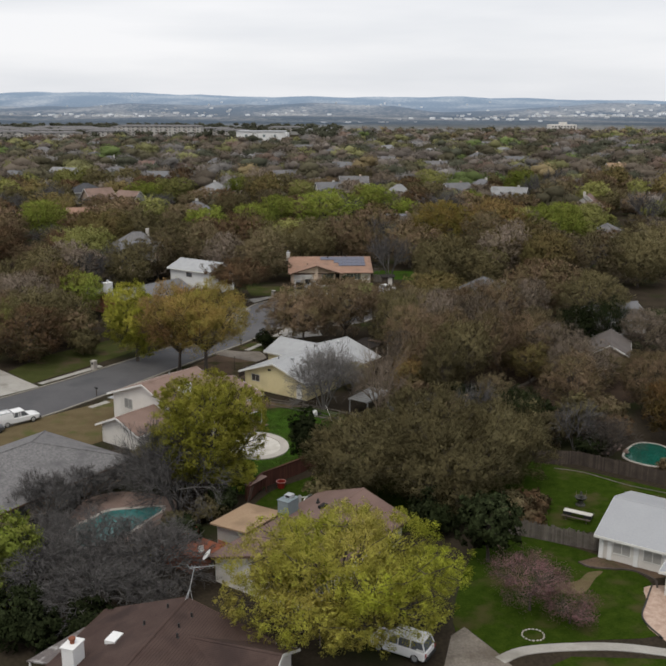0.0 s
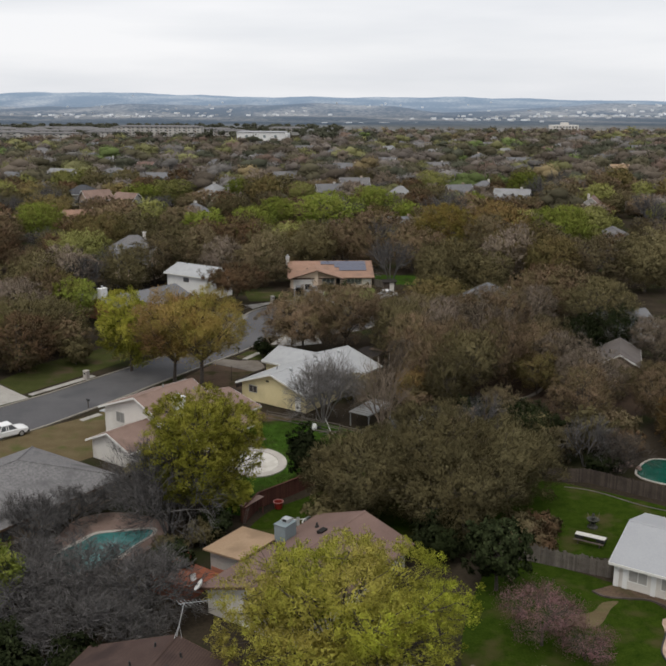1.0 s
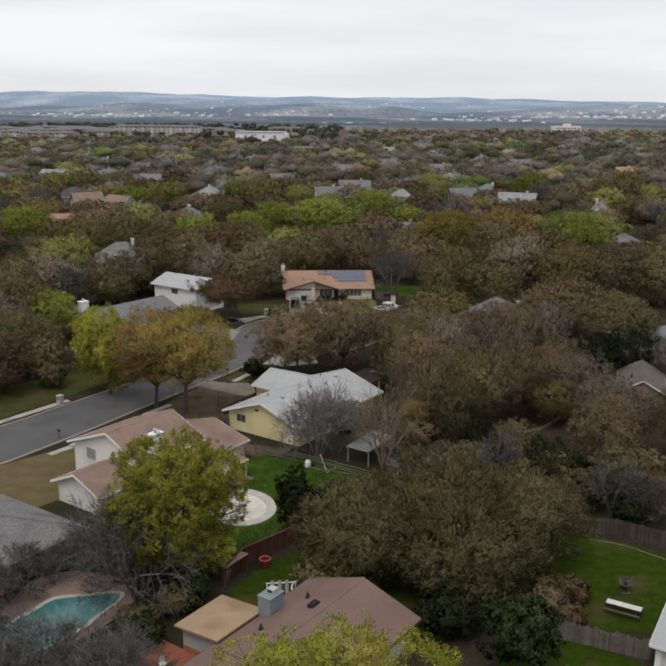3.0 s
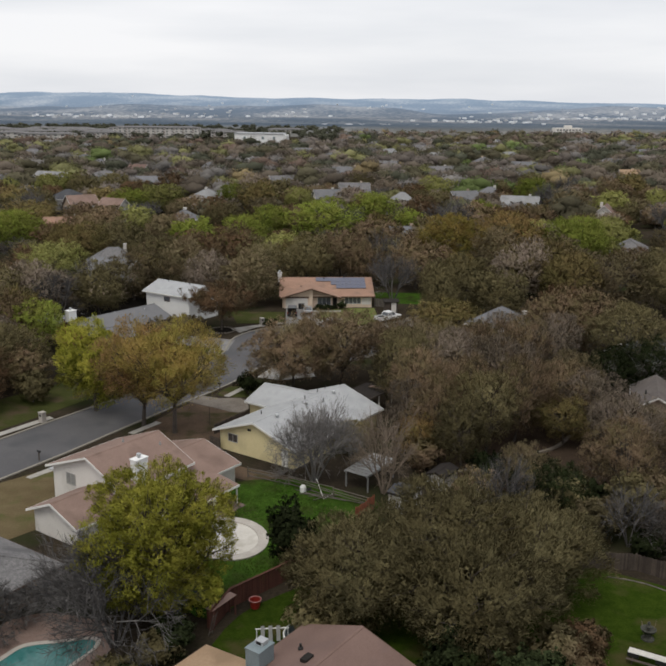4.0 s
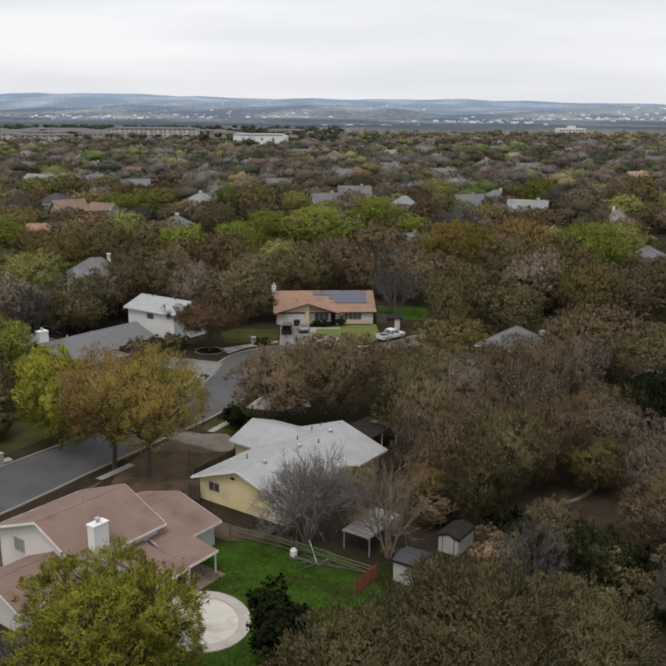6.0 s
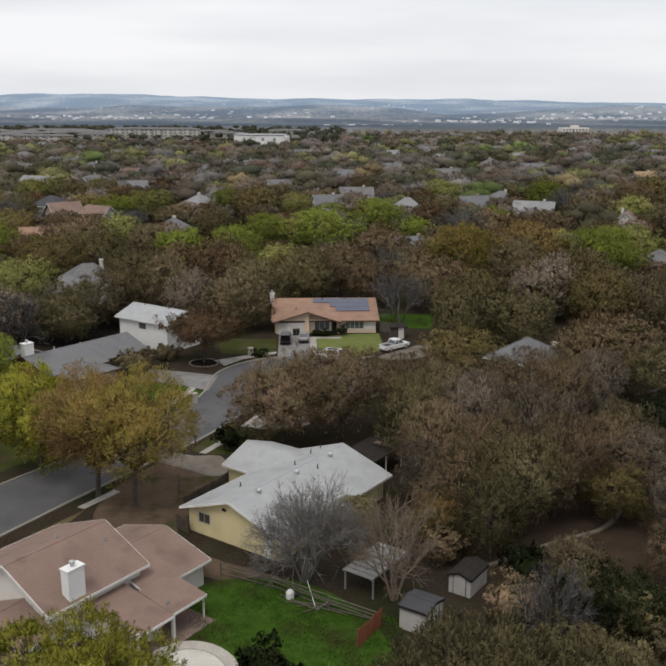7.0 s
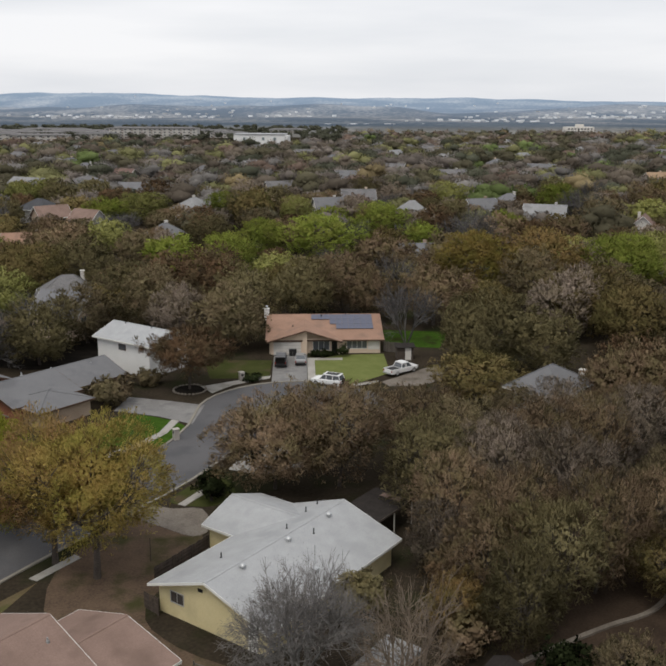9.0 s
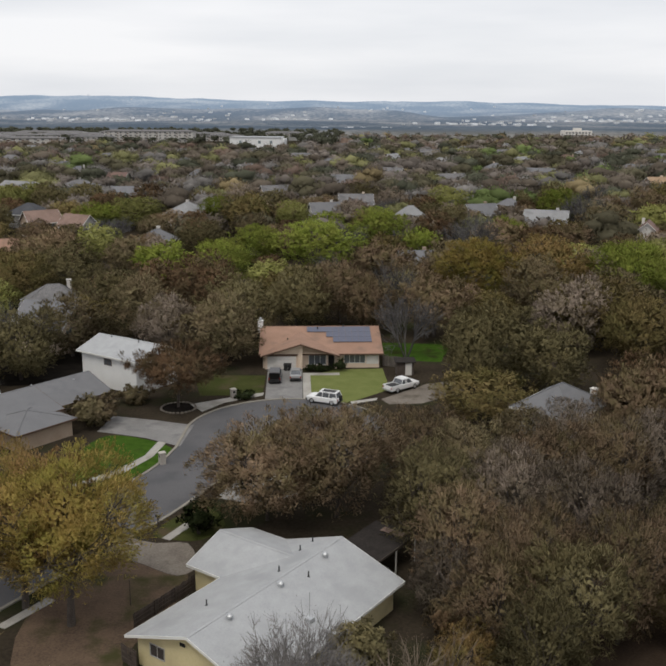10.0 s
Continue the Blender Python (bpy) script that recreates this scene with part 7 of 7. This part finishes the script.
for k in range(3):
    part("board", Geo().box(-0.9 + k * 0.6, -0.55, 0, -0.6 + k * 0.6, -0.51, 1.15, pose(0, 0, 0, -22, 0, 0)), M["oldwhite"], rack, "leaning pale board")
shelf = thing("potting_bench", pose(-8.7, 92.2, 0, 0, 0, 57), "faded pinkish timber bench beside the red fence", "bench")
for k in range(3):
    part("plank", Geo().box(-1.5, -0.36 + k * 0.25, 1.70, 1.5, -0.36 + k * 0.25 + 0.23, 1.75), M["pinkwood"], shelf)
for x in (-1.35, 1.35):
    for y in (-0.3, 0.3):
        part("leg", Geo().box(x - 0.05, y - 0.05, 0, x + 0.05, y + 0.05, 1.70), M["redwood"], shelf)
um = thing("garden_parasol", pose(14.6, 95.6, 0), "closed red parasol among the oak boughs", "parasol")
part("pole", Geo().tube((0, 0, 0), (0, 0, 2.6), 0.03, 0.03, 6), M["wood"], um)
part("canopy", Geo().lathe([(0.06, 2.55), (0.14, 2.3), (0.26, 1.7), (0.3, 1.3), (0.2, 1.28), (0.05, 1.3)], 12), M["redpaint"], um)
pole = thing("garden_pole", pose(-15.6, 137.8, 0), "thin dark pole standing in the bare earth", "pole")
part("shaft", Geo().tube((0, 0, -0.2), (0, 0, 2.3), 0.05, 0.04, 6), M["darkwood"], pole)
stone = BALL[1]
for k in range(18):
    a = 2 * math.pi * k / 18
    v = stone[0] * np.array([0.13, 0.07, 0.06]) * (1 + 0.2 * rocks.normal(size=(12, 1)))
    tagged(new("edging_stone", raw_mesh("edging_stone", v, stone[1], M["coping"])), "pale stone of a small flower-bed ring", "stone", "ring of white stones").matrix_world = pose(14.75 + 0.85 * math.cos(a), 66.5 + 0.8 * math.sin(a), 0.06, 0, 0, math.degrees(a) + 90)
for k in range(26):
    a = 2 * math.pi * k / 26
    v = stone[0] * np.array([0.26, 0.18, 0.16]) * (1 + 0.15 * rocks.normal(size=(12, 1)))
    tagged(new("edging_stone", raw_mesh("edging_stone", v, stone[1], M["oldcon"])), "worn stone edging the oak's round bed", "stone", "stones round the oak bed").matrix_world = pose(-19.9 + 2.3 * math.cos(a), 187.6 + 2.3 * math.sin(a), 0.08, 0, 0, math.degrees(a) + 90)
plate("oak_bed", [(-19.9 + 2.2 * math.cos(a * 0.3), 187.6 + 2.2 * math.sin(a * 0.3)) for a in range(21)], 0.05, M["mulch_and_shade"], "round bed of dark wet mulch under the oak", "flower bed")
edge = smooth_line([(21.3, 78.0), (22.1, 77.1), (23.9, 76.8), (25.7, 76.5), (27.0, 75.0), (26.8, 73.6)], 4)
solid("bed_edging", ribbon(edge, 0.18, 0.14, 0.2), M["darkwood"], "dark timber edging round the house bed", "edging", kind="structure")
plate("house_bed", [(21.4, 78.2), (22.2, 77.3), (25.6, 76.6), (27.0, 75.2), (29.2, 75.6), (24, 79.4)], 0.03, M["dirt"], "bare brown bed against the white house", "flower bed")
edge = smooth_line([(24.6, 66), (24.0, 68.8), (25.2, 71.5), (26.5, 74)], 5)
solid("bed_edging", ribbon(edge, 0.12, 0.12, 0.2), M["black"], "dark steel edging of the gravel bed", "edging", kind="structure")

edge = smooth_line([(24.2, 99.6), (27.2, 98.4), (31.0, 95.0), (35.0, 92.6), (40, 89.6)], 4)
solid("bed_edging", ribbon(edge, 0.12, 0.08, 0.12), M["wood"], "weathered timber edging along the board fence", "edging", kind="structure")


def small_shed(m, sx, sy, hh, rise, roof, wall, label):
    sh = thing("garden_shed", m, label, "shed")
    gable(sh, -sx / 2, sx / 2, -sy / 2, sy / 2, hh, 0, hh + rise, wall, roof, M["tarred"], 0.1, base=0.0, thick=0.06)
    part("door", Geo().box(-sx / 2 - 0.03, -0.55, 0.05, -sx / 2, 0.0, hh - 0.1).box(-sx / 2 - 0.03, 0.03, 0.05, -sx / 2, 0.55, hh - 0.1), wall, sh, "pale double doors")
    for y in (-0.58, 0.58):
        part("door_joint", Geo().box(-sx / 2 - 0.04, y - 0.03, 0, -sx / 2, y + 0.03, hh), M["dark"], sh)
    return sh


small_shed(pose(7.5, 113.4, 0, 0, 0, 57 + 90), 2.4, 2.7, 2.0, 0.32, R["dark"], M["shedwall"], "small off-white metal shed with a dark grey roof")
small_shed(pose(12.0, 119.2, 0, 0, 0, 56), 3.2, 2.0, 1.7, 0.35, M["tarred"], M["shedwall"], "off-white garden shed with a dark roof under the trees")
pg = thing("pergola", pose(4.2, 120.0, 0, 0, 0, 54), "white slatted patio cover on posts", "pergola")
for k in range(9):
    part("slat", Geo().box(-2.8 + k * 0.62, -1.5, 1.9 + k * 0.03, -2.8 + k * 0.62 + 0.56, 1.5, 1.96 + k * 0.03), M["oldwhite"], pg)
for y in (-1.4, 1.4):
    part("beam", Geo().box(-2.8, y - 0.06, 1.78, 2.8, y + 0.06, 1.9), M["oldwhite"], pg)
    for x in (-2.5, 2.5):
        part("post", Geo().box(x - 0.06, y - 0.06, 0, x + 0.06, y + 0.06, 1.8), M["oldwhite"], pg)
cp = thing("carport", pose(4.6, 144.2, 0, 0, 0, 54.6), "dark flat-roofed patio cover with a pale roof sheet", "carport")
part("roof", Geo().box(-3.6, -2.2, 2.5, 3.4, 2.2, 2.62), M["tarred"], cp)
part("fascia", Geo().box(-3.6, -2.26, 2.44, 3.4, -2.2, 2.64), M["darkwood"], cp)
part("roof_sheet", Geo().box(1.9, -1.6, 2.625, 2.7, 0.8, 2.66), M["pinkdeck"], cp, "pale ribbed roof sheet")
for x in (-3.4, 0.0, 3.2):
    part("post", Geo().box(x - 0.05, -2.15, 0, x + 0.05, -2.05, 2.5), M["trim"], cp)
    part("post", Geo().box(x - 0.05, 2.0, 0, x + 0.05, 2.1, 2.5), M["trim"], cp)
bx = thing("pump_housing", pose(-3.0, 117.2, 0, 0, 0, 20), "white pool pump housing in the grass", "pump")
part("tank", Geo().lathe([(0.3, 0), (0.34, 0.1), (0.34, 0.6), (0.2, 0.78), (0.02, 0.8)], 14), M["purewhite"], bx)
part("motor", Geo().lathe([(0.13, -0.3), (0.15, -0.25), (0.15, 0.25), (0.1, 0.3)], 10, pose(0.6, 0, 0.25, 0, 90, 0)), M["black"], bx)
st = thing("garden_store", pose(11.7, 203.8, 0, 0, 0, 5), "small lean-to store with a pale door beside the fence", "shed")
part("wall", Geo().box(-1.3, -0.3, 0, 1.3, 1.2, 2.1), M["darkwood"], st)
part("door", Geo().box(0.0, -0.34, 0.0, 0.95, -0.3, 1.95), M["white"], st, "pale door")
part("roof", Geo().slab([(-1.6, -0.6, 2.15), (1.6, -0.6, 2.15), (1.6, 1.4, 2.4), (-1.6, 1.4, 2.4)], 0.1), M["tarred"], st)
for x, lab in ((-6.45, "black wheeled rubbish bin by the garage"), (-5.85, "black wheeled rubbish bin by the garage")):
    wb = thing("rubbish_bin", pose(x, 205.7, 0.05), lab, "bin", "bins by the garage")
    part("tub", cabin(-0.26, -0.29, 0.29, 0.26, 0.28, 0.33, 0.0, 0.98), M["black"], wb)
    part("lid", Geo().box(-0.32, -0.36, 0.98, 0.32, 0.36, 1.06), M["black"], wb)


def mailbox(x, y, turn, stone_post, label):
    mb = thing("mailbox", pose(x, y, 0, 0, 0, turn), label, "mailbox")
    if stone_post:
        part("pillar", Geo().box(-0.33, -0.33, 0, 0.33, 0.33, 1.3), M["coping"], mb)
        part("cap_stone", Geo().box(-0.38, -0.38, 1.3, 0.38, 0.38, 1.4), M["coping"], mb)
        part("letter_flap", Geo().box(-0.36, -0.17, 0.85, -0.32, 0.17, 1.15), M["black"], mb)
    else:
        part("post", Geo().box(-0.05, -0.05, 0, 0.05, 0.05, 1.05), M["darkwood"], mb)
        part("box", Geo().lathe([(0.12, -0.25), (0.13, -0.24), (0.13, 0.24), (0.12, 0.25)], 12, pose(0, 0, 1.16, 90, 0, 0)), M["black"], mb)
    return mb


mailbox(-18.5, 168.0, 30, True, "white stone mailbox pillar at the corner lawn")
mailbox(-37.2, 138.4, 55, True, "white stone mailbox pillar beside the street")
mailbox(-16.0, 152.0, 60, False, "black mailbox on a post by the kerb")
mailbox(-33.6, 125.4, 50, False, "black mailbox on a post by the kerb")
mailbox(-13.0, 192.0, 120, True, "pale stone mailbox pillar by the turning circle")

# shrubs
leafy("hedge", 301, 2.2, 1.1, 2200, 0.10, "dark", "clipped dark green hedge under the front window", ry=0.75, low=0.0, lobes=10, x=-1.6, y=205.4, category="hedge", trunk=0.05, tuft=0.25)
leafy("shrub", 302, 0.9, 2.0, 1200, 0.10, "dark", "dark rounded shrub by the porch", low=0.0, lobes=6, x=1.95, y=205.7, category="shrub", trunk=0.05, tuft=0.25)
leafy("shrub", 303, 2.0, 3.0, 2500, 0.12, "dark", "small dark tree beside the garage", low=0.2, lobes=8, x=-11.8, y=150.6, category="shrub", tuft=0.35)
leafy("shrub", 304, 1.5, 1.2, 1500, 0.10, "dark", "low dark planting at the pavement edge", low=0.0, lobes=6, x=-11.6, y=192.0, category="shrub", trunk=0.05, tuft=0.3)
leafy("shrub", 305, 3.5, 4.4, 4500, 0.15, "moss", "dense mossy-green shrub against the brick wall", low=0.05, lobes=8, x=-29.6, y=181.2, category="shrub", tuft=0.4)
leafy("shrub", 306, 2.4, 2.4, 2200, 0.14, "moss", "mossy green shrub beside the white house", low=0.05, lobes=8, x=-26.2, y=190.4, category="shrub", tuft=0.4)
SHRUBS = [(20.5, 116.5, 2.4, 4.6, "dark"), (23.5, 111.8, 2.6, 4.6, "oak"), (18.0, 108.0, 2.6, 4.0, "oak"), (21.5, 105.6, 2.4, 3.4, "oak"), (25.5, 106.4, 2.6, 4.4, "moss"), (29.8, 109.5, 3.2, 6.0, "oak"), (33.6, 111.6, 2.8, 5.0, "moss"), (14.6, 113.6, 2.4, 4.0, "brown"), (16.8, 119.6, 2.2, 3.4, "dark"), (12.0, 105.0, 3.0, 4.6, "oak"), (16.8, 86.8, 2.4, 2.6, "moss"), (19.4, 88.8, 1.8, 2.0, "rust"), (18.2, 85.4, 1.8, 2.0, "rust")]
YARD_SHRUBS = [(-10.8, 93.2, 2.6, 4.2, "elm"), (-12.0, 88.0, 1.8, 3.0, "dark"), (9.0, 84.0, 3.2, 4.2, "dark"), (-1.0, 90.0, 2.6, 4.0, "oak"), (36.6, 98.0, 1.2, 1.6, "brown"), (33.4, 108.6, 2.4, 3.4, "rust"), (31.6, 106.4, 1.8, 2.4, "moss"), (29.4, 103.6, 2.0, 2.8, "dark"), (-23.2, 65.0, 2.4, 3.2, "dark"), (26.0, 114.0, 2.4, 3.4, "dark"), (10.5, 124.0, 2.4, 4.2, "brown"), (2.6, 128.6, 2.4, 4.0, "oak"), (10.2, 132.6, 2.4, 4.4, "rust"), (-22.8, 103.0, 0.9, 0.8, "oak"), (-14.6, 81.6, 1.6, 2.4, "dark"), (-23.4, 76.6, 1.8, 1.6, "dark"), (-18.6, 77.4, 2.0, 1.6, "oak"), (-26.6, 70.6, 2.2, 2.2, "dark"), (-15.4, 84.0, 1.6, 1.8, "oak"), (-13.0, 86.4, 1.6, 2.2, "oak"), (-19.6, 66.4, 2.2, 3.0, "dark"), (-25.6, 66.4, 3.0, 4.2, "dark"), (-28.6, 69.0, 2.6, 4.0, "green"), (-48.0, 143.0, 3.0, 4.0, "oak"), (-41.0, 146.5, 3.0, 5.0, "oak"), (-36.0, 156.0, 3.6, 6.0, "oak"), (-44.5, 152.0, 4.0, 7.0, "brown")]
for i, (x, y, r, hh, leaf) in enumerate(SHRUBS + YARD_SHRUBS):
    leafy("shrub", 320 + i, r, hh, int(1500 * r), 0.12, leaf, {"dark": "dark evergreen shrub", "oak": "olive-green shrub", "brown": "brown winter shrub", "elm": "yellow-green spring shrub", "rust": "rust-brown shrub", "moss": "mossy green shrub", "green": "bright green shrub"}[leaf] + " in the undergrowth", low=0.02, lobes=8, x=x, y=y, category="shrub", trunk=0.08, tuft=0.45, extra=0)

# grass tufts on the lush yard and lawns
gv, gf, base = [], [], 0
gr2 = np.random.default_rng(88)
pos = np.stack([gr2.uniform(-13, 6, 26000), gr2.uniform(92, 121, 26000), np.zeros(26000)], 1)
keep = (pos[:, 1] < 119.5 - 0.55 * np.maximum(pos[:, 0] + 4, 0)) & (pos[:, 1] > 98.5 + 0.9 * (pos[:, 0] + 6.5)) & (((pos[:, 0] + 9.7) / 3.8) ** 2 + ((pos[:, 1] - 106.4) / 4.7) ** 2 > 1) & ((pos[:, 0] > -11.5) | (pos[:, 1] < 100))
pos = pos[keep]
clump = 0.5 + 0.5 * np.sin(pos[:, 0] * 0.9) * np.sin(pos[:, 1] * 0.7 + 1)
hgt = (0.08 + 0.22 * clump * gr2.uniform(size=len(pos)))[:, None]
ang = gr2.uniform(0, 2 * np.pi, len(pos))
side = np.stack([np.cos(ang), np.sin(ang), 0 * ang], 1) * 0.06
tip = pos + np.concatenate([gr2.normal(size=(len(pos), 2)) * 0.08, hgt], 1)
v = np.stack([pos - side, pos + side, tip], 1).reshape(-1, 3)
tagged(new("grass", raw_mesh("grass", v, np.arange(len(v)).reshape(-1, 3), LEAF["grass"])), "long lush green grass in the back yard", "grass", kind="stuff")

# ---------------------------------------------------------------- far buildings
wh = thing("warehouse", pose(-72, 960, 0, 0, 0, -3), "long white flat-roofed warehouse beyond the trees", "warehouse")
part("wall", Geo().box(-24, -14, 0, 24, 14, 9.2), M["purewhite"], wh)
part("roof", Geo().box(-24.6, -14.6, 9.2, 24.6, 14.6, 9.8), R["snow"], wh)
part("wall", Geo().box(24, -12, 0, 27, 14, 8.0), M["purewhite"], wh)
for x in (-14, 4, 15):
    part("loading_door", Geo().box(x - 1.2, -14.1, 4.0, x + 1.2, -13.98, 6.6), M["bluegrey"], wh)


def apartments(x, y, turn, w, d, hh, storeys, bays, label):
    ap = thing("apartment_block", pose(x, y, 0, 0, 0, turn), label, "apartments", "apartment blocks")
    part("wall", Geo().box(-w / 2, -d / 2, 0, w / 2, d / 2, hh), M["taupe"], ap)
    hz = hh + 1.4
    part("roof", Geo().add([(-w / 2 - 1, -d / 2 - 1, hh), (w / 2 + 1, -d / 2 - 1, hh), (w / 2 + 1, d / 2 + 1, hh), (-w / 2 - 1, d / 2 + 1, hh), (-w / 2 + d / 2, 0, hz), (w / 2 - d / 2, 0, hz)], [(0, 1, 5, 4), (2, 3, 4, 5), (1, 2, 5), (3, 0, 4), (3, 2, 1, 0)]), R["grey"], ap)
    for b in range(bays):
        cx = -w / 2 + w * (b + 0.5) / bays
        for s in range(storeys):
            z = hh * (s + 0.5) / storeys
            part("window", Geo().box(cx - w / bays * 0.28, -d / 2 - 0.05, z - 0.7, cx + w / bays * 0.1, -d / 2 + 0.05, z + 0.6), M["window"], ap)
            if b % 2 == 0:
                part("balcony", Geo().box(cx + w / bays * 0.14, -d / 2 - 0.9, z - 1.2, cx + w / bays * 0.42, -d / 2, z - 0.4), M["browntrim"], ap)
    return ap


apartments(-196, 1075, -4, 96, 16, 11.4, 4, 18, "long four-storey apartment block with grey roofs")
for x, y, w in ((-300, 1010, 60), (-360, 1040, 56), (-255, 1060, 44), (-335, 1095, 70), (-270, 1120, 60), (-410, 1090, 60), (-120, 1110, 40), (-300, 1150, 70), (-380, 1150, 60), (-225, 1165, 64), (-150, 1180, 50), (-345, 1215, 80), (-440, 1205, 70), (-250, 1240, 80), (-60, 1230, 46)):
    apartments(x, y, float(frng.uniform(-12, 12)), w, 14, 6.0, 2, 8, "low grey apartment block beyond the woods")
tw = thing("office_block", pose(292, 1195, 0, 0, 0, 6), "pale flat-roofed office block above the trees", "office")
part("wall", Geo().box(-17, -7, 0, 17, 7, 11), M["white"], tw)
part("roof_house", Geo().box(-3, -4, 11, 5, 4, 14), M["white"], tw)
for k in range(8):
    for z in (5.5, 8.5):
        part("window", Geo().box(-15.5 + k * 4, -7.08, z - 0.8, -13 + k * 4, -6.98, z + 0.9), M["window"], tw)
# pale roofs of the distant towns
tb = Geo()
drng = np.random.default_rng(31)
TOWNS = [(-560, 2420, 150, 60, 40, 7), (330, 2150, 90, 60, 30, 6), (640, 2450, 160, 60, 34, 8), (900, 2750, 200, 80, 30, 8), (100, 1720, 90, 15, 10, 4), (-260, 3450, 420, 200, 18, 7), (260, 3900, 500, 300, 12, 8), (-900, 3800, 500, 300, 12, 8), (-120, 2560, 60, 40, 7, 6), (-380, 2700, 160, 60, 14, 6)]
for cx, cy, sx, sy, cnt, hb in TOWNS:
    for _ in range(int(1.4 * cnt)):
        x, y = cx + drng.normal() * sx * 0.8, cy + drng.normal() * sy * 1.6
        z = hill(x, y)
        w, d, k = drng.uniform(1.5, 6), drng.uniform(4, 9), hb * drng.uniform(0.3, 0.7)
        tb.box(x - w, y - d, z - 4, x + w, y + d, z + k)
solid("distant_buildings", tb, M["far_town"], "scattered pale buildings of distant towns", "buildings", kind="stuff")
